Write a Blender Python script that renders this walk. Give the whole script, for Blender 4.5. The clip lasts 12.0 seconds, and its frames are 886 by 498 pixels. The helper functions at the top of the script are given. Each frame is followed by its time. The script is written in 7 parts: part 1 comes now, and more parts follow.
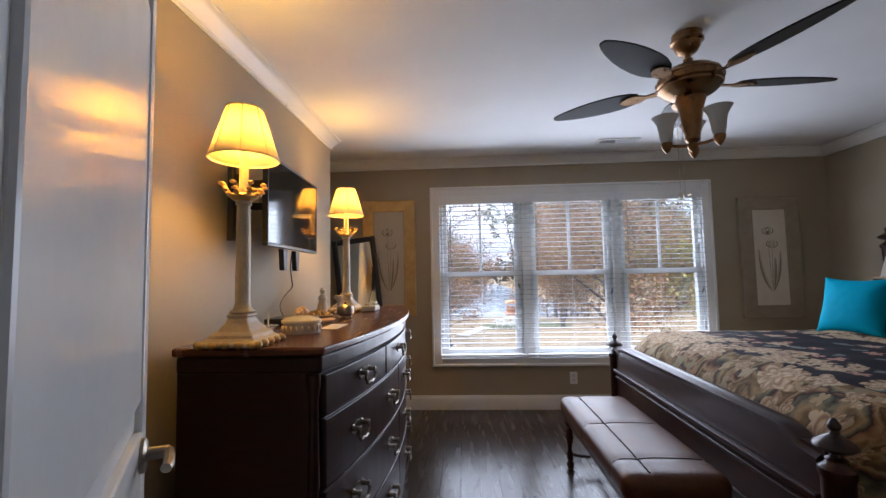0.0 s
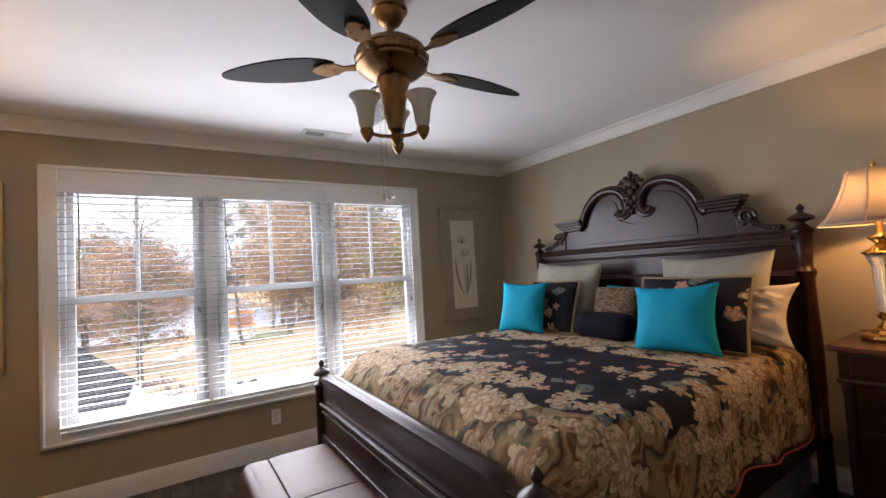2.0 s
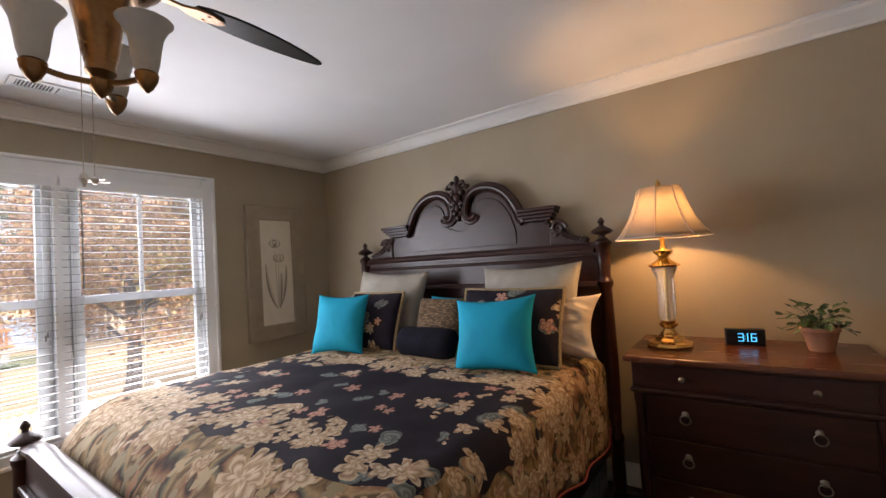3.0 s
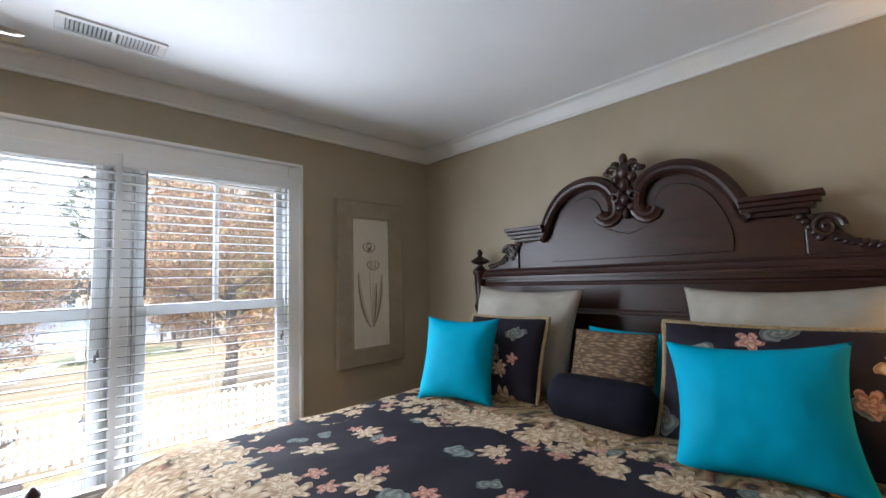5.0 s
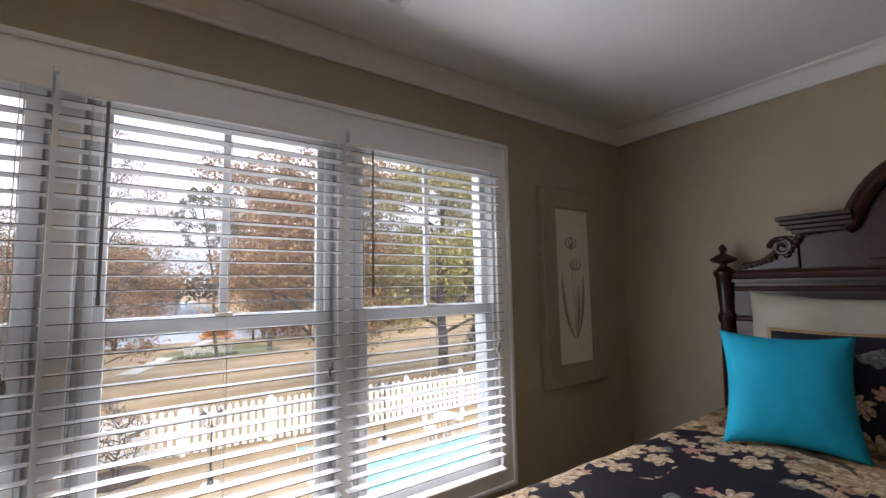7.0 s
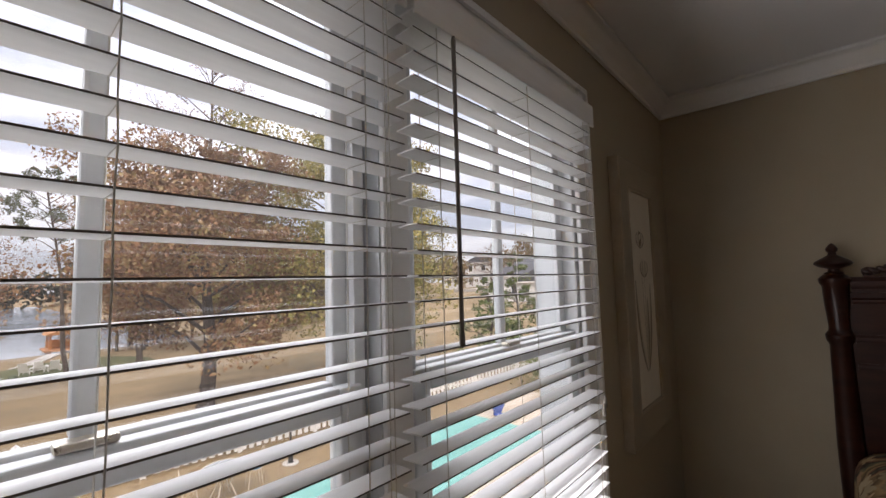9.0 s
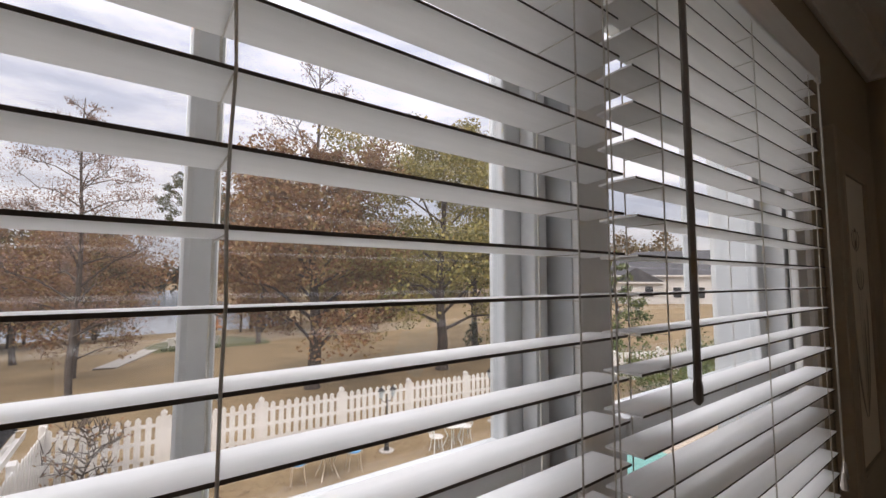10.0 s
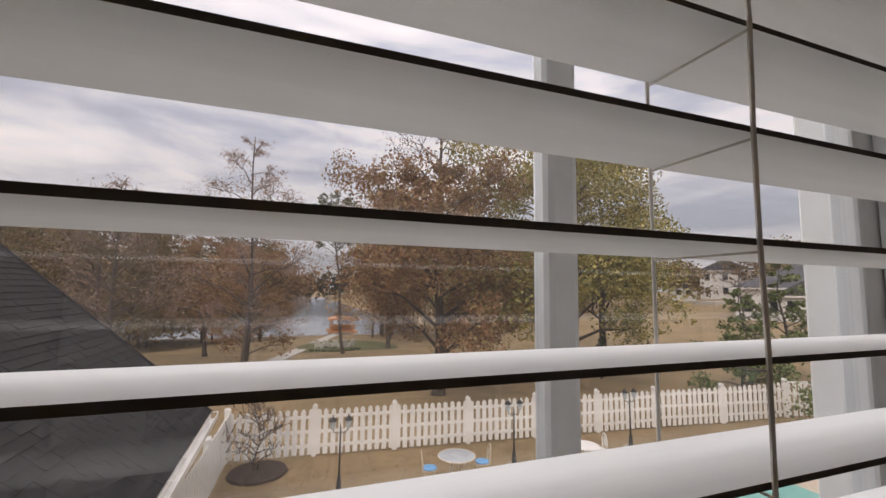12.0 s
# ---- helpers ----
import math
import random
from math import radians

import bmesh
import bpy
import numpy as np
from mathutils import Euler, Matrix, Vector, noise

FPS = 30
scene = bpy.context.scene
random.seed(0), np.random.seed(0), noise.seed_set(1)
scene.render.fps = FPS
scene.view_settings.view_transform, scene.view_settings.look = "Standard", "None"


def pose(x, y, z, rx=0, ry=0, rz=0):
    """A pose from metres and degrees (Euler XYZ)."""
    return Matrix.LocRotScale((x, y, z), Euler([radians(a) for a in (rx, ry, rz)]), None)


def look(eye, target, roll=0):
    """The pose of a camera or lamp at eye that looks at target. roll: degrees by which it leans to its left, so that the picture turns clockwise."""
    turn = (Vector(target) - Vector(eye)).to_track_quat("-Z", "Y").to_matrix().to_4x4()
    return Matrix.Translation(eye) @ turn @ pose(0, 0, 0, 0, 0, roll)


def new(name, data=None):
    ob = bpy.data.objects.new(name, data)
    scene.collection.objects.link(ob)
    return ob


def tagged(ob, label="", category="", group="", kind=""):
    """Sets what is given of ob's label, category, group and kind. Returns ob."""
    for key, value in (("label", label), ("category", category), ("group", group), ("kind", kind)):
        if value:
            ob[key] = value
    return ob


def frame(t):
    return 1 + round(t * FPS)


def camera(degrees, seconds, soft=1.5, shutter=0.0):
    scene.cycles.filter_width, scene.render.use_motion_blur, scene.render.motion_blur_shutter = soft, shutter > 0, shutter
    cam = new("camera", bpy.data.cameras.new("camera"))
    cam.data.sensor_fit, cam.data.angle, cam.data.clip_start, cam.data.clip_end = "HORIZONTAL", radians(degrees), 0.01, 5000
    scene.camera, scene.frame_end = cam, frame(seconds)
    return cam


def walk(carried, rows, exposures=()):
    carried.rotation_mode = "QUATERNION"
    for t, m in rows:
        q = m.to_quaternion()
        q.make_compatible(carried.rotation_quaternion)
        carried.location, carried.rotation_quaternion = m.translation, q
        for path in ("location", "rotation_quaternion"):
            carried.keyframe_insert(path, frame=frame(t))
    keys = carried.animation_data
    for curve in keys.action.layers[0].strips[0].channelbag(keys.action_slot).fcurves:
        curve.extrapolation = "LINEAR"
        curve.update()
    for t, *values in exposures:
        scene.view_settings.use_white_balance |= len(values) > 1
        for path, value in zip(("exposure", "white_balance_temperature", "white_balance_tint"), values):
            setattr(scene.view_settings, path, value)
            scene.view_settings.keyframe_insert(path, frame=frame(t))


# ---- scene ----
cam = camera(93.3, 12.0)
PATH = [
    (0, (0.013, 0.168, 1.317), (-0.09, 2.161, 1.447), -1.1),
    (0.5, (-0.012, 0.377, 1.369), (0.122, 2.368, 1.492), -1.5),
    (1, (0.05, 0.502, 1.398), (0.461, 2.456, 1.522), -2.3),
    (1.5, (0.221, 0.649, 1.389), (0.95, 2.508, 1.505), -3.0),
    (2, (0.382, 0.774, 1.389), (1.469, 2.45, 1.49), -3.4),
    (2.5, (0.586, 0.884, 1.413), (1.994, 2.303, 1.488), -3.9),
    (2.7, (0.673, 0.912, 1.423), (2.193, 2.21, 1.482), -3.9),
    (4.3, (1.207, 1.444, 1.438), (2.937, 2.442, 1.541), -3.4),
    (4.5, (1.228, 1.546, 1.437), (2.882, 2.664, 1.562), -2.9),
    (4.7, (1.238, 1.655, 1.463), (2.796, 2.903, 1.587), -2.4),
    (5, (1.235, 1.804, 1.446), (2.617, 3.243, 1.593), -1.6),
    (5.5, (1.124, 2.0, 1.429), (2.265, 3.634, 1.6), -1.0),
    (6, (0.954, 2.225, 1.441), (2.026, 3.904, 1.621), -0.7),
    (6.5, (0.859, 2.451, 1.413), (1.931, 4.13, 1.602), -0.8),
    (7, (0.854, 2.72, 1.446), (1.99, 4.356, 1.625), -1.0),
    (7.2, (0.845, 2.814, 1.432), (2.031, 4.413, 1.624), -1.4),
    (8.8, (0.97, 3.68, 1.526), (2.481, 4.981, 1.679), -2.2),
    (9, (0.976, 3.789, 1.532), (2.466, 5.114, 1.69), -1.6),
    (9.5, (1.015, 3.955, 1.545), (2.378, 5.41, 1.705), -0.8),
    (10, (1.029, 4.058, 1.562), (2.204, 5.67, 1.708), 0.1),
    (10.5, (0.988, 4.089, 1.569), (1.969, 5.826, 1.722), 0.2),
    (11, (0.953, 4.123, 1.572), (1.82, 5.916, 1.755), 0.2),
    (11.5, (0.925, 4.174, 1.57), (1.687, 6.014, 1.745), 0.0),
    (12, (0.893, 4.207, 1.571), (1.573, 6.079, 1.762), 0.7),
]
EXPO = [(0, 1.05, 6000, 18), (1.5, 1.38, 6400, 20), (2.7, 1.6, 6900, 22), (4.5, 1.75, 6600, 20), (5, 1.75, 6200, 13), (5.5, 1.5, 6800, 20), (7.2, 0.68, 6850, 20), (9, 0.1, 7400, 22), (10, -0.28, 7550, 22), (11, -0.42, 7600, 22), (12, -0.66, 7900, 23)]
walk(cam, [(t, look(*r)) for t, *r in PATH], EXPO)

# ---- world, sun, lamps' common values ----
world = bpy.data.worlds.new("overcast_sky")
scene.world = world
world.use_nodes = True
wn, wl = world.node_tree.nodes, world.node_tree.links
wbg = wn["Background"]
wsky = wn.new("ShaderNodeTexSky")
wsky.sky_type, wsky.sun_disc = "NISHITA", False
wsky.sun_elevation, wsky.sun_rotation = radians(47), radians(-144)
wco = wn.new("ShaderNodeTexCoord")
wmp = wn.new("ShaderNodeMapping")
wmp.inputs["Scale"].default_value = (1.0, 1.0, 4.2)
wl.new(wco.outputs["Generated"], wmp.inputs["Vector"])
wno = wn.new("ShaderNodeTexNoise")
wno.inputs["Scale"].default_value, wno.inputs["Detail"].default_value = 2.6, 7.0
wno.inputs["Roughness"].default_value, wno.inputs["Distortion"].default_value = 0.55, 0.35
wl.new(wmp.outputs["Vector"], wno.inputs["Vector"])
wrp = wn.new("ShaderNodeValToRGB")
wrp.color_ramp.elements[0].position, wrp.color_ramp.elements[0].color = 0.34, (3.7, 4.25, 5.4, 1)
wrp.color_ramp.elements[1].position, wrp.color_ramp.elements[1].color = 0.66, (8.6, 8.9, 9.6, 1)
wl.new(wno.outputs["Fac"], wrp.inputs["Fac"])
wmx = wn.new("ShaderNodeMix")
wmx.data_type = "RGBA"
wmx.inputs["Factor"].default_value = 0.86
wl.new(wsky.outputs["Color"], wmx.inputs["A"])
wl.new(wrp.outputs["Color"], wmx.inputs["B"])
# an overcast sky is about three times brighter overhead than at the horizon
wsp = wn.new("ShaderNodeSeparateXYZ")
wl.new(wco.outputs["Generated"], wsp.inputs[0])
wgr = wn.new("ShaderNodeMapRange")
wgr.inputs["From Min"].default_value, wgr.inputs["From Max"].default_value = 0.0, 1.0
wgr.inputs["To Min"].default_value, wgr.inputs["To Max"].default_value = 0.85, 2.9
wl.new(wsp.outputs["Z"], wgr.inputs["Value"])
wmu = wn.new("ShaderNodeVectorMath")
wmu.operation = "SCALE"
wl.new(wmx.outputs["Result"], wmu.inputs[0])
wl.new(wgr.outputs["Result"], wmu.inputs["Scale"])
wl.new(wmu.outputs["Vector"], wbg.inputs["Color"])
wbg.inputs["Strength"].default_value = 0.15
sun = new("sun", bpy.data.lights.new("sun", "SUN"))
sun.data.energy, sun.data.angle, sun.data.color = 1.9, radians(14), (1.0, 0.95, 0.88)
sun.matrix_world = look((-22, -30, 40), (0, 0, 0))
# sky light entering by the three window openings
for wx in (0.155, 1.05, 1.94):
    lamp = new("window_sky_light", bpy.data.lights.new("window_sky_light", "AREA"))
    lamp.data.shape, lamp.data.size, lamp.data.size_y = "RECTANGLE", 0.80, 1.55
    lamp.data.energy, lamp.data.color = 7.9, (0.84, 0.92, 1.0)
    lamp.matrix_world = look((wx, 4.285, 1.30), (wx, 2.0, 0.98))
    # the brighter overhead sky, which falls on the slats' upper faces
    high = new("overhead_sky_light", bpy.data.lights.new("overhead_sky_light", "AREA"))
    high.data.shape, high.data.size, high.data.size_y = "RECTANGLE", 0.84, 1.5
    high.data.energy, high.data.color = 13.5, (0.78, 0.89, 1.0)
    high.matrix_world = look((wx, 5.35, 2.15), (wx, 4.36, 1.05))

# ---- materials ----
def nodes_of(name):
    m = bpy.data.materials.new(name)
    m.use_nodes = True
    return m, m.node_tree.nodes, m.node_tree.links, m.node_tree.nodes["Principled BSDF"]


def surf(name, a, b, rough=0.6, scale=8.0, bump=0.1, metal=0.0, fine=90.0, stretch=(1, 1, 1), coat=0.0, per=0.0, spec=0.5, rough_var=0.12):
    """Two-scale varied surface between the colours a and b."""
    m, n, l, p = nodes_of(name)
    co = n.new("ShaderNodeTexCoord")
    mp = n.new("ShaderNodeMapping")
    mp.inputs["Scale"].default_value = stretch
    l.new(co.outputs["Object"], mp.inputs["Vector"])
    n1, n2 = n.new("ShaderNodeTexNoise"), n.new("ShaderNodeTexNoise")
    n1.inputs["Scale"].default_value, n1.inputs["Detail"].default_value = scale, 5
    n2.inputs["Scale"].default_value, n2.inputs["Detail"].default_value = fine, 3
    l.new(mp.outputs["Vector"], n1.inputs["Vector"])
    l.new(mp.outputs["Vector"], n2.inputs["Vector"])
    ad = n.new("ShaderNodeMath")
    ad.operation = "MULTIPLY_ADD"
    l.new(n2.outputs["Fac"], ad.inputs[0])
    ad.inputs[1].default_value = 0.4
    l.new(n1.outputs["Fac"], ad.inputs[2])
    fac = ad.outputs[0]
    if per:
        oi = n.new("ShaderNodeObjectInfo")
        a2 = n.new("ShaderNodeMath")
        a2.operation = "MULTIPLY_ADD"
        l.new(oi.outputs["Random"], a2.inputs[0])
        a2.inputs[1].default_value = per
        l.new(fac, a2.inputs[2])
        fac = a2.outputs[0]
    rp = n.new("ShaderNodeValToRGB")
    rp.color_ramp.elements[0].position, rp.color_ramp.elements[0].color = 0.42, (*a, 1)
    rp.color_ramp.elements[1].position, rp.color_ramp.elements[1].color = 0.98 + per * 0.6, (*b, 1)
    l.new(fac, rp.inputs["Fac"])
    l.new(rp.outputs["Color"], p.inputs["Base Color"])
    mr = n.new("ShaderNodeMapRange")
    mr.inputs["To Min"].default_value, mr.inputs["To Max"].default_value = max(0.02, rough - rough_var), min(1, rough + rough_var)
    l.new(n1.outputs["Fac"], mr.inputs["Value"])
    l.new(mr.outputs["Result"], p.inputs["Roughness"])
    p.inputs["Metallic"].default_value = metal
    p.inputs["Coat Weight"].default_value = coat
    p.inputs["Coat Roughness"].default_value = 0.12
    p.inputs["Specular IOR Level"].default_value = spec
    if bump:
        bp = n.new("ShaderNodeBump")
        bp.inputs["Strength"].default_value, bp.inputs["Distance"].default_value = bump, 0.004
        l.new(n2.outputs["Fac"], bp.inputs["Height"])
        l.new(bp.outputs["Normal"], p.inputs["Normal"])
    return m


M_WALL = surf("wall_paint", (0.345, 0.284, 0.195), (0.395, 0.334, 0.24), 0.62, 3.0, 0.12, fine=220)
M_CEIL = surf("ceiling_paint", (0.82, 0.82, 0.82), (0.88, 0.88, 0.88), 0.85, 2.5, 0.12, fine=180)
M_TRIM = surf("white_trim_paint", (0.74, 0.73, 0.70), (0.82, 0.81, 0.79), 0.32, 4.0, 0.03, fine=120)
M_DOOR = surf("glossy_door_paint", (0.72, 0.73, 0.73), (0.79, 0.80, 0.80), 0.22, 2.5, 0.05, fine=30, rough_var=0.08)
M_SASH = surf("white_vinyl", (0.60, 0.61, 0.61), (0.68, 0.69, 0.69), 0.35, 5.0, 0.02)
M_JAMB = surf("grey_jamb_liner", (0.50, 0.52, 0.53), (0.58, 0.60, 0.61), 0.5, 6, 0.02)
M_SLAT = surf("blind_slat", (0.76, 0.76, 0.75), (0.83, 0.83, 0.82), 0.78, 6.0, 0.03, stretch=(1, 12, 12), spec=0.15)
# shade on the white slats' front edges, painted in as a near-black colour
M_SLATEDGE = surf("slat_edge_shade", (0.05, 0.04, 0.035), (0.10, 0.085, 0.07), 0.8, 30.0, 0.1)
M_CORD = surf("blind_cord", (0.50, 0.47, 0.42), (0.62, 0.60, 0.55), 0.9, 200.0, 0.3)
M_WAND = surf("tilt_wand", (0.10, 0.085, 0.07), (0.17, 0.15, 0.13), 0.35, 20, 0.02)
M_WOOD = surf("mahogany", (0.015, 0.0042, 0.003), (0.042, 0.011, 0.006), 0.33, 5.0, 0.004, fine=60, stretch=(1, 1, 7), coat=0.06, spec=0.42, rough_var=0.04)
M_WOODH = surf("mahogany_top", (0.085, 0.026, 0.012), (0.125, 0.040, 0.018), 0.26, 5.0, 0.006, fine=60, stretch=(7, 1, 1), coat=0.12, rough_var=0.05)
M_CARVE = surf("carved_mahogany", (0.012, 0.005, 0.004), (0.045, 0.015, 0.010), 0.33, 18.0, 0.25, fine=80)
M_FLOOR = surf("dark_floor_plank", (0.012, 0.007, 0.0055), (0.034, 0.020, 0.014), 0.27, 2.2, 0.015, fine=40, stretch=(9, 1, 1), per=0.25, coat=0.15, rough_var=0.04)
M_JOINT = surf("floor_joint", (0.004, 0.003, 0.002), (0.008, 0.006, 0.005), 0.8, 10, 0)
M_LEATHER = surf("brown_leather", (0.050, 0.018, 0.009), (0.130, 0.050, 0.023), 0.36, 4.5, 0.25, fine=160, spec=0.33)
M_STITCH = surf("leather_welt", (0.010, 0.005, 0.004), (0.024, 0.013, 0.009), 0.8, 60, 0.3, spec=0.1)
M_CYAN = surf("turquoise_satin", (0.0, 0.28, 0.42), (0.0, 0.34, 0.50), 0.62, 7.0, 0.2, fine=260, spec=0.08)
M_GREY = surf("grey_linen", (0.27, 0.248, 0.205), (0.37, 0.345, 0.295), 0.85, 9.0, 0.4, fine=320)
M_CREAM = surf("cream_satin", (0.55, 0.45, 0.34), (0.70, 0.60, 0.48), 0.5, 8.0, 0.15)
M_BLACKF = surf("black_velvet", (0.006, 0.006, 0.010), (0.016, 0.015, 0.024), 0.9, 12.0, 0.3, fine=250, spec=0.1)
M_SKIRT = surf("bed_skirt_cloth", (0.10, 0.11, 0.11), (0.16, 0.17, 0.17), 0.8, 12, 0.2)
M_BRASS = surf("antique_brass", (0.20, 0.105, 0.045), (0.36, 0.21, 0.10), 0.3, 14, 0.05, metal=1.0)
M_GOLD = surf("polished_brass", (0.62, 0.38, 0.12), (0.80, 0.54, 0.20), 0.18, 10, 0.02, metal=1.0)
M_PEWTER = surf("aged_pewter", (0.20, 0.17, 0.13), (0.36, 0.31, 0.25), 0.35, 30, 0.1, metal=1.0)
M_NICKEL = surf("satin_nickel", (0.45, 0.40, 0.33), (0.60, 0.55, 0.47), 0.3, 20, 0.03, metal=1.0)
M_BLADE = surf("fan_blade", (0.005, 0.004, 0.004), (0.012, 0.010, 0.009), 0.45, 6, 0.03, stretch=(6, 1, 1), spec=0.25)
M_IVORY = surf("crackled_ivory_paint", (0.50, 0.41, 0.27), (0.66, 0.57, 0.42), 0.5, 22, 0.35, fine=70)
M_ANTGOLD = surf("antique_gold_leaf", (0.42, 0.27, 0.10), (0.62, 0.43, 0.18), 0.42, 12, 0.15, metal=0.3)
M_BRONZE = surf("taupe_frame", (0.31, 0.255, 0.18), (0.40, 0.335, 0.245), 0.45, 12, 0.15, metal=0.2)
M_BLACK = surf("black_plastic", (0.006, 0.006, 0.007), (0.014, 0.014, 0.015), 0.35, 20, 0.02)
M_BLACKW = surf("black_painted_wood", (0.010, 0.009, 0.009), (0.022, 0.020, 0.019), 0.35, 14, 0.1)
M_SCREEN = surf("tv_screen", (0.006, 0.007, 0.008), (0.008, 0.009, 0.010), 0.08, 3, 0, rough_var=0.02, spec=0.4)
M_PORC = surf("porcelain", (0.58, 0.56, 0.50), (0.70, 0.68, 0.62), 0.22, 18, 0.03)
M_PEACH = surf("porcelain_rose", (0.62, 0.40, 0.26), (0.75, 0.55, 0.40), 0.3, 25, 0.05)
M_PAPERW = surf("white_paper", (0.66, 0.60, 0.49), (0.74, 0.68, 0.57), 0.85, 10, 0.05)
M_PAPERG = surf("grey_paper", (0.50, 0.45, 0.36), (0.58, 0.53, 0.43), 0.85, 5, 0.05)
M_INK = surf("faded_ink", (0.15, 0.115, 0.075), (0.28, 0.225, 0.155), 0.9, 30, 0)
M_WASH = surf("olive_wash", (0.42, 0.38, 0.28), (0.56, 0.51, 0.40), 0.9, 40, 0)
M_BRUSH = surf("wooden_brush", (0.42, 0.24, 0.09), (0.55, 0.34, 0.15), 0.45, 12, 0.05)
M_LEAFH = surf("house_plant_leaf", (0.045, 0.085, 0.03), (0.10, 0.16, 0.06), 0.4, 12, 0.1)
M_TERRA = surf("terracotta", (0.33, 0.15, 0.08), (0.42, 0.21, 0.12), 0.8, 10, 0.2)
M_VENTW = surf("vent_enamel", (0.70, 0.70, 0.69), (0.76, 0.76, 0.75), 0.4, 6, 0)
M_DARK = surf("duct_dark", (0.14, 0.14, 0.14), (0.20, 0.20, 0.20), 0.9, 6, 0)
M_HALL = surf("hall_paint", (0.34, 0.29, 0.22), (0.39, 0.34, 0.27), 0.7, 3, 0.05)
# outdoors
M_LAWN = surf("winter_lawn", (0.185, 0.130, 0.062), (0.33, 0.235, 0.125), 0.95, 0.35, 0.6, fine=6.0)
M_SHINGLE = surf("roof_shingle", (0.012, 0.0115, 0.012), (0.034, 0.032, 0.032), 0.95, 6, 0.5, fine=120, per=0.3, spec=0.08)
M_FENCE = surf("white_fence_paint", (0.66, 0.65, 0.61), (0.80, 0.79, 0.76), 0.6, 5, 0.1, per=0.2)
M_PATH = surf("concrete_path", (0.42, 0.40, 0.36), (0.54, 0.51, 0.46), 0.9, 1.5, 0.3)
M_DECK = surf("pool_deck_stone", (0.46, 0.38, 0.29), (0.58, 0.50, 0.40), 0.85, 1.2, 0.2)
M_COVER = surf("pool_cover", (0.12, 0.36, 0.32), (0.18, 0.45, 0.40), 0.6, 2, 0.2)
M_LAKE = surf("lake_water", (0.16, 0.19, 0.22), (0.20, 0.23, 0.26), 0.12, 0.2, 0.25, fine=1.2, stretch=(1, 3, 1))
M_BARK = surf("bark", (0.050, 0.038, 0.030), (0.105, 0.082, 0.066), 0.95, 4, 0.6, fine=14, stretch=(2, 2, 0.5))
M_IRON = surf("dark_cast_iron", (0.012, 0.011, 0.010), (0.03, 0.027, 0.024), 0.5, 10, 0.1)
M_LANTERN = surf("frosted_lantern_glass", (0.40, 0.44, 0.46), (0.50, 0.54, 0.56), 0.2, 10, 0)
M_HOUSEW = surf("white_siding", (0.62, 0.62, 0.60), (0.72, 0.72, 0.70), 0.7, 2, 0.1)
M_HOUSER = surf("grey_roof", (0.06, 0.062, 0.068), (0.10, 0.10, 0.108), 0.9, 2, 0.3)
M_HWIN = surf("dark_window_glass", (0.02, 0.025, 0.03), (0.04, 0.045, 0.05), 0.1, 2, 0)
M_ORANGE = surf("orange_cedar", (0.46, 0.20, 0.075), (0.58, 0.28, 0.12), 0.7, 3, 0.2)
M_BLUE = surf("blue_glaze", (0.02, 0.06, 0.30), (0.04, 0.10, 0.42), 0.2, 8, 0)
M_CUSH = surf("sky_blue_cushion", (0.10, 0.33, 0.62), (0.16, 0.42, 0.72), 0.8, 12, 0.2)
M_MULCH = surf("pine_mulch", (0.035, 0.022, 0.015), (0.075, 0.05, 0.035), 0.95, 6, 0.6)


def leafmat(name, cols):
    m, n, l, p = nodes_of(name)
    g = n.new("ShaderNodeNewGeometry")
    rp = n.new("ShaderNodeValToRGB")
    for i, c in enumerate(cols):
        e = rp.color_ramp.elements[i] if i < 2 else rp.color_ramp.elements.new(1.0)
        e.position, e.color = i / (len(cols) - 1), (*c, 1)
    l.new(g.outputs["Random Per Island"], rp.inputs["Fac"])
    l.new(rp.outputs["Color"], p.inputs["Base Color"])
    p.inputs["Roughness"].default_value = 0.7
    return m


M_LRED = leafmat("rust_leaves", [(0.14, 0.062, 0.030), (0.30, 0.150, 0.070), (0.31, 0.235, 0.095)])
M_LGRN = leafmat("olive_leaves", [(0.11, 0.12, 0.032), (0.31, 0.28, 0.075), (0.45, 0.35, 0.12)])
M_LBRN = leafmat("brown_woods_leaves", [(0.075, 0.062, 0.028), (0.20, 0.118, 0.05), (0.16, 0.145, 0.055)])
M_LPIN = leafmat("pine_needles", [(0.045, 0.065, 0.032), (0.08, 0.10, 0.048), (0.10, 0.12, 0.055)])
M_LSHR = leafmat("shrub_leaves", [(0.045, 0.085, 0.020), (0.11, 0.15, 0.035), (0.16, 0.17, 0.05)])
M_LTWG = leafmat("bare_twigs", [(0.22, 0.145, 0.12), (0.32, 0.21, 0.175), (0.27, 0.18, 0.14)])
M_LLIT = leafmat("fallen_leaves", [(0.16, 0.09, 0.045), (0.26, 0.16, 0.08), (0.22, 0.17, 0.10)])

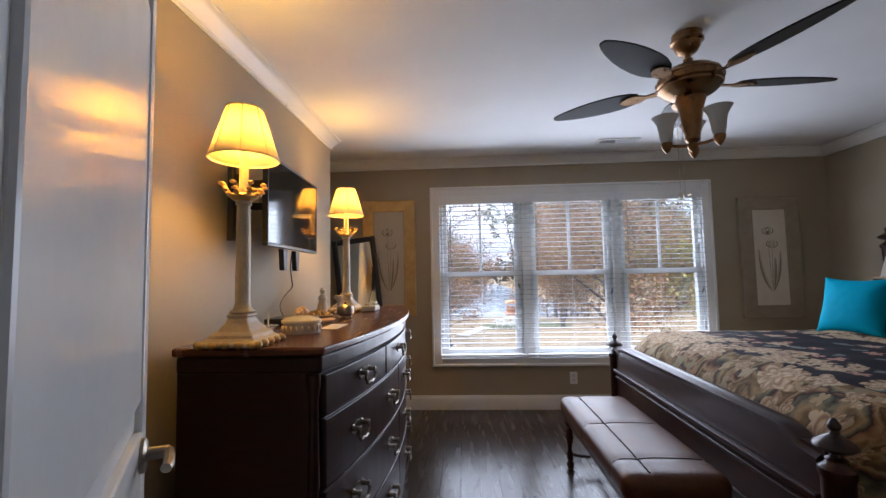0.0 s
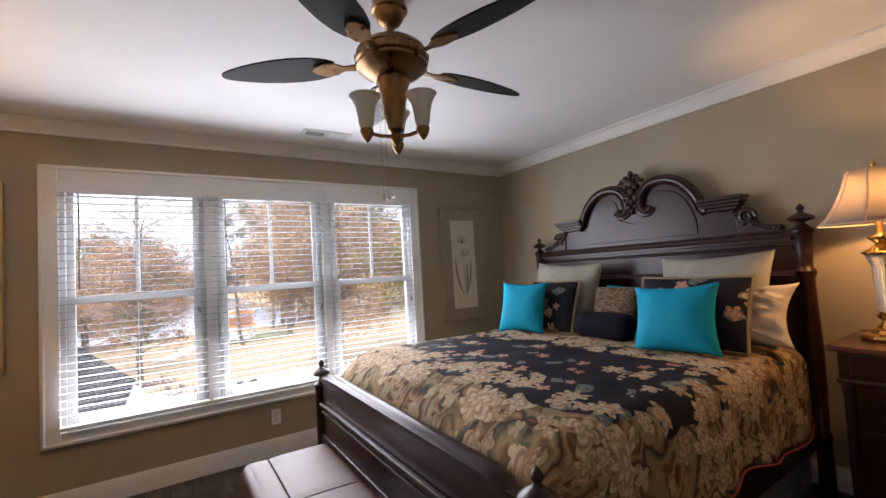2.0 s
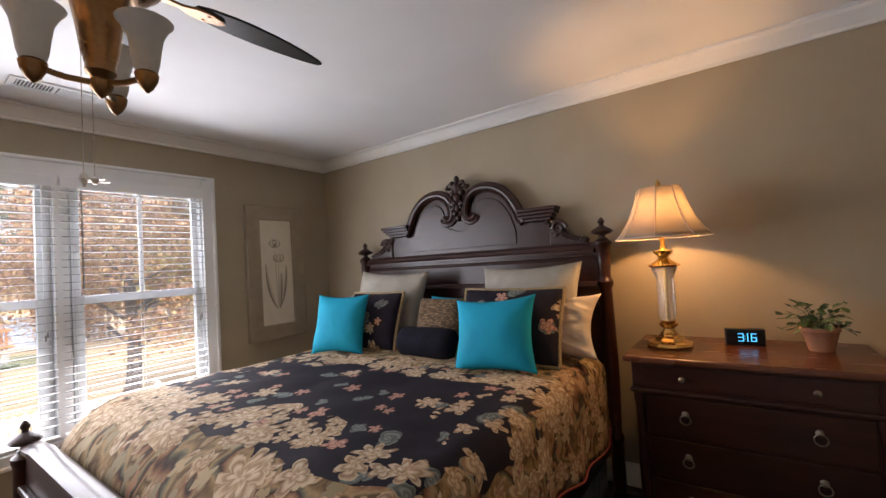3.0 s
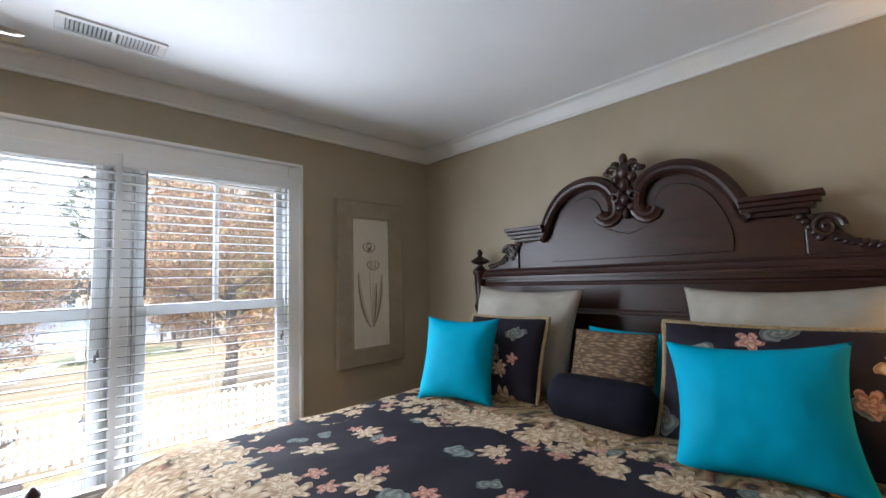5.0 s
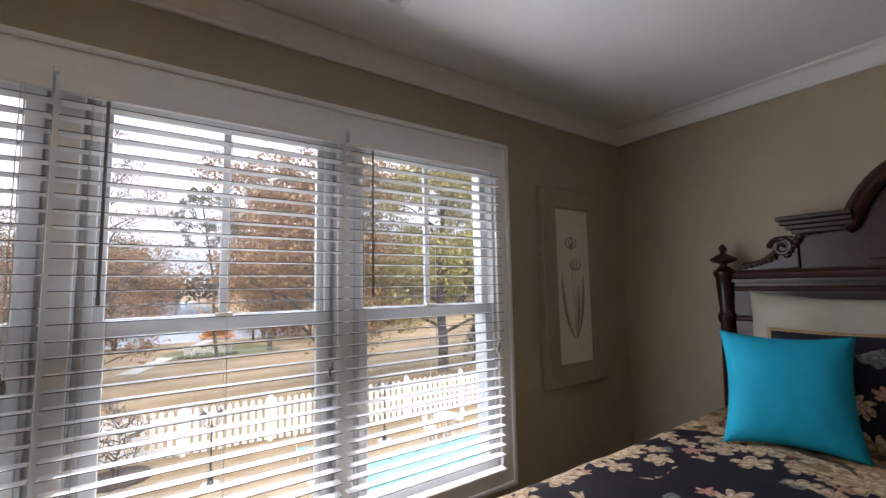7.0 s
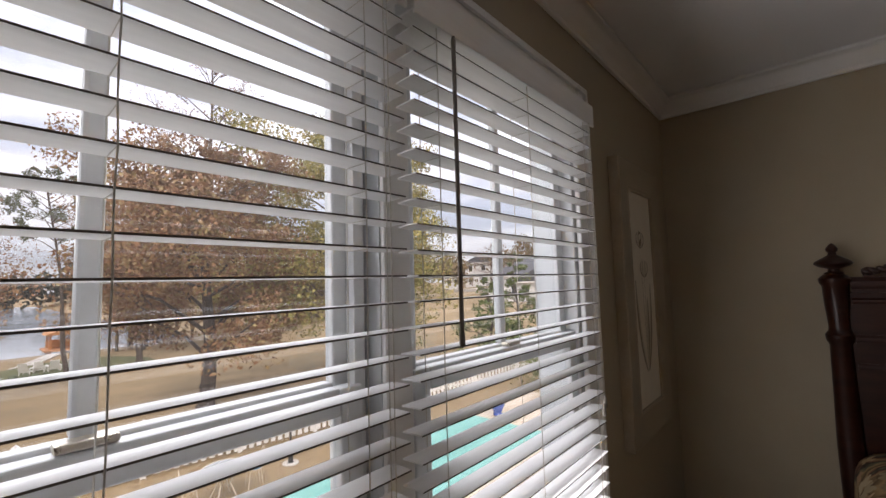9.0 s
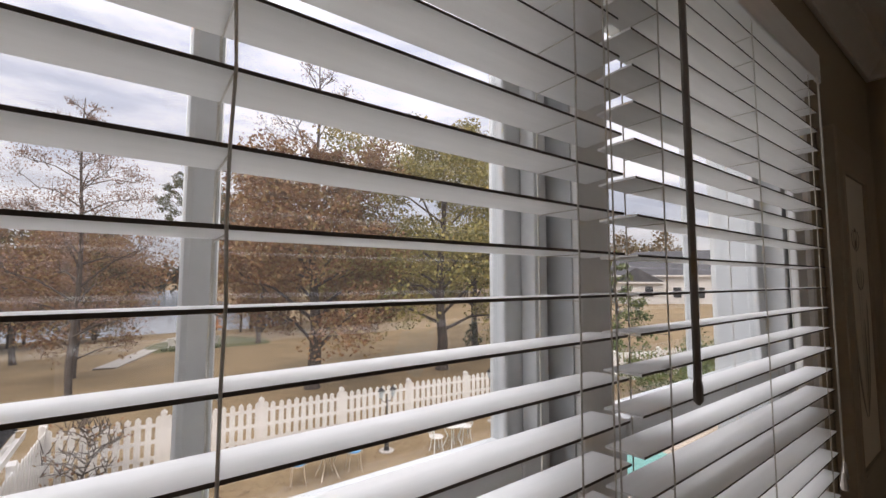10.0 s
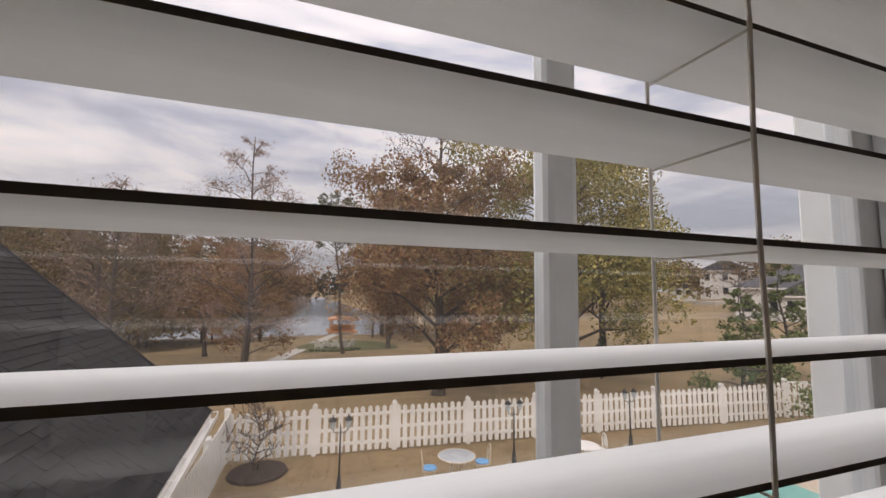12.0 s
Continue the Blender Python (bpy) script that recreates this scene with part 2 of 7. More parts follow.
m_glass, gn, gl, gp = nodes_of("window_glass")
gn.remove(gp)
gtr, ggl, gmx = gn.new("ShaderNodeBsdfTransparent"), gn.new("ShaderNodeBsdfGlossy"), gn.new("ShaderNodeMixShader")
gtr.inputs["Color"].default_value = (0.93, 0.95, 0.95, 1)
ggl.inputs["Roughness"].default_value = 0.01
gmx.inputs[0].default_value = 0.06
gl.new(gtr.outputs[0], gmx.inputs[1])
gl.new(ggl.outputs[0], gmx.inputs[2])
gdu, gm2 = gn.new("ShaderNodeBsdfTranslucent"), gn.new("ShaderNodeMixShader")
gdu.inputs["Color"].default_value = (0.86, 0.90, 0.95, 1)
gm2.inputs[0].default_value = 0.010
gl.new(gmx.outputs[0], gm2.inputs[1])
gl.new(gdu.outputs[0], gm2.inputs[2])
gl.new(gm2.outputs[0], gn["Material Output"].inputs["Surface"])
M_GLASS = m_glass
M_CRYSTAL, _n, _l, _p = nodes_of("cut_crystal")
_p.inputs["Base Color"].default_value = (0.95, 0.95, 0.93, 1)
_p.inputs["Transmission Weight"].default_value, _p.inputs["Roughness"].default_value, _p.inputs["IOR"].default_value = 0.85, 0.22, 1.45
M_MIRROR, _n, _l, _p = nodes_of("mirror_glass")
_p.inputs["Base Color"].default_value, _p.inputs["Metallic"].default_value, _p.inputs["Roughness"].default_value = (0.86, 0.87, 0.86, 1), 1.0, 0.02


def shademat(name, col):
    """Lamp-shade cloth that lets light through."""
    m, n, l, p = nodes_of(name)
    co, ns, rp = n.new("ShaderNodeTexCoord"), n.new("ShaderNodeTexNoise"), n.new("ShaderNodeValToRGB")
    ns.inputs["Scale"].default_value = 70
    l.new(co.outputs["Object"], ns.inputs["Vector"])
    rp.color_ramp.elements[0].color = (*[c * 0.9 for c in col], 1)
    rp.color_ramp.elements[1].color = (*col, 1)
    l.new(ns.outputs["Fac"], rp.inputs["Fac"])
    tl, df, mx = n.new("ShaderNodeBsdfTranslucent"), n.new("ShaderNodeBsdfDiffuse"), n.new("ShaderNodeMixShader")
    l.new(rp.outputs["Color"], tl.inputs["Color"])
    l.new(rp.outputs["Color"], df.inputs["Color"])
    mx.inputs[0].default_value = 0.45
    l.new(tl.outputs[0], mx.inputs[1])
    l.new(df.outputs[0], mx.inputs[2])
    l.new(mx.outputs[0], n["Material Output"].inputs["Surface"])
    return m


M_SHADE = shademat("ivory_shade_silk", (0.88, 0.79, 0.62))
M_SHADE2 = shademat("beige_shade_silk", (0.46, 0.405, 0.34))
M_GLOBE = shademat("frosted_tulip_glass", (0.80, 0.79, 0.76))


def glow(name, col, power):
    m, n, l, p = nodes_of(name)
    p.inputs["Emission Color"].default_value, p.inputs["Emission Strength"].default_value = (*col, 1), power
    p.inputs["Base Color"].default_value = (0.02, 0.02, 0.02, 1)
    return m


M_DIGIT = glow("clock_digit_glow", (0.05, 0.55, 1.0), 0.5)


def floralmat(name, dense_edges):
    """Black ground with scattered cream and peach flowers, pale leaves, and a dense paisley border towards the hem."""
    m, n, l, p = nodes_of(name)

    def mth(op, a, b=None, c=None):
        nd = n.new("ShaderNodeMath")
        nd.operation = op
        for i, v in enumerate((a, b, c)):
            if v is None:
                continue
            if isinstance(v, (int, float)):
                nd.inputs[i].default_value = v
            else:
                l.new(v, nd.inputs[i])
        return nd.outputs[0]

    def mixc(f, a, b):
        nd = n.new("ShaderNodeMix")
        nd.data_type = "RGBA"
        l.new(f, nd.inputs["Factor"])
        for s, v in (("A", a), ("B", b)):
            if isinstance(v, tuple):
                nd.inputs[s].default_value = (*v, 1)
            else:
                l.new(v, nd.inputs[s])
        return nd.outputs["Result"]

    def ramp(f, cols):
        rp = n.new("ShaderNodeValToRGB")
        for i, c in enumerate(cols):
            e = rp.color_ramp.elements[i] if i < 2 else rp.color_ramp.elements.new(1.0)
            e.position, e.color = i / (len(cols) - 1), (*c, 1)
        l.new(f, rp.inputs["Fac"])
        return rp.outputs["Color"]

    uv = n.new("ShaderNodeUVMap")
    uv.uv_map = "cloth"
    wob = n.new("ShaderNodeTexNoise")
    wob.inputs["Scale"].default_value, wob.inputs["Detail"].default_value = 14, 3
    l.new(uv.outputs["UV"], wob.inputs["Vector"])
    wadd = n.new("ShaderNodeVectorMath")
    wadd.operation = "MULTIPLY_ADD"
    l.new(wob.outputs["Color"], wadd.inputs[0])
    wadd.inputs[1].default_value = (0.055, 0.055, 0)
    l.new(uv.outputs["UV"], wadd.inputs[2])
    co = wadd.outputs[0]
    sep = n.new("ShaderNodeSeparateXYZ")
    l.new(uv.outputs["UV"], sep.inputs[0])

    def flower(scale, petals, size, thr, seed):
        """Masks: flower, its shading, and a random number a flower."""
        off = n.new("ShaderNodeVectorMath")
        off.operation = "ADD"
        off.inputs[1].default_value = (seed * 3.17, seed * 1.71, 0)
        l.new(co, off.inputs[0])
        v = n.new("ShaderNodeTexVoronoi")
        v.voronoi_dimensions, v.inputs["Scale"].default_value = "2D", scale
        v.inputs["Randomness"].default_value = 0.8
        l.new(off.outputs[0], v.inputs["Vector"])
        d = n.new("ShaderNodeVectorMath")
        d.operation = "SUBTRACT"
        l.new(off.outputs[0], d.inputs[0])
        l.new(v.outputs["Position"], d.inputs[1])
        s = n.new("ShaderNodeSeparateXYZ")
        l.new(d.outputs[0], s.inputs[0])
        ang = mth("ARCTAN2", s.outputs[1], s.outputs[0])
        cs = n.new("ShaderNodeSeparateColor")
        l.new(v.outputs["Color"], cs.inputs[0])
        pet = mth("SINE", mth("MULTIPLY_ADD", ang, petals / 2, mth("MULTIPLY", cs.outputs[1], 6.0)))
        rad = mth("MULTIPLY", mth("MULTIPLY_ADD", mth("ABSOLUTE", pet), 0.55, 0.45), size)
        rad = mth("MULTIPLY", rad, mth("MULTIPLY_ADD", cs.outputs[2], 0.5, 0.6))
        rel = mth("DIVIDE", mth("MULTIPLY", v.outputs["Distance"], 1.0 / scale), rad)
        inside = mth("LESS_THAN", rel, 1.0)
        keep = mth("GREATER_THAN", cs.outputs[0], thr)
        shade = mth("MULTIPLY_ADD", mth("SINE", mth("MULTIPLY_ADD", rel, 13.0, mth("MULTIPLY", ang, 2.0))), 0.30, mth("MULTIPLY_ADD", rel, -0.25, 0.7))
        return mth("MULTIPLY", inside, keep), mth("MULTIPLY", shade, mth("MULTIPLY_ADD", mth("ABSOLUTE", pet), 0.4, 0.6)), cs.outputs[2]

    ground = ramp(wob.outputs["Fac"], [(0.011, 0.009, 0.014), (0.020, 0.016, 0.026)])
    col = ground
    f, sh, rnd = flower(9.0, 2, 0.06, 0.84, 5)
    col = mixc(f, col, ramp(sh, [(0.05, 0.06, 0.055), (0.24, 0.27, 0.25)]))
    f, sh, rnd = flower(4.6, 7, 0.074, 0.66, 1)
    col = mixc(f, col, ramp(sh, [(0.20, 0.11, 0.07), (0.48, 0.35, 0.23), (0.66, 0.57, 0.43)]))
    f, sh, rnd = flower(6.6, 5, 0.044, 0.78, 2)
    col = mixc(f, col, ramp(sh, [(0.16, 0.05, 0.045), (0.44, 0.22, 0.17), (0.60, 0.42, 0.30)]))
    if dense_edges:
        # depth into the border, in metres: u runs foot to head, v across
        e1 = mth("ABSOLUTE", mth("SUBTRACT", sep.outputs[1], 1.5))
        nz = n.new("ShaderNodeTexNoise")
        nz.inputs["Scale"].default_value, nz.inputs["Detail"].default_value = 2.3, 2
        l.new(uv.outputs["UV"], nz.inputs["Vector"])
        depth = mth("SUBTRACT", mth("MULTIPLY_ADD", nz.outputs["Fac"], 0.9, e1), 1.45)
        depth = mth("MAXIMUM", depth, mth("SUBTRACT", -0.02, mth("MULTIPLY_ADD", nz.outputs["Fac"], -0.8, sep.outputs[0])))
        depth = mth("MAXIMUM", depth, mth("SUBTRACT", mth("MULTIPLY_ADD", nz.outputs["Fac"], 0.7, sep.outputs[0]), 1.56))
        border = mth("GREATER_THAN", depth, 0.10)
        # paisley scrolls: rings about scattered centres, bent by slow noise
        slow = n.new("ShaderNodeTexNoise")
        slow.inputs["Scale"].default_value, slow.inputs["Detail"].default_value = 5.0, 1
        l.new(uv.outputs["UV"], slow.inputs["Vector"])
        sadd = n.new("ShaderNodeVectorMath")
        sadd.operation = "MULTIPLY_ADD"
        l.new(slow.outputs["Color"], sadd.inputs[0])
        sadd.inputs[1].default_value = (0.34, 0.34, 0)
        l.new(uv.outputs["UV"], sadd.inputs[2])
        vs = n.new("ShaderNodeTexVoronoi")
        vs.voronoi_dimensions, vs.inputs["Scale"].default_value = "2D", 3.2
        l.new(sadd.outputs[0], vs.inputs["Vector"])
        ring = mth("FRACT", mth("MULTIPLY_ADD", vs.outputs["Distance"], 2.3, mth("MULTIPLY", wob.outputs["Fac"], 0.9)))
        bcol = ramp(ring, [(0.10, 0.06, 0.03), (0.20, 0.13, 0.06), (0.33, 0.22, 0.11), (0.14, 0.13, 0.08), (0.035, 0.022, 0.018), (0.22, 0.11, 0.06), (0.34, 0.23, 0.12), (0.09, 0.055, 0.03)])
        f, sh, rnd = flower(11.0, 4, 0.042, 0.45, 9)
        bcol = mixc(f, bcol, ramp(rnd, [(0.34, 0.15, 0.09), (0.44, 0.32, 0.18), (0.24, 0.20, 0.12), (0.54, 0.42, 0.27)]))
        f, sh, rnd = flower(7.5, 5, 0.066, 0.42, 8)
        bcol = mixc(f, bcol, ramp(sh, [(0.16, 0.085, 0.05), (0.40, 0.27, 0.16), (0.55, 0.43, 0.28)]))
        col = mixc(border, col, bcol)
        # cream roses crowded along the border's edge
        near = mth("LESS_THAN", mth("ABSOLUTE", mth("SUBTRACT", depth, 0.08)), 0.17)
        f, sh, rnd = flower(8.0, 5, 0.072, 0.25, 10)
        col = mixc(mth("MULTIPLY", f, near), col, ramp(sh, [(0.17, 0.085, 0.055), (0.46, 0.34, 0.22), (0.62, 0.51, 0.37)]))
        f, sh, rnd = flower(4.6, 9, 0.125, 0.42, 3)
        col = mixc(mth("MULTIPLY", f, near), col, ramp(sh, [(0.18, 0.09, 0.055), (0.48, 0.35, 0.22), (0.66, 0.55, 0.40)]))
    l.new(col, p.inputs["Base Color"])
    p.inputs["Roughness"].default_value = 0.8
    p.inputs["Specular IOR Level"].default_value = 0.18
    wv = n.new("ShaderNodeTexNoise")
    wv.inputs["Scale"].default_value = 350
    l.new(uv.outputs["UV"], wv.inputs["Vector"])
    bp = n.new("ShaderNodeBump")
    bp.inputs["Strength"].default_value, bp.inputs["Distance"].default_value = 0.3, 0.002
    l.new(wv.outputs["Fac"], bp.inputs["Height"])
    l.new(bp.outputs["Normal"], p.inputs["Normal"])
    return m


M_QUILT = floralmat("floral_quilt_cloth", True)
M_FLPIL = floralmat("floral_pillow_cloth", False)
m_wov, _n, _l, _p = nodes_of("woven_seagrass")
_wv = _n.new("ShaderNodeTexVoronoi")
_wv.inputs["Scale"].default_value = 85
_co = _n.new("ShaderNodeTexCoord")
_mp = _n.new("ShaderNodeMapping")
_mp.inputs["Scale"].default_value = (1, 0.30, 1.5)
_l.new(_co.outputs["Object"], _mp.inputs["Vector"])
_l.new(_mp.outputs["Vector"], _wv.inputs["Vector"])
_rp = _n.new("ShaderNodeValToRGB")
_rp.color_ramp.elements[0].color, _rp.color_ramp.elements[1].color = (0.34, 0.22, 0.12, 1), (0.08, 0.045, 0.02, 1)
_rp.color_ramp.elements[1].position = 0.6
_l.new(_wv.outputs["Distance"], _rp.inputs["Fac"])
_l.new(_rp.outputs["Color"], _p.inputs["Base Color"])
_bp = _n.new("ShaderNodeBump")
_bp.inputs["Strength"].default_value, _bp.inputs["Distance"].default_value, _bp.invert = 0.8, 0.006, True
_l.new(_wv.outputs["Distance"], _bp.inputs["Height"])
_l.new(_bp.outputs["Normal"], _p.inputs["Normal"])
_p.inputs["Roughness"].default_value = 0.85
M_WOVEN = m_wov

# ---- building helpers ----
def part(name, bm, material, parent=None, label="", smooth=False, bevel=0.0):
    """Links a bmesh as one mesh object, under a thing or a part."""
    me = bpy.data.meshes.new(name)
    bmesh.ops.recalc_face_normals(bm, faces=bm.faces)
    bm.to_mesh(me)
    bm.free()
    mats = material if isinstance(material, (list, tuple)) else [material]
    for mt in mats:
        me.materials.append(mt)
    if smooth:
        me.shade_smooth()
        me.set_sharp_from_angle(angle=radians(38))
    ob = new(name, me)
    if parent is not None:
        ob.parent = parent
    if label:
        ob["label"] = label
    if bevel:
        md = ob.modifiers.new("bevel", "BEVEL")
        md.width, md.segments, md.limit_method, md.angle_limit = bevel, 2, "ANGLE", radians(40)
    return ob


def thing(name, label, category, at=(0, 0, 0), group="", kind=""):
    ob = new(name)
    ob.empty_display_size = 0.05
    ob.location = at
    return tagged(ob, label, category, group, kind)


def box(bm, x0, x1, y0, y1, z0, z1, m=None):
    vs = [bm.verts.new(Vector(c) if m is None else m @ Vector(c)) for c in ((x0, y0, z0), (x1, y0, z0), (x1, y1, z0), (x0, y1, z0), (x0, y0, z1), (x1, y0, z1), (x1, y1, z1), (x0, y1, z1))]
    return [bm.faces.new([vs[i] for i in f]) for f in ((0, 3, 2, 1), (4, 5, 6, 7), (0, 1, 5, 4), (1, 2, 6, 5), (2, 3, 7, 6), (3, 0, 4, 7))]


def boxes(*bs):
    bm = bmesh.new()
    for b in bs:
        box(bm, *b)
    return bm


def lathe(prof, segs=20, m=None, bm=None, sx=1.0, sy=1.0):
    """Turns a profile of (radius, z) about z."""
    bm = bm or bmesh.new()
    m = m or Matrix()
    rings = []
    for r, z in prof:
        rings.append([bm.verts.new(m @ Vector((max(r, 0.0004) * sx * math.cos(2 * math.pi * i / segs), max(r, 0.0004) * sy * math.sin(2 * math.pi * i / segs), z))) for i in range(segs)])
    for a, b in zip(rings, rings[1:]):
        for i in range(segs):
            bm.faces.new((a[i], a[(i + 1) % segs], b[(i + 1) % segs], b[i]))
    bm.faces.new(rings[0][::-1])
    bm.faces.new(rings[-1])
    return bm


def sweep(path, prof, n, bm=None, closed=False, caps=True):
    """Sweeps a closed profile of (out, along n) along a path that lies in a plane of normal n."""
    bm = bm or bmesh.new()
    n = Vector(n).normalized()
    pts = [Vector(p) for p in path]
    rings = []
    for i, p in enumerate(pts):
        if closed:
            t1, t2 = (p - pts[i - 1]).normalized(), (pts[(i + 1) % len(pts)] - p).normalized()
        else:
            t1 = (p - pts[max(i - 1, 0)]).normalized() if i else (pts[1] - p).normalized()
            t2 = (pts[min(i + 1, len(pts) - 1)] - p).normalized() if i < len(pts) - 1 else t1
        s1, s2 = t1.cross(n), t2.cross(n)
        s = (s1 + s2).normalized()
        s = s / max(0.35, s.dot(s1))
        rings.append([bm.verts.new(p + s * a + n * b) for a, b in prof])
    k = len(prof)
    pairs = list(zip(rings, rings[1:])) + ([(rings[-1], rings[0])] if closed else [])
    for a, b in pairs:
        for i in range(k):
            bm.faces.new((a[i], a[(i + 1) % k], b[(i + 1) % k], b[i]))
    if caps and not closed:
        bm.faces.new(rings[0][::-1])
        bm.faces.new(rings[-1])
    return bm


def tube(path, r, segs=8, bm=None, taper=1.0):
    """A round tube along any path."""
    bm = bm or bmesh.new()
    pts = [Vector(p) for p in path]
    rings = []
    for i, p in enumerate(pts):
        t = (pts[min(i + 1, len(pts) - 1)] - pts[max(i - 1, 0)]).normalized()
        a = t.orthogonal().normalized() if i == 0 else (rings_a - t * rings_a.dot(t)).normalized()
        rings_a = a
        b = t.cross(a)
        rr = r * (1 + (taper - 1) * i / max(1, len(pts) - 1))
        rings.append([bm.verts.new(p + (a * math.cos(2 * math.pi * k / segs) + b * math.sin(2 * math.pi * k / segs)) * rr) for k in range(segs)])
    for a, b in zip(rings, rings[1:]):
        for k in range(segs):
            bm.faces.new((a[k], a[(k + 1) % segs], b[(k + 1) % segs], b[k]))
    bm.faces.new(rings[0][::-1])
    bm.faces.new(rings[-1])
    return bm


def prism(outline, axis, a, b, bm=None):
    """A flat outline of (u, v) pushed from a to b along axis 'x', 'y' or 'z'."""
    bm = bm or bmesh.new()
    put = {"x": lambda u, v, w: (w, u, v), "y": lambda u, v, w: (u, w, v), "z": lambda u, v, w: (u, v, w)}[axis]
    lo = [bm.verts.new(put(u, v, a)) for u, v in outline]
    hi = [bm.verts.new(put(u, v, b)) for u, v in outline]
    k = len(outline)
    for i in range(k):
        bm.faces.new((lo[i], lo[(i + 1) % k], hi[(i + 1) % k], hi[i]))
    bm.faces.new(lo[::-1])
    bm.faces.new(hi)
    return bm


def blob(bm, c, r, m=None, u=10, v=7):
    """A rounded lump with radii r."""
    mt = Matrix.Translation(c) @ (m or Matrix()) @ Matrix.Diagonal((*r, 1))
    bmesh.ops.create_uvsphere(bm, u_segments=u, v_segments=v, radius=1, matrix=mt)
    return bm


def shared(name, mesh, parent, m=None):
    ob = new(name, mesh)
    ob.parent = parent
    if m is not None:
        ob.matrix_basis = m
    return ob


# ---- the room ----
W, XR, XL, YE, YS, CEIL = 4.40, 3.56, -1.12, 3.64, 0.30, 2.52
XA = -1.95  # far wall of the recess
bm = boxes((XA - 0.1, -0.36 + 0.03, W, W + 0.16, -0.12, CEIL + 0.1), (2.43 - 0.03, XR + 0.12, W, W + 0.16, -0.12, CEIL + 0.1), (-0.33, 2.40, W, W + 0.16, -0.12, 0.50), (-0.33, 2.40, W, W + 0.16, 2.15, CEIL + 0.1))
tagged(part("wall_north", bm, M_WALL), "greige painted wall round the triple window", "wall", kind="structure")
tagged(part("wall_east", boxes((XR, XR + 0.12, YS - 0.12, W, -0.12, CEIL + 0.1)), M_WALL), "greige painted wall behind the bed", "wall", kind="structure")
tagged(part("wall_west", boxes((XL - 0.12, XL, YS - 0.12, YE, -0.12, CEIL + 0.1), (XA, XL - 0.12, YE - 0.12, YE, -0.12, CEIL + 0.1)), M_WALL), "greige painted wall behind the dresser", "wall", kind="structure")
tagged(part("wall_recess", boxes((XA - 0.1, XA, YE - 0.12, W, -0.12, CEIL + 0.1)), M_WALL), "greige painted wall of a shallow recess", "wall", kind="structure")
DX0, DX1, DH = -0.27, 0.53, 2.05
tagged(part("wall_south", boxes((XL, DX0 - 0.02, YS - 0.12, YS, -0.12, CEIL + 0.1), (DX1 + 0.02, XR, YS - 0.12, YS, -0.12, CEIL + 0.1), (DX0 - 0.02, DX1 + 0.02, YS - 0.12, YS, DH + 0.02, CEIL + 0.1)), M_WALL), "greige painted wall with the doorway", "wall", kind="structure")
tagged(part("ceiling", boxes((XA - 0.1, XR + 0.12, YS - 0.12, W + 0.16, CEIL + 0.1, CEIL + 0.2), (XA, XR, YS, W, CEIL, CEIL + 0.096)), M_CEIL), "flat white painted ceiling", "ceiling", kind="structure")
tagged(part("subfloor", boxes((XA, XR, YS - 0.12, W, -0.12, -0.014)), M_JOINT), "dark joints under the floor planks", "floor", kind="structure")
# hall behind the camera
tagged(part("hall_wall", boxes((-1.0, -0.9, -1.6, YS - 0.12, 0, 2.5), (1.1, 1.2, -1.6, YS - 0.12, 0, 2.5), (-0.9, 1.1, -1.7, -1.6, 0, 2.5)), M_HALL), "plain painted hall walls", "wall", kind="structure")
tagged(part("hall_ceiling", boxes((-1.0, 1.2, -1.7, YS - 0.12, 2.5, 2.6)), M_CEIL), "plain white hall ceiling", "ceiling", kind="structure")
tagged(part("hall_floor", boxes((-1.0, 1.2, -1.7, YS - 0.12, -0.12, 0)), M_FLOOR), "dark wooden hall floor", "floor", kind="structure")

CROWN = [(0, 0), (0.072, 0), (0.072, -0.012), (0.066, -0.016), (0.060, -0.019), (0.050, -0.032), (0.032, -0.054), (0.020, -0.068), (0.017, -0.074), (0.012, -0.078), (0.012, -0.094), (0.006, -0.098), (0, -0.098)]
BASE = [(0, 0), (0.016, 0), (0.016, 0.105), (0.013, 0.118), (0.008, 0.128), (0.006, 0.138), (0, 0.138)]


def trim(name, path, prof, label):
    bm = sweep([(x, y, 0) for x, y in path], prof, (0, 0, 1))
    return tagged(part(name, bm, M_TRIM, smooth=True), label, "trim", kind="structure")


def lifted(prof, z):
    return [(a, b + z) for a, b in prof]


e = 0.002
trim("crown_molding", [(DX1 + 1.0, YS + e), (XL + e, YS + e), (XL + e, YE + e), (XA + e, YE + e), (XA + e, W - e), (XR - e, W - e), (XR - e, YS + e), (DX1 + 1.0, YS + e)], lifted(CROWN, CEIL - e), "white stepped crown molding under the ceiling")
trim("baseboard", [(DX0 - 0.11, YS + e), (XL + e, YS + e), (XL + e, YE + e), (XA + e, YE + e), (XA + e, W - e), (XR - e, W - e), (XR - e, YS + e), (DX1 + 0.11, YS + e)], BASE, "tall white painted baseboard")

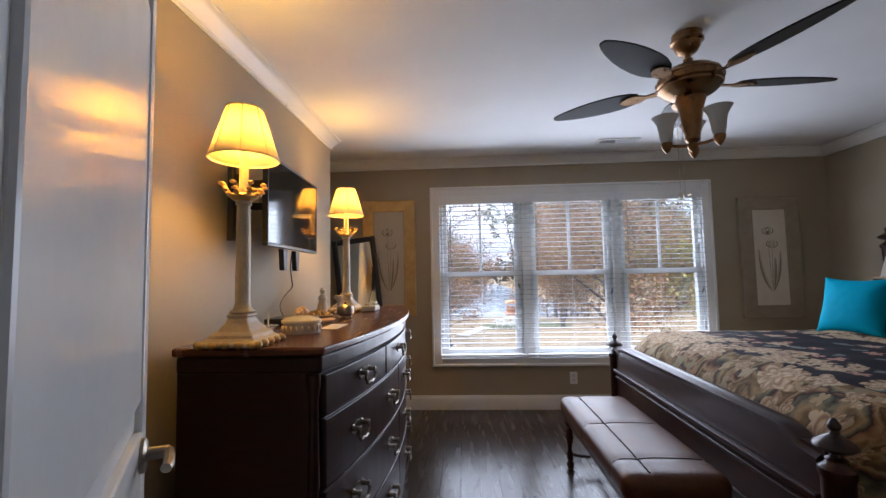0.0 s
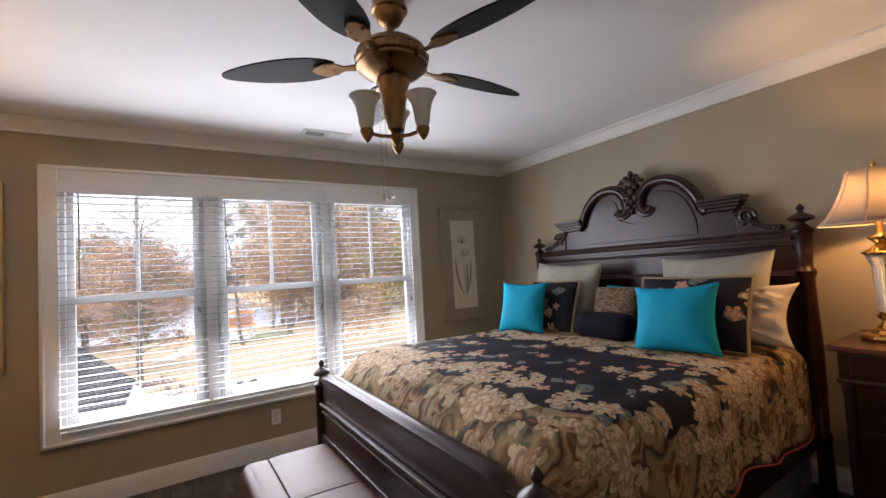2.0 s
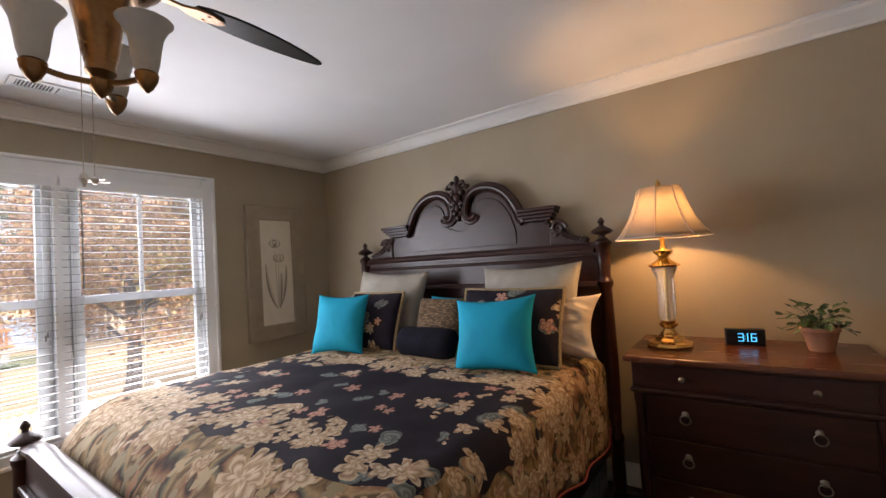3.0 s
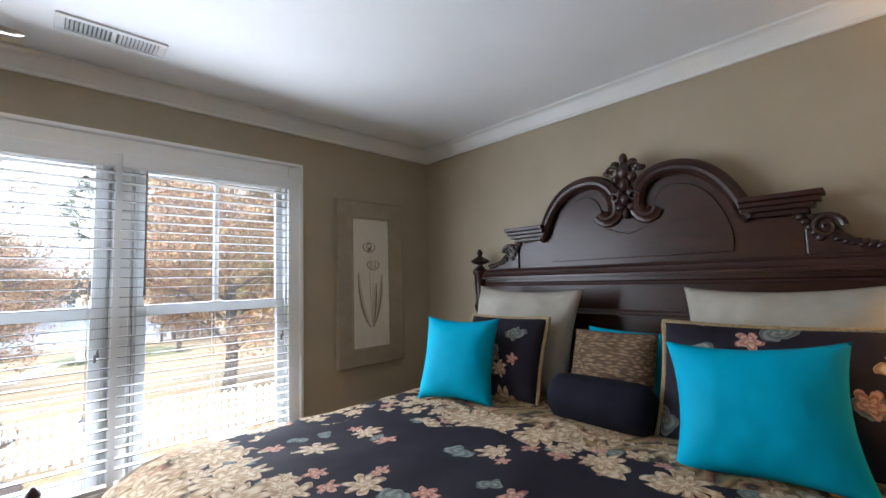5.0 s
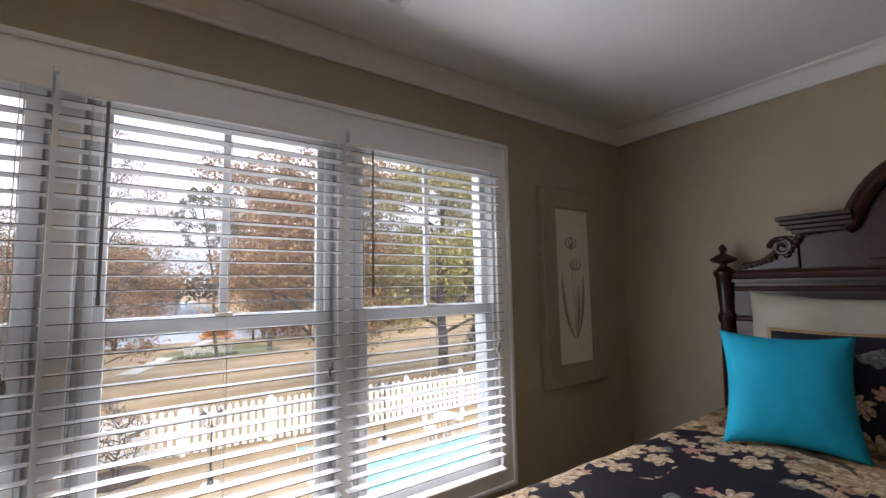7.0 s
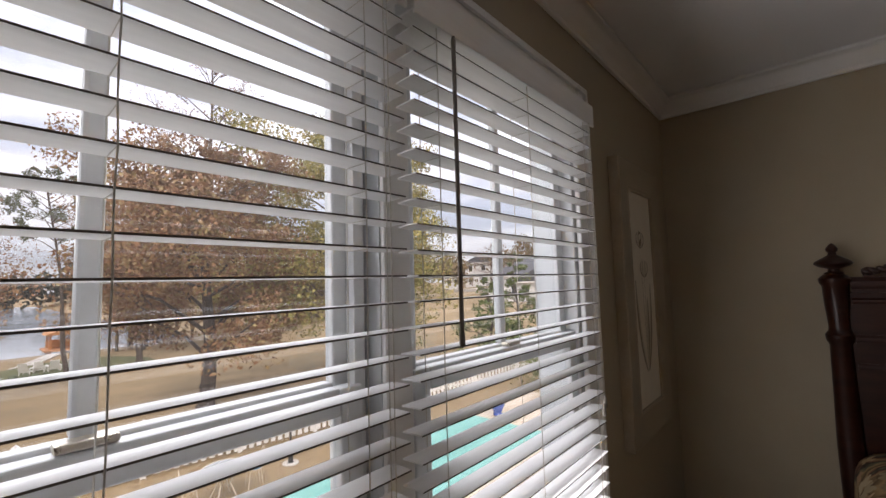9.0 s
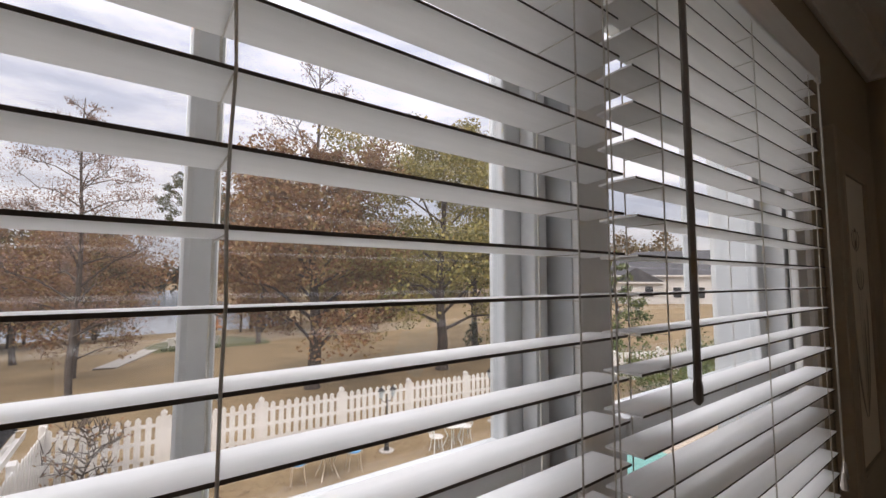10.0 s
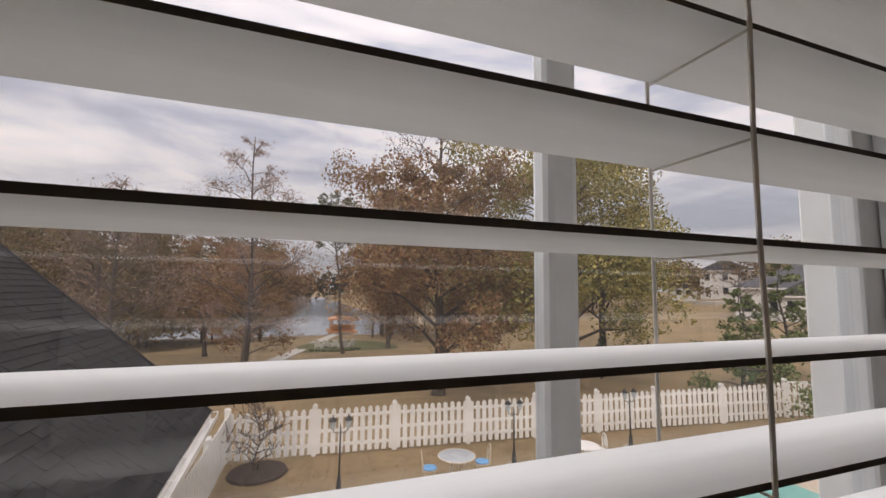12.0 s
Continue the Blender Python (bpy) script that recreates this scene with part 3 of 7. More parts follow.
# ---- doorway and open door ----
jb = boxes((DX0 - 0.02, DX0, YS - 0.122, YS + 0.002, 0, DH), (DX1, DX1 + 0.02, YS - 0.122, YS + 0.002, 0, DH), (DX0 - 0.02, DX1 + 0.02, YS - 0.122, YS + 0.002, DH, DH + 0.018), (DX0 - 0.10, DX0 - 0.005, YS + 0.003, YS + 0.02, 0, DH + 0.09), (DX1 + 0.005, DX1 + 0.10, YS + 0.003, YS + 0.02, 0, DH + 0.09), (DX0 - 0.004, DX1 + 0.004, YS + 0.003, YS + 0.02, DH + 0.005, DH + 0.09))
tagged(part("door_frame", jb, M_TRIM, bevel=0.003), "white painted door jamb and casing", "door frame", kind="structure")
door = thing("door_1", "white painted panel door standing open", "door", (-0.255, YS + 0.025, 0.008), kind="structure")
door.rotation_euler = (0, 0, radians(122.0))
DW, DT, DS = 0.755, 0.036, 0.05
bm = bmesh.new()
for b in ((0, DS, 0, 2.02), (DW - DS, DW, 0, 2.02), (DS, DW - DS, 0, 0.24), (DS, DW - DS, 0.86, 1.03), (DS, DW - DS, 1.90, 2.02)):
    box(bm, b[0], b[1], -DT, 0, b[2], b[3])
part("frame", bm, M_DOOR, door, bevel=0.004)
for z0, z1 in ((0.24, 0.86), (1.03, 1.90)):
    bm = bmesh.new()
    box(bm, DS, DW - DS, -DT + 0.012, -0.012, z0, z1)
    box(bm, DS + 0.05, DW - DS + 0.05, -DT + 0.004, -0.004, z0 + 0.05, z1 - 0.05)
    part("panel", bm, M_DOOR, door, bevel=0.007)
for side in (1, -1):
    yy = 0 if side > 0 else -DT
    h = lathe([(0.031, 0), (0.031, 0.006), (0.026, 0.010), (0.013, 0.012), (0.011, 0.045), (0, 0.048)], 18, Matrix.Translation((DW - 0.065, yy, 0.99)) @ Matrix.Rotation(radians(-90 * side), 4, "X"))
    tube([(DW - 0.065, yy + side * 0.043, 0.99), (DW - 0.10, yy + side * 0.047, 0.993), (DW - 0.13, yy + side * 0.048, 0.990), (DW - 0.145, yy + side * 0.045, 0.988)], 0.009, 8, h)
    part("lever_handle", h, M_PEWTER, door, "aged bronze lever handle", smooth=True)

# ---- triple window ----
win = thing("window_1", "white triple double-hung window with flat casing", "window", (1.04, W, 0.42), kind="structure")
inv = Matrix.Translation((-1.04, -W, -0.42))


def wpart(name, bm, mat, label="", smooth=False, bevel=0.0, parent=None):
    bmesh.ops.transform(bm, matrix=inv, verts=bm.verts)
    return part(name, bm, mat, parent or win, label, smooth, bevel)


CX0, CX1, CZ0, CZ1 = -0.318, 2.438, 0.432, 2.208
OPEN = [(-0.205, 0.555), (0.690, 1.450), (1.580, 2.340)]
SZ0, SZ1 = 0.515, 2.10
CAS = [(0, 0), (0.09, 0), (0.09, 0.012), (0.082, 0.020), (0.062, 0.018), (0.018, 0.014), (0.008, 0.018), (0, 0.014)]
yc = W - 0.0025
wpart("casing", boxes((CX0, CX0 + 0.085, W - 0.022, yc, CZ0, CZ1), (CX1 - 0.085, CX1, W - 0.022, yc, CZ0, CZ1), (CX0 + 0.085, CX1 - 0.085, W - 0.022, yc, SZ1 + 0.012, CZ1), (CX0 + 0.085, CX1 - 0.085, W - 0.022, yc, CZ0, SZ0 - 0.012)), M_TRIM, bevel=0.006)
wpart("back_band", sweep([(CX0, yc, CZ0), (CX0, yc, CZ1), (CX1, yc, CZ1), (CX1, yc, CZ0)], [(-0.012, 0), (0.012, 0), (0.012, 0.030), (0.004, 0.034), (-0.012, 0.026)], (0, -1, 0), closed=True), M_TRIM, smooth=True)
for a, b in ((0.555, 0.690), (1.450, 1.580)):
    c = (a + b) / 2
    wpart("mullion", boxes((c - 0.034, c + 0.034, W - 0.016, W + 0.12, SZ0 - 0.012, SZ1 + 0.012), (a, c - 0.0345, W + 0.045, W + 0.12, SZ0 - 0.012, SZ1 + 0.012), (c + 0.0345, b, W + 0.045, W + 0.12, SZ0 - 0.012, SZ1 + 0.012)), M_TRIM, bevel=0.003)
    for s, e0 in ((-1, a), (1, b)):
        wpart("jamb_track", boxes((e0 - 0.012, e0 + 0.012, W + 0.020, W + 0.0445, SZ0, SZ1)), M_SASH, bevel=0.002)
        wpart("jamb_liner", boxes(tuple(sorted((c + s * 0.0345, c + s * 0.0375))) + (W - 0.006, W + 0.040, SZ0, SZ1)), M_JAMB)
wpart("jamb", boxes((-0.33, -0.205, W + 0.001, W + 0.16, SZ0 - 0.012, SZ1 + 0.05), (2.340, 2.40, W + 0.001, W + 0.16, SZ0 - 0.012, SZ1 + 0.05), (-0.205, 2.340, W + 0.001, W + 0.16, SZ1, SZ1 + 0.05), (-0.205, 2.340, W - 0.018, W + 0.16, SZ0 - 0.012, SZ0)), M_SASH, bevel=0.003)
RAIL = 1.335
for (a, b) in OPEN:
    c = (a + b) / 2
    s = wpart("upper_sash", boxes((a, a + 0.040, W + 0.046, W + 0.072, RAIL - 0.02, SZ1), (b - 0.040, b, W + 0.046, W + 0.072, RAIL - 0.02, SZ1), (a + 0.040, b - 0.040, W + 0.046, W + 0.072, SZ1 - 0.05, SZ1), (a + 0.040, b - 0.040, W + 0.046, W + 0.072, RAIL - 0.02, RAIL + 0.025)), M_SASH, bevel=0.004)
    wpart("lower_sash", boxes((a, a + 0.046, W + 0.012, W + 0.042, SZ0, RAIL + 0.02), (b - 0.046, b, W + 0.012, W + 0.042, SZ0, RAIL + 0.02), (a + 0.046, b - 0.046, W + 0.012, W + 0.042, RAIL - 0.028, RAIL + 0.02), (a + 0.046, b - 0.046, W + 0.012, W + 0.042, SZ0, SZ0 + 0.07)), M_SASH, bevel=0.004)
    wpart("muntin", boxes((c - 0.0135, c + 0.0135, W + 0.048, W + 0.070, RAIL + 0.025, SZ1 - 0.05)), M_SASH, bevel=0.006)
    wpart("sash_lock", boxes((c - 0.03, c + 0.03, W + 0.014, W + 0.038, RAIL + 0.0205, RAIL + 0.032)), M_NICKEL, bevel=0.004)
    for nm, y, z0, z1 in (("upper_pane", W + 0.0585, RAIL, SZ1 - 0.03), ("lower_pane", W + 0.0275, SZ0 + 0.05, RAIL)):
        bm = bmesh.new()
        box(bm, a + 0.03, b - 0.03, y - 0.002, y + 0.002, z0, z1)
        g = wpart(nm, bm, M_GLASS)
        g.visible_shadow = False

# ---- blinds ----
PITCH = 0.0468
Z0 = 1.544
YB = 4.346


def slat_mesh(w):
    """One slightly crowned slat, its front edge coloured dark to imitate shade."""
    bm = bmesh.new()
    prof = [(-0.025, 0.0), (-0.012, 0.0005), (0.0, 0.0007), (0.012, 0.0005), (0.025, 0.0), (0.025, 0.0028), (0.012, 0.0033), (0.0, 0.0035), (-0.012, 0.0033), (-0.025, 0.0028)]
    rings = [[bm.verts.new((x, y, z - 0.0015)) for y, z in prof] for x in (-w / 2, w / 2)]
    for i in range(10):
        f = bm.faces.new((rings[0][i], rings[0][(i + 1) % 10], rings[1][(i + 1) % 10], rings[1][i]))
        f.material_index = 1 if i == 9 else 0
    bm.faces.new(rings[0][::-1])
    bm.faces.new(rings[1])
    me = bpy.data.meshes.new("slat")
    bmesh.ops.recalc_face_normals(bm, faces=bm.faces)
    bm.to_mesh(me)
    bm.free()
    me.materials.append(M_SLAT)
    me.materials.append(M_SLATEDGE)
    return me


BL = [(-0.235, 0.592, 0.545), (0.612, 1.479, 0.545), (1.506, 2.335, 0.545)]
rng = random.Random(4)
for bi, (a, b, zb) in enumerate(BL):
    c, w = (a + b) / 2, b - a
    bl = thing("venetian_blind", "white two-inch slatted blind, lowered and open", "blind", (c, YB, SZ1), "blinds in the window")
    up = SZ1
    part("headrail", boxes((-w / 2, w / 2, -0.026, 0.026, -0.052, -0.004)), M_SLAT, bl, bevel=0.003)
    part("valance", boxes((-w / 2 - 0.004, w / 2 + 0.004, -0.036, -0.029, -0.066, 0.006)), M_SLAT, bl, bevel=0.002)
    me = slat_mesh(w)
    k0 = math.floor((2.03 - Z0) / PITCH)
    zs = [Z0 + k * PITCH for k in range(k0, -40, -1) if Z0 + k * PITCH > zb + 0.02]
    for z in zs:
        tilt = rng.gauss(0, 0.5) - 2.0
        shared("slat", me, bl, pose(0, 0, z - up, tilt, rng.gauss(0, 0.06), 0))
    part("bottom_rail", boxes((-w / 2, w / 2, -0.025, 0.025, zb - 0.018 - up, zb - up)), M_SLAT, bl, bevel=0.004)
    for lx in (-0.36, 0.0235, 0.345) if bi == 1 else (-0.35, 0.0, 0.35):
        for dy in (-0.0265, 0.0265):
            bm = bmesh.new()
            pth = [(lx + rng.gauss(0, 0.0006), dy, z) for z in np.linspace(zb - up, -0.05, 34)]
            tube(pth, 0.0011, 5, bm)
            part("ladder_cord", bm, M_CORD, bl)
    # rungs that carry the slats
    bm = bmesh.new()
    for lx in (-0.36, 0.0235, 0.345) if bi == 1 else (-0.35, 0.0, 0.35):
        for z in zs:
            tube([(lx, -0.026, z - up - 0.0035), (lx, 0.026, z - up - 0.0035)], 0.0007, 4, bm)
    tagged(part("ladder_string", bm, M_CORD, bl), kind="stuff")
    wx = (1.60 - c) if bi == 2 else -w / 2 + 0.113
    tw = lathe([(0.003, 0), (0.0052, -0.01), (0.0045, -0.03), (0.0045, -0.588), (0.0058, -0.594), (0.0058, -0.613), (0.002, -0.618)], 6, Matrix.Translation((wx, -0.045, -0.075)))
    part("tilt_wand", tw, M_WAND, bl, "dark tilt wand", smooth=True)
    # lift cords with tassels
    cx = w / 2 - 0.06
    bm = bmesh.new()
    tl = (-0.95, -0.93) if bi != 0 else (-0.86, -0.88)
    for k, zz in enumerate(tl):
        tube([(cx + 0.008 * k, -0.042, -0.07), (cx + 0.010 * k, -0.043, zz)], 0.001, 5, bm)
    part("lift_cord", bm, M_CORD, bl)
    for k, zz in enumerate(tl):
        part("tassel", lathe([(0.002, 0), (0.004, -0.004), (0.007, -0.03), (0.006, -0.036), (0.001, -0.038)], 8, Matrix.Translation((cx + 0.010 * k, -0.043, zz))), M_WAND, bl, smooth=True)

# ---- ceiling air vent ----
vent = thing("ceiling_vent", "white metal ceiling air register with dark slots", "vent", (1.425, 3.99, CEIL))
part("plate", boxes((-0.185, 0.185, -0.075, -0.05, -0.010, -0.001), (-0.185, 0.185, 0.05, 0.075, -0.010, -0.001), (-0.185, -0.155, -0.05, 0.05, -0.010, -0.001), (0.155, 0.185, -0.05, 0.05, -0.010, -0.001), (-0.008, 0.008, -0.05, 0.05, -0.010, -0.001)), M_VENTW, vent, bevel=0.003)
part("duct", boxes((-0.155, 0.155, -0.05, 0.05, -0.0025, -0.001)), M_DARK, vent, "dark duct opening")
for i in range(22):
    x = -0.148 + i * 0.0141
    if abs(x) > 0.012:
        bm = bmesh.new()
        box(bm, -0.0009, 0.0009, -0.05, 0.05, -0.006, 0.006, Matrix.Translation((x, 0, -0.0085)) @ Matrix.Rotation(radians(42 if x < 0 else -42), 4, "Y"))
        part("louvre", bm, M_VENTW, vent)
# ---- outlets ----
for ox in (1.051, 2.90):
    o = thing("wall_outlet", "white plastic duplex outlet on the window wall", "outlet", (ox, W, 0.30), "outlets")
    part("plate", boxes((-0.036, 0.036, -0.006, -0.001, -0.058, 0.058)), M_TRIM, o, bevel=0.002)
    for zz in (-0.021, 0.021):
        part("socket", lathe([(0.0165, 0), (0.0165, 0.0015), (0.015, 0.002)], 16, Matrix.Translation((0, -0.006, zz)) @ Matrix.Rotation(radians(90), 4, "X")), M_SASH, o)

# ---- bed ----
BC = 2.703
bed = thing("bed", "dark carved mahogany bed with arched headboard and low footboard", "bed", (2.3, BC, 0))
binv = Matrix.Translation((-2.3, -BC, 0))


def bpart(name, bm, mat, label="", smooth=False, bevel=0.0, parent=None):
    bmesh.ops.transform(bm, matrix=binv, verts=bm.verts)
    return part(name, bm, mat, parent or bed, label, smooth, bevel)


def arc(c, r, a0, a1, n, sx=1.0):
    return [(c[0] + sx * r * math.cos(radians(a0 + (a1 - a0) * i / n)), c[1] + r * math.sin(radians(a0 + (a1 - a0) * i / n))) for i in range(n + 1)]


def bez(p0, p1, p2, p3, n=10):
    out = []
    for i in range(n + 1):
        t = i / n
        out.append(tuple((1 - t) ** 3 * a + 3 * t * (1 - t) ** 2 * b + 3 * t * t * (1 - t) * c + t ** 3 * d for a, b, c, d in zip(p0, p1, p2, p3)))
    return out


HX = 3.44
# crest outline, one half: from the ledge over the arch to the middle
half = [(0.70, 1.50), (0.70, 1.66), (0.50, 1.68)] + bez((0.50, 1.68), (0.44, 1.86), (0.36, 1.95), (0.22, 1.955), 9)[1:] + bez((0.22, 1.955), (0.12, 1.955), (0.07, 1.91), (0.055, 1.84), 6)[1:] + [(0.0, 1.80)]
crest = [(BC + y, z) for y, z in half] + [(BC - y, z) for y, z in half[::-1][1:]]
bpart("crest_panel", prism(crest, "x", HX + 0.012, HX + 0.055), M_WOOD, bevel=0.004)
bpart("head_panel", boxes((HX + 0.006, HX + 0.05, BC - 1.0, BC + 1.0, 0.28, 1.44)), M_WOOD)
for s in (1, -1):
    pth = [(HX + 0.012, BC + s * y, z) for y, z in ([(0.525, 1.675)] + bez((0.50, 1.70), (0.44, 1.86), (0.36, 1.95), (0.22, 1.955), 12) + bez((0.22, 1.955), (0.12, 1.955), (0.065, 1.90), (0.06, 1.80), 9)[1:] + bez((0.06, 1.80), (0.06, 1.745), (0.13, 1.735), (0.14, 1.78), 6)[1:])]
    pr = [(-0.048, -0.004), (0.028, -0.004), (0.028, 0.030), (0.016, 0.044), (0.002, 0.034), (-0.012, 0.036), (-0.026, 0.022), (-0.040, 0.020), (-0.048, 0.010)]
    if s < 0:
        pr = [(-a, b) for a, b in pr]
    bpart("arch_molding", sweep(pth, pr, (-1, 0, 0)), M_WOOD, smooth=True)
    y0, y1 = sorted((BC + s * 0.49, BC + s * 0.77))
    lm = bmesh.new()
    for k, (dz, out, ex) in enumerate(((1.672, 0.012, -0.05), (1.694, 0.026, -0.03), (1.716, 0.040, -0.012), (1.738, 0.052, 0.0))):
        a, b = (y0, y1 + ex) if s > 0 else (y0 - ex, y1)
        box(lm, HX - out, HX + 0.054, a, b, dz, dz + 0.0225)
    bpart("stepped_ledge", lm, M_WOOD, bevel=0.005)
    # scrolled bracket outside the ledge
    sc = [(0.70, 1.505), (0.94, 1.505)] + bez((0.94, 1.505), (0.97, 1.545), (0.92, 1.56), (0.90, 1.535), 5) + bez((0.90, 1.535), (0.84, 1.53), (0.80, 1.60), (0.78, 1.655), 6) + bez((0.78, 1.655), (0.75, 1.69), (0.70, 1.66), (0.70, 1.63), 4)
    bpart("scroll_bracket", prism([(BC + s * y, z) for y, z in sc], "x", HX + 0.0, HX + 0.045), M_CARVE, bevel=0.006)
    sp = [(HX - 0.003, BC + s * (0.765 + 0.052 * (1 - i / 26) * math.cos(i * 0.42)), 1.612 + 0.052 * (1 - i / 26) * math.sin(i * 0.42)) for i in range(24)]
    bpart("volute", tube(sp, 0.014, 8, taper=0.55), M_CARVE, smooth=True)
    sp = [(HX - 0.003, BC + s * y, z) for y, z in bez((0.79, 1.585), (0.83, 1.55), (0.87, 1.53), (0.93, 1.53), 8)]
    bpart("leaf_rib", tube(sp, 0.019, 8, taper=0.45), M_CARVE, smooth=True)
    lv = bmesh.new()
    for k in range(7):
        blob(lv, (HX - 0.004, BC + s * (0.80 + 0.022 * k), 1.575 - 0.040 * (k / 6) ** 0.7 - 0.01), (0.013, 0.020, 0.012), Euler((radians(35 * s), 0, 0)).to_matrix().to_4x4(), 8, 6)
    bpart("acanthus_leaf", lv, M_CARVE, smooth=True)
    # corbel leaf under the end of the ledge
    lf = bmesh.new()
    for k in range(5):
        blob(lf, (HX + 0.0, BC + s * (0.69 + 0.014 * k), 1.66 - 0.022 * k), (0.014, 0.018, 0.016))
    bpart("carved_leaf", lf, M_CARVE, smooth=True)
# cornice and friezes across the headboard
COR = [(0, 0), (0.0, -0.045), (0.045, -0.045), (0.045, -0.030), (0.034, -0.020), (0.030, 0.0), (0.020, 0.008), (0.016, 0.018), (0, 0.018)]
for nm, z, sc_ in (("cornice", 1.487, 1.0), ("frieze_bead", 1.41, 0.5), ("mid_rail_molding", 1.255, 0.6), ("mid_rail_molding", 1.14, 0.45)):
    bm = bmesh.new()
    rows = []
    for yy in (BC - 0.985, BC + 0.985):
        rows.append([bm.verts.new((HX + 0.012 - a * sc_, yy, z + b * sc_)) for a, b in COR])
    for i in range(len(COR)):
        bm.faces.new((rows[0][i], rows[0][(i + 1) % len(COR)], rows[1][(i + 1) % len(COR)], rows[1][i]))
    bm.faces.new(rows[0][::-1])
    bm.faces.new(rows[1])
    bpart(nm, bm, M_WOOD, smooth=True)
# raised inner panel of the crest
inner = [(0.46, 1.535), (0.46, 1.62)] + bez((0.46, 1.62), (0.42, 1.80), (0.34, 1.885), (0.22, 1.885), 8) + bez((0.22, 1.885), (0.15, 1.885), (0.13, 1.80), (0.12, 1.70), 6)[1:] + [(0.0, 1.66)]
cr2 = [(BC + y, z) for y, z in inner] + [(BC - y, z) for y, z in inner[::-1][1:]]
bpart("crest_field", prism(cr2, "x", HX + 0.004, HX + 0.02), M_WOOD, bevel=0.003)
# carved crown ornament
om = bmesh.new()
for dy, z, r in ((0, 2.055, (0.022, 0.022, 0.032)), (0.045, 2.03, (0.018, 0.026, 0.022)), (-0.045, 2.03, (0.018, 0.026, 0.022)), (0.085, 1.995, (0.016, 0.028, 0.016)), (-0.085, 1.995, (0.016, 0.028, 0.016)), (0, 1.99, (0.034, 0.042, 0.045)), (0.04, 1.955, (0.026, 0.026, 0.026)), (-0.04, 1.955, (0.026, 0.026, 0.026)), (0, 1.92, (0.036, 0.034, 0.04)), (0.028, 1.875, (0.024, 0.024, 0.030)), (-0.028, 1.875, (0.024, 0.024, 0.030)), (0, 1.84, (0.034, 0.030, 0.034)), (0.03, 1.80, (0.022, 0.026, 0.022)), (-0.03, 1.80, (0.022, 0.026, 0.022)), (0, 1.765, (0.024, 0.018, 0.030))):
    blob(om, (HX - 0.004, BC + dy, z), r)
for s in (1, -1):
    for zc, rr in ((1.99, 0.038), (1.85, 0.030)):
        tube([(HX - 0.022, BC + s * (0.05 + rr * (1 - i / 20) * math.cos(i * 0.5)), zc + rr * (1 - i / 20) * math.sin(i * 0.5)) for i in range(18)], 0.008, 6, om, 0.6)
bpart("carved_crown", om, M_CARVE, "deeply carved leaf crest", smooth=True)
FIN = [(0.030, 0), (0.034, 0.006), (0.020, 0.014), (0.018, 0.024), (0.050, 0.034), (0.066, 0.046), (0.062, 0.056), (0.040, 0.070), (0.016, 0.084), (0.013, 0.094), (0.020, 0.102), (0.021, 0.112), (0.010, 0.128), (0.004, 0.134)]
HP = [(0.038, 0.0), (0.038, 0.30), (0.044, 0.31), (0.044, 0.34), (0.032, 0.36), (0.042, 0.60), (0.044, 0.80), (0.036, 1.22), (0.046, 1.24), (0.048, 1.262), (0.036, 1.28), (0.034, 1.30), (0.042, 1.40), (0.044, 1.47), (0.052, 1.480), (0.054, 1.50), (0.044, 1.512), (0.030, 1.52)]
for s in (1, -1):
    m = Matrix.Translation((HX + 0.005, BC + s * 1.032, 0))
    p = bpart("head_post", lathe(HP, 20, m), M_WOOD, smooth=True)
    bpart("finial", lathe(FIN, 18, m @ Matrix.Translation((0, 0, 1.518))), M_CARVE, smooth=True, parent=None)
    m = Matrix.Translation((1.235, BC + s * 1.032, 0))
    bpart("foot_post", lathe([(0.036, 0.0), (0.046, 0.03), (0.050, 0.08), (0.034, 0.12), (0.046, 0.16), (0.046, 0.62), (0.052, 0.635), (0.052, 0.655), (0.034, 0.668), (0.030, 0.68)], 20, m), M_WOOD, smooth=True)
    bpart("finial", lathe([(r * 0.95, z * 1.05) for r, z in FIN], 18, m @ Matrix.Translation((0, 0, 0.678))), M_CARVE, smooth=True)
    bpart("side_rail", boxes((1.28, HX - 0.02, BC + s * 1.0 - 0.018, BC + s * 1.0 + 0.018, 0.26, 0.44)), M_WOOD, bevel=0.005)
# footboard with sloped cap rail that dips beside the near post
bpart("foot_panel", boxes((1.225, 1.262, BC - 1.0, BC + 1.0, 0.24, 0.70)), M_WOOD)
cap = [(BC - 0.985, 0.665), (BC - 0.90, 0.675), (BC - 0.86, 0.705), (BC - 0.80, 0.725), (BC + 0.80, 0.725), (BC + 0.86, 0.715), (BC + 0.985, 0.705)]
bpart("cap_rail", sweep([(1.245, y, z) for y, z in cap], [(-0.022, -0.046), (-0.006, -0.050), (0.006, -0.045), (0.014, -0.032), (0.019, -0.012), (0.018, 0.010), (0.011, 0.029), (0.0, 0.040), (-0.022, 0.036)], (-1, 0, 0)), M_WOOD, smooth=True)
for z, hgt, out in ((0.515, 0.030, 0.030), (0.468, 0.024, 0.018), (0.27, 0.06, 0.02)):
    bpart("footboard_molding", boxes((1.226 - out, 1.2245, BC - 0.985, BC + 0.985, z, z + hgt)), M_WOOD, bevel=0.008)

# mattress hidden below the quilt
tagged(part("mattress", boxes((1.50, 3.40, BC - 0.93, BC + 0.93, 0.30, 0.70)), M_GREY, bevel=0.05), "thick grey fabric mattress and box spring in the bed", "mattress")


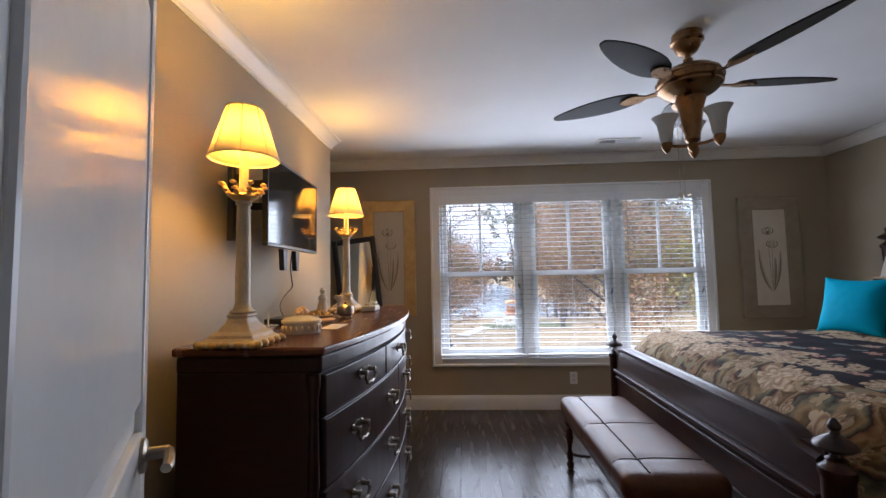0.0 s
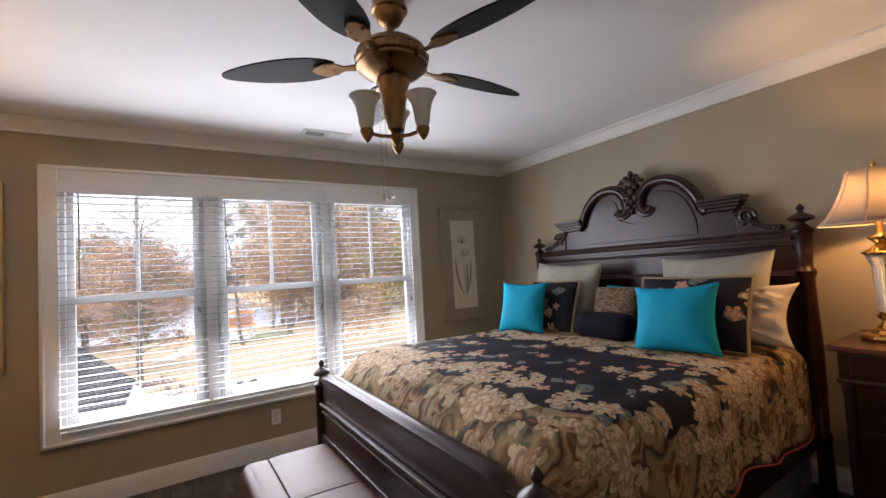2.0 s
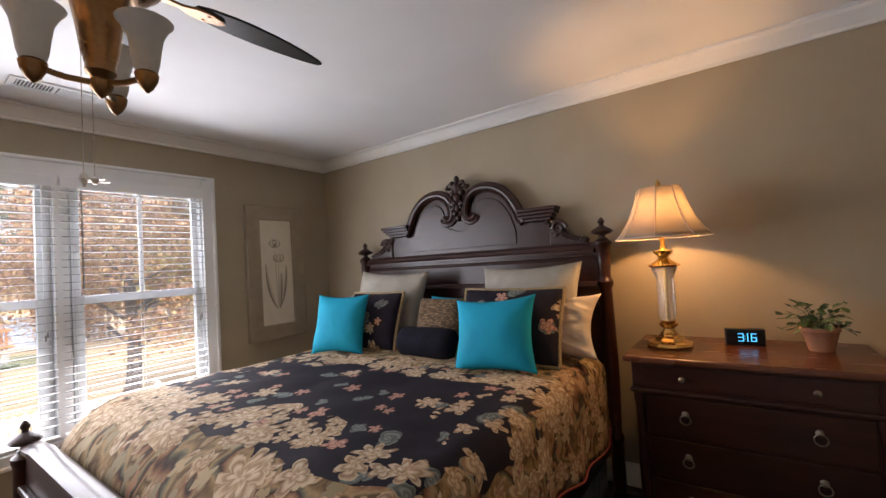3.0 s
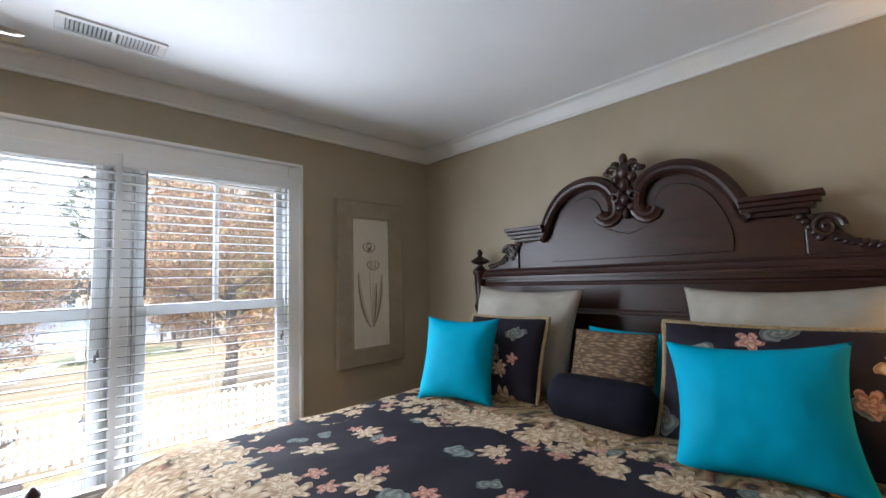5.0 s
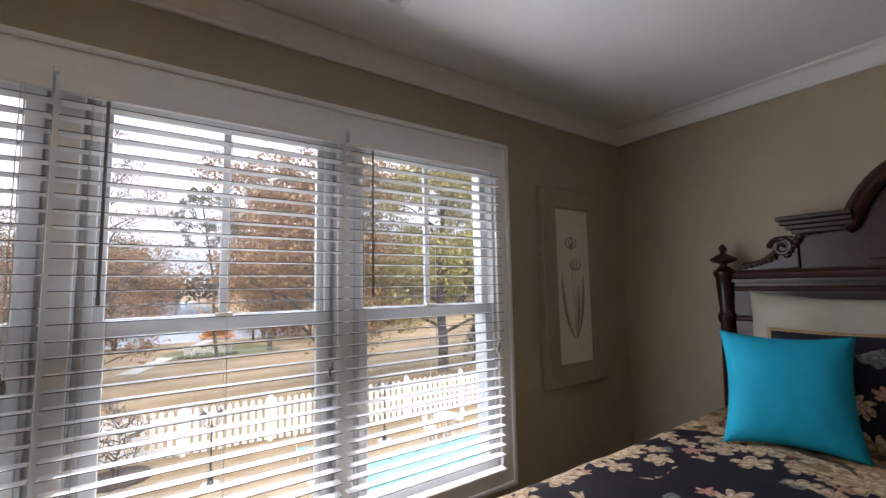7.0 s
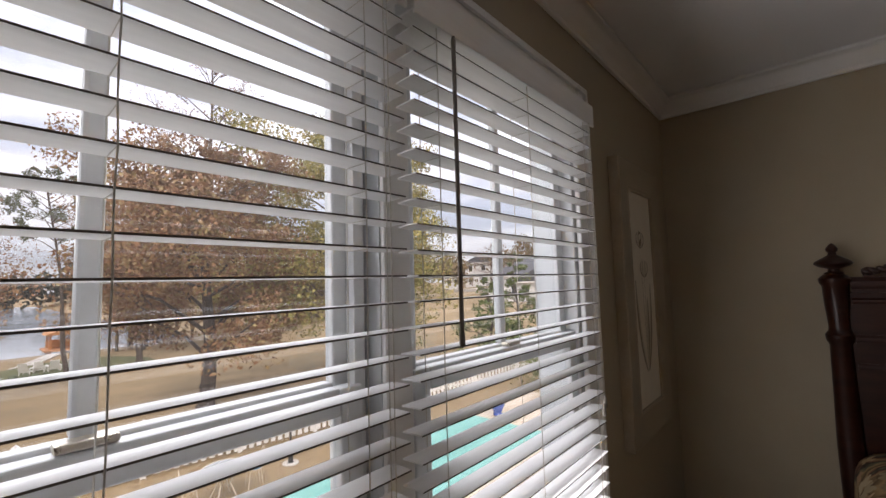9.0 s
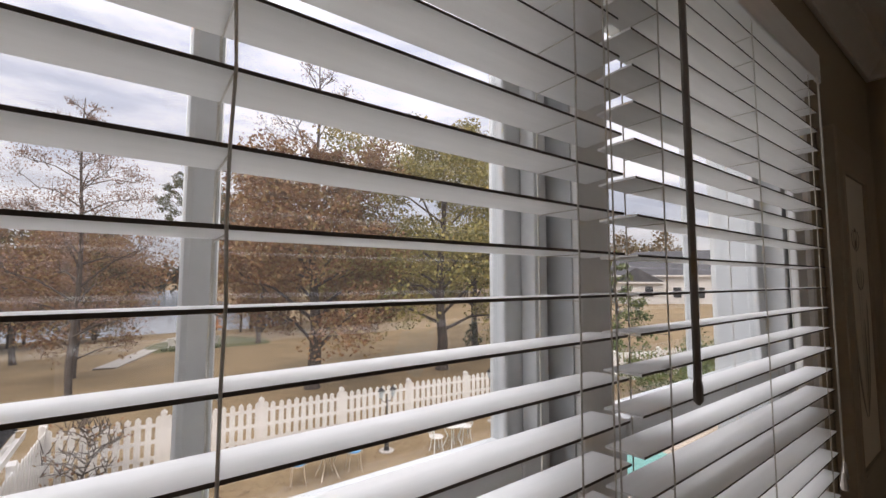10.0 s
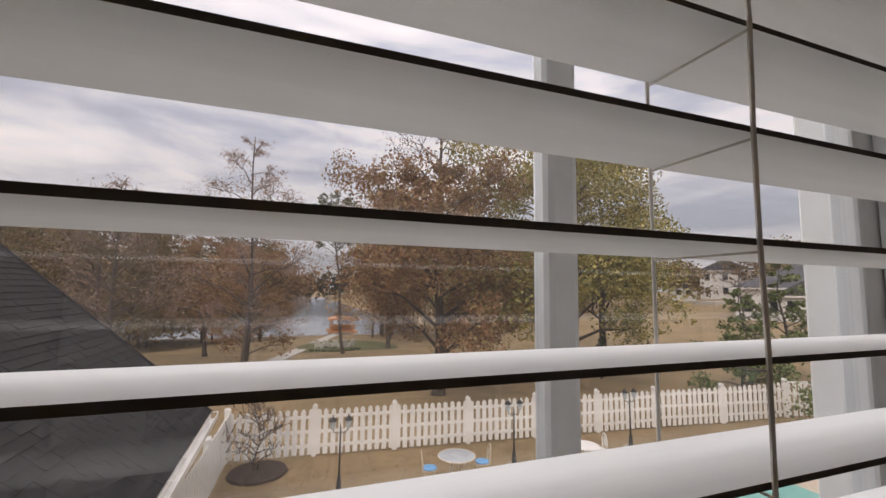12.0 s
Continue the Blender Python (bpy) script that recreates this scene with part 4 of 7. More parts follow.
def cloth_grid(name, fn, nu, nv, uvf, mat, thick):
    bm = bmesh.new()
    uvl = bm.loops.layers.uv.new("cloth")
    vs = [[bm.verts.new(fn(i / nu, j / nv)) for j in range(nv + 1)] for i in range(nu + 1)]
    for i in range(nu):
        for j in range(nv):
            f = bm.faces.new((vs[i][j], vs[i + 1][j], vs[i + 1][j + 1], vs[i][j + 1]))
            f.smooth = True
            for lp, (a, b) in zip(f.loops, ((i, j), (i + 1, j), (i + 1, j + 1), (i, j + 1))):
                lp[uvl].uv = uvf(a / nu, b / nv)
    me = bpy.data.meshes.new(name)
    bm.to_mesh(me)
    bm.free()
    me.materials.append(mat)
    ob = new(name, me)
    if thick:
        md = ob.modifiers.new("thick", "SOLIDIFY")
        md.thickness, md.offset = thick, -1
    return ob


QX0, QX1 = 1.30, 3.30


def quilt_pt(u, v):
    """u foot to head, v from the near hem over the bed to the far hem."""
    x = QX0 + (QX1 - QX0) * u
    s = (v - 0.5) * 2
    a = abs(s)
    sg = -1 if s < 0 else 1
    top = 0.845 + 0.02 * (1 - a * a)
    if a < 0.68:
        y, z = a / 0.68 * 0.93, top - 0.012 * (a / 0.68) ** 4
    elif a < 0.78:
        q = (a - 0.68) / 0.10 * math.pi / 2
        y, z = 0.93 + 0.105 * math.sin(q), top - 0.012 - 0.105 * (1 - math.cos(q))
    else:
        q = (a - 0.78) / 0.22
        y, z = 1.035 + 0.02 * q + 0.018 * q * math.sin(x * 15 + sg), top - 0.117 - q * (0.315 + 0.025 * math.sin(x * 7))
    ft = max(0.0, 1 - (x - QX0) / 0.30)
    z -= 0.27 * (1 - math.sqrt(max(0, 1 - ft * ft))) * (1.0 if a < 0.72 else max(0, 1 - (a - 0.72) / 0.12))
    if a > 0.62:
        y -= 0.10 * ft * ft * min(1, (a - 0.62) / 0.1)
    nz = noise.noise(Vector((x * 4.2, y * sg * 4.2, 0.3))) * 0.010 + noise.noise(Vector((x * 11, y * sg * 9, 2.3))) * 0.004
    return Vector((x, BC + sg * y, z + (nz if a < 0.78 else 0)))


q = cloth_grid("quilt", quilt_pt, 70, 110, lambda u, v: (u * 2.0, v * 3.0), M_QUILT, 0.012)
tagged(q, "black quilt with cream and peach flowers over the bed", "quilt")
HEMM = surf("dark_red_piping", (0.16, 0.02, 0.02), (0.24, 0.04, 0.03), 0.7, 40, 0.2)
for v0 in (0.0, 1.0):
    part("hem_piping", tube([quilt_pt(i / 60, v0) + Vector((0, 0.004 * (-1 if v0 == 0 else 1), -0.004)) for i in range(61)], 0.006, 6), HEMM, q, "dark red piped hem", smooth=True)
for s in (1, -1):
    bs = cloth_grid("bed_skirt", lambda u, v, s=s: Vector((1.36 + 2.0 * u, BC + s * (0.975 + 0.012 * math.sin(u * 190)), 0.01 + 0.27 * v + 0.004 * math.sin(u * 60))), 240, 4, lambda u, v: (u, v), M_SKIRT, 0.003)
    tagged(bs, "grey pleated bed skirt hanging to the floor", "bed skirt", "bed skirts")


# ---- pillows ----
def pillow(name, label, w, h, t, mat, at, lean, turn=0.0, roll=0.0, seed=1, ears=0.06, group="", piping=None, crease=1.0):
    """A stuffed cushion standing on its lower edge; front faces -x, leaning back by lean degrees."""
    bm = bmesh.new()
    uvl = bm.loops.layers.uv.new("cloth")
    n = 34
    fr, bk = [], []
    for i in range(n + 1):
        fr.append([])
        bk.append([])
        for j in range(n + 1):
            u, v = -1 + 2 * i / n, -1 + 2 * j / n
            edge = (1 - abs(u) ** 2.6) * (1 - abs(v) ** 2.6)
            y = w / 2 * u * (1 - ears * (1 - v * v))
            z = h / 2 * v * (1 - ears * (1 - u * u)) + h / 2
            d = t / 2 * max(edge, 0) ** 0.48
            wr = noise.noise(Vector((u * 2.2 + seed, v * 2.2, seed))) * 0.05 * t * crease + noise.noise(Vector((u * 5 + seed, v * 3.5, seed + 3))) * 0.03 * t * crease + abs(noise.noise(Vector((u * 3 + v * 2 + seed, v * 6 - u * 3, seed)))) * 0.09 * t * max(0, crease - 1)
            wr += (0.5 - abs(noise.noise(Vector((u * 1.6 + v * 5.5 + seed, v * 1.2 - u * 4.5, seed + 7))))) ** 3 * 0.45 * t * max(0, crease - 0.4) * 0.4
            e1 = min(1, edge * 4)
            fr[-1].append(bm.verts.new((-d - wr * e1, y, z)))
            bk[-1].append(bm.verts.new((d, y, z)) if 0 < i < n and 0 < j < n else fr[-1][-1])
    for i in range(n):
        for j in range(n):
            for g, flip in ((fr, 0), (bk, 1)):
                q4 = [g[i][j], g[i][j + 1], g[i + 1][j + 1], g[i + 1][j]]
                idx = [(i, j), (i, j + 1), (i + 1, j + 1), (i + 1, j)]
                if flip:
                    q4, idx = q4[::-1], idx[::-1]
                f = bm.faces.new(q4)
                f.smooth = True
                for lp, (a, b) in zip(f.loops, idx):
                    lp[uvl].uv = (a / n * w + seed, b / n * h + seed * 0.37)
    ob = part(name, bm, mat)
    ob.matrix_world = Matrix.Translation(at) @ Matrix.Rotation(radians(turn), 4, "Z") @ Matrix.Rotation(radians(lean), 4, "Y") @ Matrix.Rotation(radians(roll), 4, "X")
    tagged(ob, label, "pillow", group)
    if piping:
        pb = bmesh.new()
        ring = []
        for k in range(4 * n):
            sd, q1 = divmod(k, n)
            u, v = ((-1 + 2 * q1 / n, -1), (1, -1 + 2 * q1 / n), (1 - 2 * q1 / n, 1), (-1, 1 - 2 * q1 / n))[sd]
            ring.append(Vector((0, w / 2 * u * (1 - ears * (1 - v * v)), h / 2 * v * (1 - ears * (1 - u * u)) + h / 2)))
        tube(ring + [ring[0]], 0.011, 6, pb)
        part("fringe", pb, piping, ob, "gold cord edging", smooth=True)
    return ob


QT = 0.853
M_FRINGE = surf("gold_cord", (0.22, 0.15, 0.07), (0.38, 0.28, 0.15), 0.7, 90, 0.6)
G = "pillows on the bed"
pillow("throw_pillow", "bright turquoise satin square throw pillow on the quilt", 0.40, 0.42, 0.16, M_CYAN, (2.68, 3.268, QT), 18, 20, 1, 1, 0.12, G, crease=0.45)
pillow("throw_pillow", "bright turquoise satin square throw pillow, tilted forwards", 0.47, 0.41, 0.18, M_CYAN, (2.70, 2.062, QT - 0.01), 20, 6, -4, 2, 0.13, G, crease=0.45)
pillow("throw_pillow", "black floral pillow with gold cord edging", 0.46, 0.42, 0.16, M_FLPIL, (2.87, 3.165, QT), 22, 6, 0, 3.3, 0.05, G, M_FRINGE)
pillow("throw_pillow", "large black floral pillow with gold cord edging", 0.63, 0.44, 0.17, M_FLPIL, (2.88, 2.095, QT), 24, 3, 0, 4.6, 0.05, G, M_FRINGE)
pillow("euro_pillow", "large soft grey linen pillow against the headboard", 0.70, 0.56, 0.20, M_GREY, (3.08, 3.225, QT), 16, 0, 2, 5, 0.10, G, crease=1.1)
pillow("euro_pillow", "large soft grey linen pillow against the headboard", 0.66, 0.56, 0.20, M_GREY, (3.08, 2.055, QT), 16, 0, -1, 6, 0.10, G, crease=1.1)
pillow("throw_pillow", "brown woven seagrass pillow in the middle", 0.37, 0.36, 0.14, M_WOVEN, (2.98, 2.645, QT), 18, 0, 0, 7, 0.03, G)
pillow("throw_pillow", "turquoise pillow mostly hidden behind the woven one", 0.40, 0.352, 0.10, M_CYAN, (3.10, 2.625, QT), 14, 0, 2, 8, 0.05, G)
pillow("pillow_sham", "cream ruffled satin pillow sham beside the headboard", 0.64, 0.37, 0.16, M_CREAM, (3.06, 1.945, QT + 0.01), 24, -4, -2, 9, 0.16, G, crease=2.6)
bol = lathe([(0.03, -0.205), (0.070, -0.20), (0.090, -0.18), (0.095, -0.14), (0.097, 0.0), (0.095, 0.14), (0.090, 0.18), (0.070, 0.20), (0.03, 0.205)], 24)
bo = part("bolster_pillow", bol, M_BLACKF, smooth=True)
bo.matrix_world = Matrix.Translation((2.86, 2.615, QT + 0.088)) @ Matrix.Rotation(radians(90), 4, "X")
tagged(bo, "black velvet round bolster pillow on the quilt", "pillow", G)

# ---- bench ----
bench = thing("bench", "brown stitched leather bench with turned legs beside the footboard", "bench", (0.87, 2.58, 0))
SH, SR = (0.225, 0.60, 0.0575), 0.048


def seat_z(x, y):
    """Height of the padded top, sunk a little along its seams."""
    dip = 0.005 * math.exp(-((x + 0.10) / 0.02) ** 2) + sum(0.005 * math.exp(-((y - c) / 0.02) ** 2) for c in (-0.42, 0.03))
    return 0.012 * max(0, 1 - (x / SH[0]) ** 2) * max(0, 1 - (y / SH[1]) ** 4) - dip


bb = bmesh.new()
grid_at = []
for h, n in zip(SH, (18, 52, 2)):
    ends = [h - SR + SR * q for q in (0.0, 0.3, 0.6, 1.0)]
    grid_at.append([-e for e in ends[::-1]] + [(-1 + 2 * q / n) * (h - SR) for q in range(1, n)] + ends)
for ax in range(3):
    a1, a2 = [a for a in range(3) if a != ax]
    for sg in (-1, 1):
        rows_ = []
        for u in grid_at[a1]:
            rows_.append([])
            for v in grid_at[a2]:
                q = [0.0, 0.0, 0.0]
                q[ax], q[a1], q[a2] = sg * SH[ax], u, v
                c = Vector([max(-(h - SR), min(h - SR, w)) for w, h in zip(q, SH)])
                p = c + (Vector(q) - c).normalized() * SR
                k = max(0, p.z / SH[2])
                rows_[-1].append(bb.verts.new((p.x, p.y, p.z + 0.4175 + k * seat_z(p.x, p.y))))
        for r0, r1 in zip(rows_, rows_[1:]):
            for q in range(len(r0) - 1):
                bb.faces.new((r0[q], r0[q + 1], r1[q + 1], r1[q]))
bmesh.ops.remove_doubles(bb, verts=bb.verts[:], dist=0.0004)
part("seat", bb, M_LEATHER, bench, smooth=True)
for y in (-0.42, 0.03):
    part("cross_welt", tube([(-0.224, y, 0.40), (-0.222, y, 0.435), (-0.205, y, 0.463)] + [(x, y, 0.4755 + seat_z(x, y)) for x in np.linspace(-0.175, 0.175, 15)] + [(0.205, y, 0.463), (0.222, y, 0.435)], 0.0032, 6), M_STITCH, bench, "dark stitched seam", smooth=True)
part("long_welt", tube([(-0.10 + 0.003 * (-1) ** q, y, 0.4755 + seat_z(-0.10, y)) for q, y in enumerate(np.linspace(-0.55, 0.55, 90))], 0.0036, 6), M_STITCH, bench, "dark braided seam", smooth=True)
part("apron", boxes((-0.20, 0.20, -0.575, 0.575, 0.325, 0.362)), M_WOOD, bench, bevel=0.006)
LEG = [(0.016, 0), (0.022, 0.01), (0.026, 0.035), (0.014, 0.055), (0.022, 0.075), (0.023, 0.11), (0.013, 0.13), (0.018, 0.17), (0.026, 0.22), (0.018, 0.26), (0.012, 0.275), (0.024, 0.285), (0.024, 0.328)]
for x in (-0.175, 0.175):
    for y in (-0.545, 0.545):
        part("leg", lathe(LEG, 14, Matrix.Translation((x, y, 0))), M_WOOD, bench, smooth=True)
for y in (-0.545, 0.545):
    part("stretcher", tube([(-0.175, y, 0.10), (-0.10, y, 0.085), (0, y, 0.08), (0.10, y, 0.085), (0.175, y, 0.10)], 0.012, 8), M_WOOD, bench, smooth=True)
part("long_stretcher", tube([(0, -0.545, 0.082), (0, 0.545, 0.082)], 0.012, 8), M_WOOD, bench, smooth=True)


def bail_pull(parent, m, sc=1.0):
    """A cast drawer pull with two posts and a hanging handle; faces +x."""
    h = bmesh.new()
    for dy in (-0.036, 0.036):
        lathe([(0.014, 0), (0.014, 0.003), (0.009, 0.006), (0.007, 0.022), (0.011, 0.026), (0.009, 0.032), (0.002, 0.034)], 10, Matrix.Translation((0, dy, 0.012)) @ Matrix.Rotation(radians(90), 4, "Y"), h)
    tube([(0.026, -0.036, 0.012), (0.028, -0.044, -0.006), (0.028, -0.030, -0.026), (0.030, -0.012, -0.022), (0.032, 0, -0.027), (0.030, 0.012, -0.022), (0.028, 0.030, -0.026), (0.028, 0.044, -0.006), (0.026, 0.036, 0.012)], 0.0055, 7, h)
    prism([(-0.05, 0.005), (-0.03, 0.024), (0.0, 0.030), (0.03, 0.024), (0.05, 0.005), (0.028, -0.012), (0.0, -0.005), (-0.028, -0.012)], "x", 0.0, 0.003, h)
    bmesh.ops.transform(h, matrix=m @ Matrix.Scale(sc, 4), verts=h.verts)
    return part("bail_pull", h, M_PEWTER, parent, "aged metal drawer pull", smooth=True)


# ---- bow-front dresser ----
DY0, DY1, DXB = 1.60, 3.57, -1.02
dr = thing("dresser", "long dark mahogany bow-front dresser with metal pulls", "dresser", (-0.8, (DY0 + DY1) / 2, 0))
dc, dh = (DY0 + DY1) / 2, (DY1 - DY0) / 2
dinv = Matrix.Translation((0.8, -dc, 0))


def front(y, off=0.0):
    """The bowed front: x for y."""
    k = (y - dc) / dh
    return -0.51 + 0.125 * (1 - k * k) + off


def bowed(y0, y1, z0, z1, xb, off, n=10, bev=0.0):
    ys = [y0 + (y1 - y0) * i / n for i in range(n + 1)]
    return prism([(front(y, off), y) for y in ys] + ([(xb, y1), (xb, y0)] if not callable(xb) else [(front(y, off) + xb(y), y) for y in ys[::-1]]), "z", z0, z1)


def dpart(name, bm, mat, label="", smooth=False, bevel=0.0, parent=None):
    bmesh.ops.transform(bm, matrix=dinv, verts=bm.verts)
    return part(name, bm, mat, parent or dr, label, smooth, bevel)


dpart("body", bowed(DY0 + 0.03, DY1 - 0.03, 0.10, 1.05, DXB, -0.02, 16), M_WOOD, bevel=0.004)
dpart("plinth", bowed(DY0 + 0.015, DY1 - 0.015, 0.0, 0.105, DXB, -0.005, 16), M_WOOD, bevel=0.012)
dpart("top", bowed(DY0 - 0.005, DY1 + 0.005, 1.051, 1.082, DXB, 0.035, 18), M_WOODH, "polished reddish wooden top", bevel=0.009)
dpart("frieze_molding", bowed(DY0 + 0.02, DY1 - 0.02, 0.985, 1.050, DXB, 0.008, 16), M_WOOD, bevel=0.012)
rows = [(0.835, 0.975), (0.585, 0.82), (0.345, 0.57), (0.115, 0.33)]
for ri, (z0, z1) in enumerate(rows):
    cols = 3 if ri == 0 else 2
    for c in range(cols):
        span = (DY1 - DY0 - 0.10) / cols
        a, b = DY0 + 0.05 + span * c + 0.008, DY0 + 0.05 + span * (c + 1) - 0.008
        d = dpart("drawer", bowed(a, b, z0, z1, lambda y: -0.03, 0.006, 8), M_WOOD, bevel=0.004)
        for yy in ((a + b) / 2,) if ri == 0 else (a + span * 0.25, b - span * 0.25):
            slope = -math.atan2(-0.25 * (yy - dc) / dh / dh, 1.0)
            bail_pull(d, dinv @ Matrix.Translation((front(yy, 0.007), yy, (z0 + z1) / 2 + 0.004)) @ Matrix.Rotation(slope, 4, "Z"), 1.15)
    if ri:
        dpart("drawer_bead", bowed(DY0 + 0.04, DY1 - 0.04, z1 + 0.004, z1 + 0.012, lambda y: -0.03, 0.010, 16), M_WOOD, bevel=0.003)
for y in (DY0 + 0.03, DY1 - 0.03):
    dpart("corner_column", lathe([(0.018, 0.105), (0.024, 0.12), (0.016, 0.16), (0.020, 0.20), (0.020, 0.50), (0.014, 0.55), (0.022, 0.60), (0.018, 0.90), (0.025, 0.94), (0.025, 0.985)], 14, Matrix.Translation((-0.525, y, 0))), M_WOOD, smooth=True)
DT_ = 1.0825


# ---- candlestick lamps on the dresser ----
def candle_lamp(x, y, z, tall, label, turn=0.0):
    lp = thing("table_lamp", label, "lamp", (x, y, z), "dresser lamps")
    k = tall
    b = bmesh.new()
    m45 = Matrix.Rotation(radians(45 + turn), 4, "Z")
    lathe([(0.150, 0.0), (0.156, 0.008), (0.150, 0.016), (0.118, 0.030), (0.112, 0.040), (0.090, 0.052), (0.060, 0.080), (0.050, 0.098), (0.060, 0.104), (0.050, 0.112)], 4, m45, b)
    part("base", b, M_IVORY, lp, bevel=0.004)
    sk = bmesh.new()
    for i in range(20):
        sd, q1 = divmod(i, 5)
        p = Vector((-0.095 + 0.047 * q1, -0.108, 0.010))
        p = Matrix.Rotation(radians(90 * sd + turn), 4, "Z") @ p
        blob(sk, p, (0.016, 0.016, 0.013))
    tagged(part("skirt_edging", sk, M_ANTGOLD, lp, "pierced gilt edging", smooth=True), kind="stuff")
    part("column", lathe([(0.040, 0.11), (0.046, 0.118), (0.032, 0.13), (0.027, 0.15), (0.025, 0.40), (0.023, 0.545 * k), (0.030, 0.553 * k), (0.026, 0.562 * k), (0.036, 0.575 * k)], 18), M_IVORY, lp, smooth=True)
    cp = bmesh.new()
    for i in range(8):
        a = 2 * math.pi * i / 8
        for tq in range(5):
            r = 0.032 + 0.011 * tq
            blob(cp, (r * math.cos(a), r * math.sin(a), (0.580 + 0.003 * tq * tq) * k), (0.012, 0.012, 0.007), u=7, v=5)
    lathe([(0.034, 0.565 * k), (0.052, 0.585 * k), (0.045, 0.592 * k)], 16, None, cp)
    part("leaf_collar", cp, M_ANTGOLD, lp, "gilt leaf drip collar", smooth=True)
    part("candle_sleeve", lathe([(0.0165, 0.56), (0.0165, 0.735), (0.012, 0.737)], 14), M_SHADE, lp, smooth=True)
    z0, z1 = 0.692, 0.886
    sh = bmesh.new()
    n = 32
    prof = [(0.124, z0), (0.124, z0 + 0.006), (0.065, z1), (0.0635, z1), (0.1225, z0)]
    rg = [[sh.verts.new((r * math.cos(2 * math.pi * i / n), r * math.sin(2 * math.pi * i / n), zz)) for i in range(n)] for r, zz in prof]
    for a, b2 in zip(rg, rg[1:] + rg[:1]):
        for i in range(n):
            f = sh.faces.new((a[i], a[(i + 1) % n], b2[(i + 1) % n], b2[i]))
            f.smooth = True
    part("shade", sh, M_SHADE, lp, "glowing ivory silk empire shade")
    for i in range(8):
        a = 2 * math.pi * (i + 0.5) / 8
        part("shade_rib", tube([(0.125 * math.cos(a), 0.125 * math.sin(a), z0), (0.066 * math.cos(a), 0.066 * math.sin(a), z1)], 0.0025, 5), M_CREAM, lp)
    for r, zz in ((0.1245, z0), (0.065, z1)):
        part("shade_trim", tube([(r * math.cos(2 * math.pi * i / 32), r * math.sin(2 * math.pi * i / 32), zz) for i in range(33)], 0.004, 6), M_CREAM, lp, smooth=True)
    bl = new("lamp_bulb", bpy.data.lights.new("lamp_bulb", "POINT"))
    bl.data.energy, bl.data.color, bl.data.shadow_soft_size = LAMP_W, LAMP_C, 0.07
    bl.location = (x, y, z + 0.80)
    return lp


LAMP_W, LAMP_C = 10.0, (1.0, 0.51, 0.055)
candle_lamp(-0.815, 1.69, DT_, 0.94, "tall ivory candlestick lamp, lit, with silk shade")
candle_lamp(-0.845, 3.16, DT_, 0.94, "lit ivory candlestick lamp with silk shade beside the mirror")

# ---- bedside chest and crystal lamp ----
NY0, NY1, NX0 = 0.56, 1.46, 2.975
ns = thing("bedside_chest", "dark mahogany chest of drawers with ring pulls", "chest", (3.25, 1.01, 0))
nv = Matrix.Translation((-3.25, -1.01, 0))


def npart(name, bm, mat, label="", smooth=False, bevel=0.0, parent=None):
    bmesh.ops.transform(bm, matrix=nv, verts=bm.verts)
    return part(name, bm, mat, parent or ns, label, smooth, bevel)


npart("body", boxes((NX0 + 0.02, 3.535, NY0 + 0.02, NY1 - 0.02, 0.07, 0.775), (NX0, 3.535, NY0 + 0.005, NY1 - 0.005, 0.775, 0.905)), M_WOOD, bevel=0.006)
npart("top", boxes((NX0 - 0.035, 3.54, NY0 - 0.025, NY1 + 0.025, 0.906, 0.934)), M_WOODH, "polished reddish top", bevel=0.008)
npart("plinth", boxes((NX0 + 0.005, 3.535, NY0 + 0.008, NY1 - 0.008, 0, 0.069)), M_WOOD, bevel=0.01)
npart("waist_molding", boxes((NX0 - 0.012, 3.536, NY0 - 0.004, NY1 + 0.004, 0.758, 0.782)), M_WOOD, bevel=0.008)
d = npart("drawer", boxes((NX0 - 0.008, NX0 - 0.0005, NY0 + 0.05, NY1 - 0.05, 0.795, 0.893)), M_WOOD, bevel=0.003)
for yy in (NY0 + 0.22, NY1 - 0.22):
    npart("knob", lathe([(0.007, 0), (0.006, 0.012), (0.013, 0.018), (0.013, 0.024), (0.004, 0.028)], 12, Matrix.Translation((NX0 - 0.008, yy, 0.842)) @ Matrix.Rotation(radians(-90), 4, "Y")), M_PEWTER, "small metal knob", True, parent=d)
for z0, z1 in ((0.565, 0.745), (0.375, 0.55), (0.185, 0.36), (0.085, 0.17)):
    d = npart("drawer", boxes((NX0 + 0.011, NX0 + 0.0195, NY0 + 0.06, NY1 - 0.06, z0, z1)), M_WOOD, bevel=0.003)
    for yy in (NY0 + 0.22, NY1 - 0.22):
        h = lathe([(0.016, 0), (0.014, 0.004), (0.006, 0.008), (0.006, 0.016), (0.001, 0.018)], 12, Matrix.Translation((NX0 + 0.0105, yy, (z0 + z1) / 2 + 0.02)) @ Matrix.Rotation(radians(-90), 4, "Y"))
        tube([(NX0 - 0.004, yy + 0.021 * math.sin(a), (z0 + z1) / 2 + 0.0 + 0.021 * math.cos(a)) for a in np.linspace(0, 2 * math.pi, 17)], 0.0032, 6, h)
        npart("ring_pull", h, M_PEWTER, "aged metal ring pull", True, parent=d)
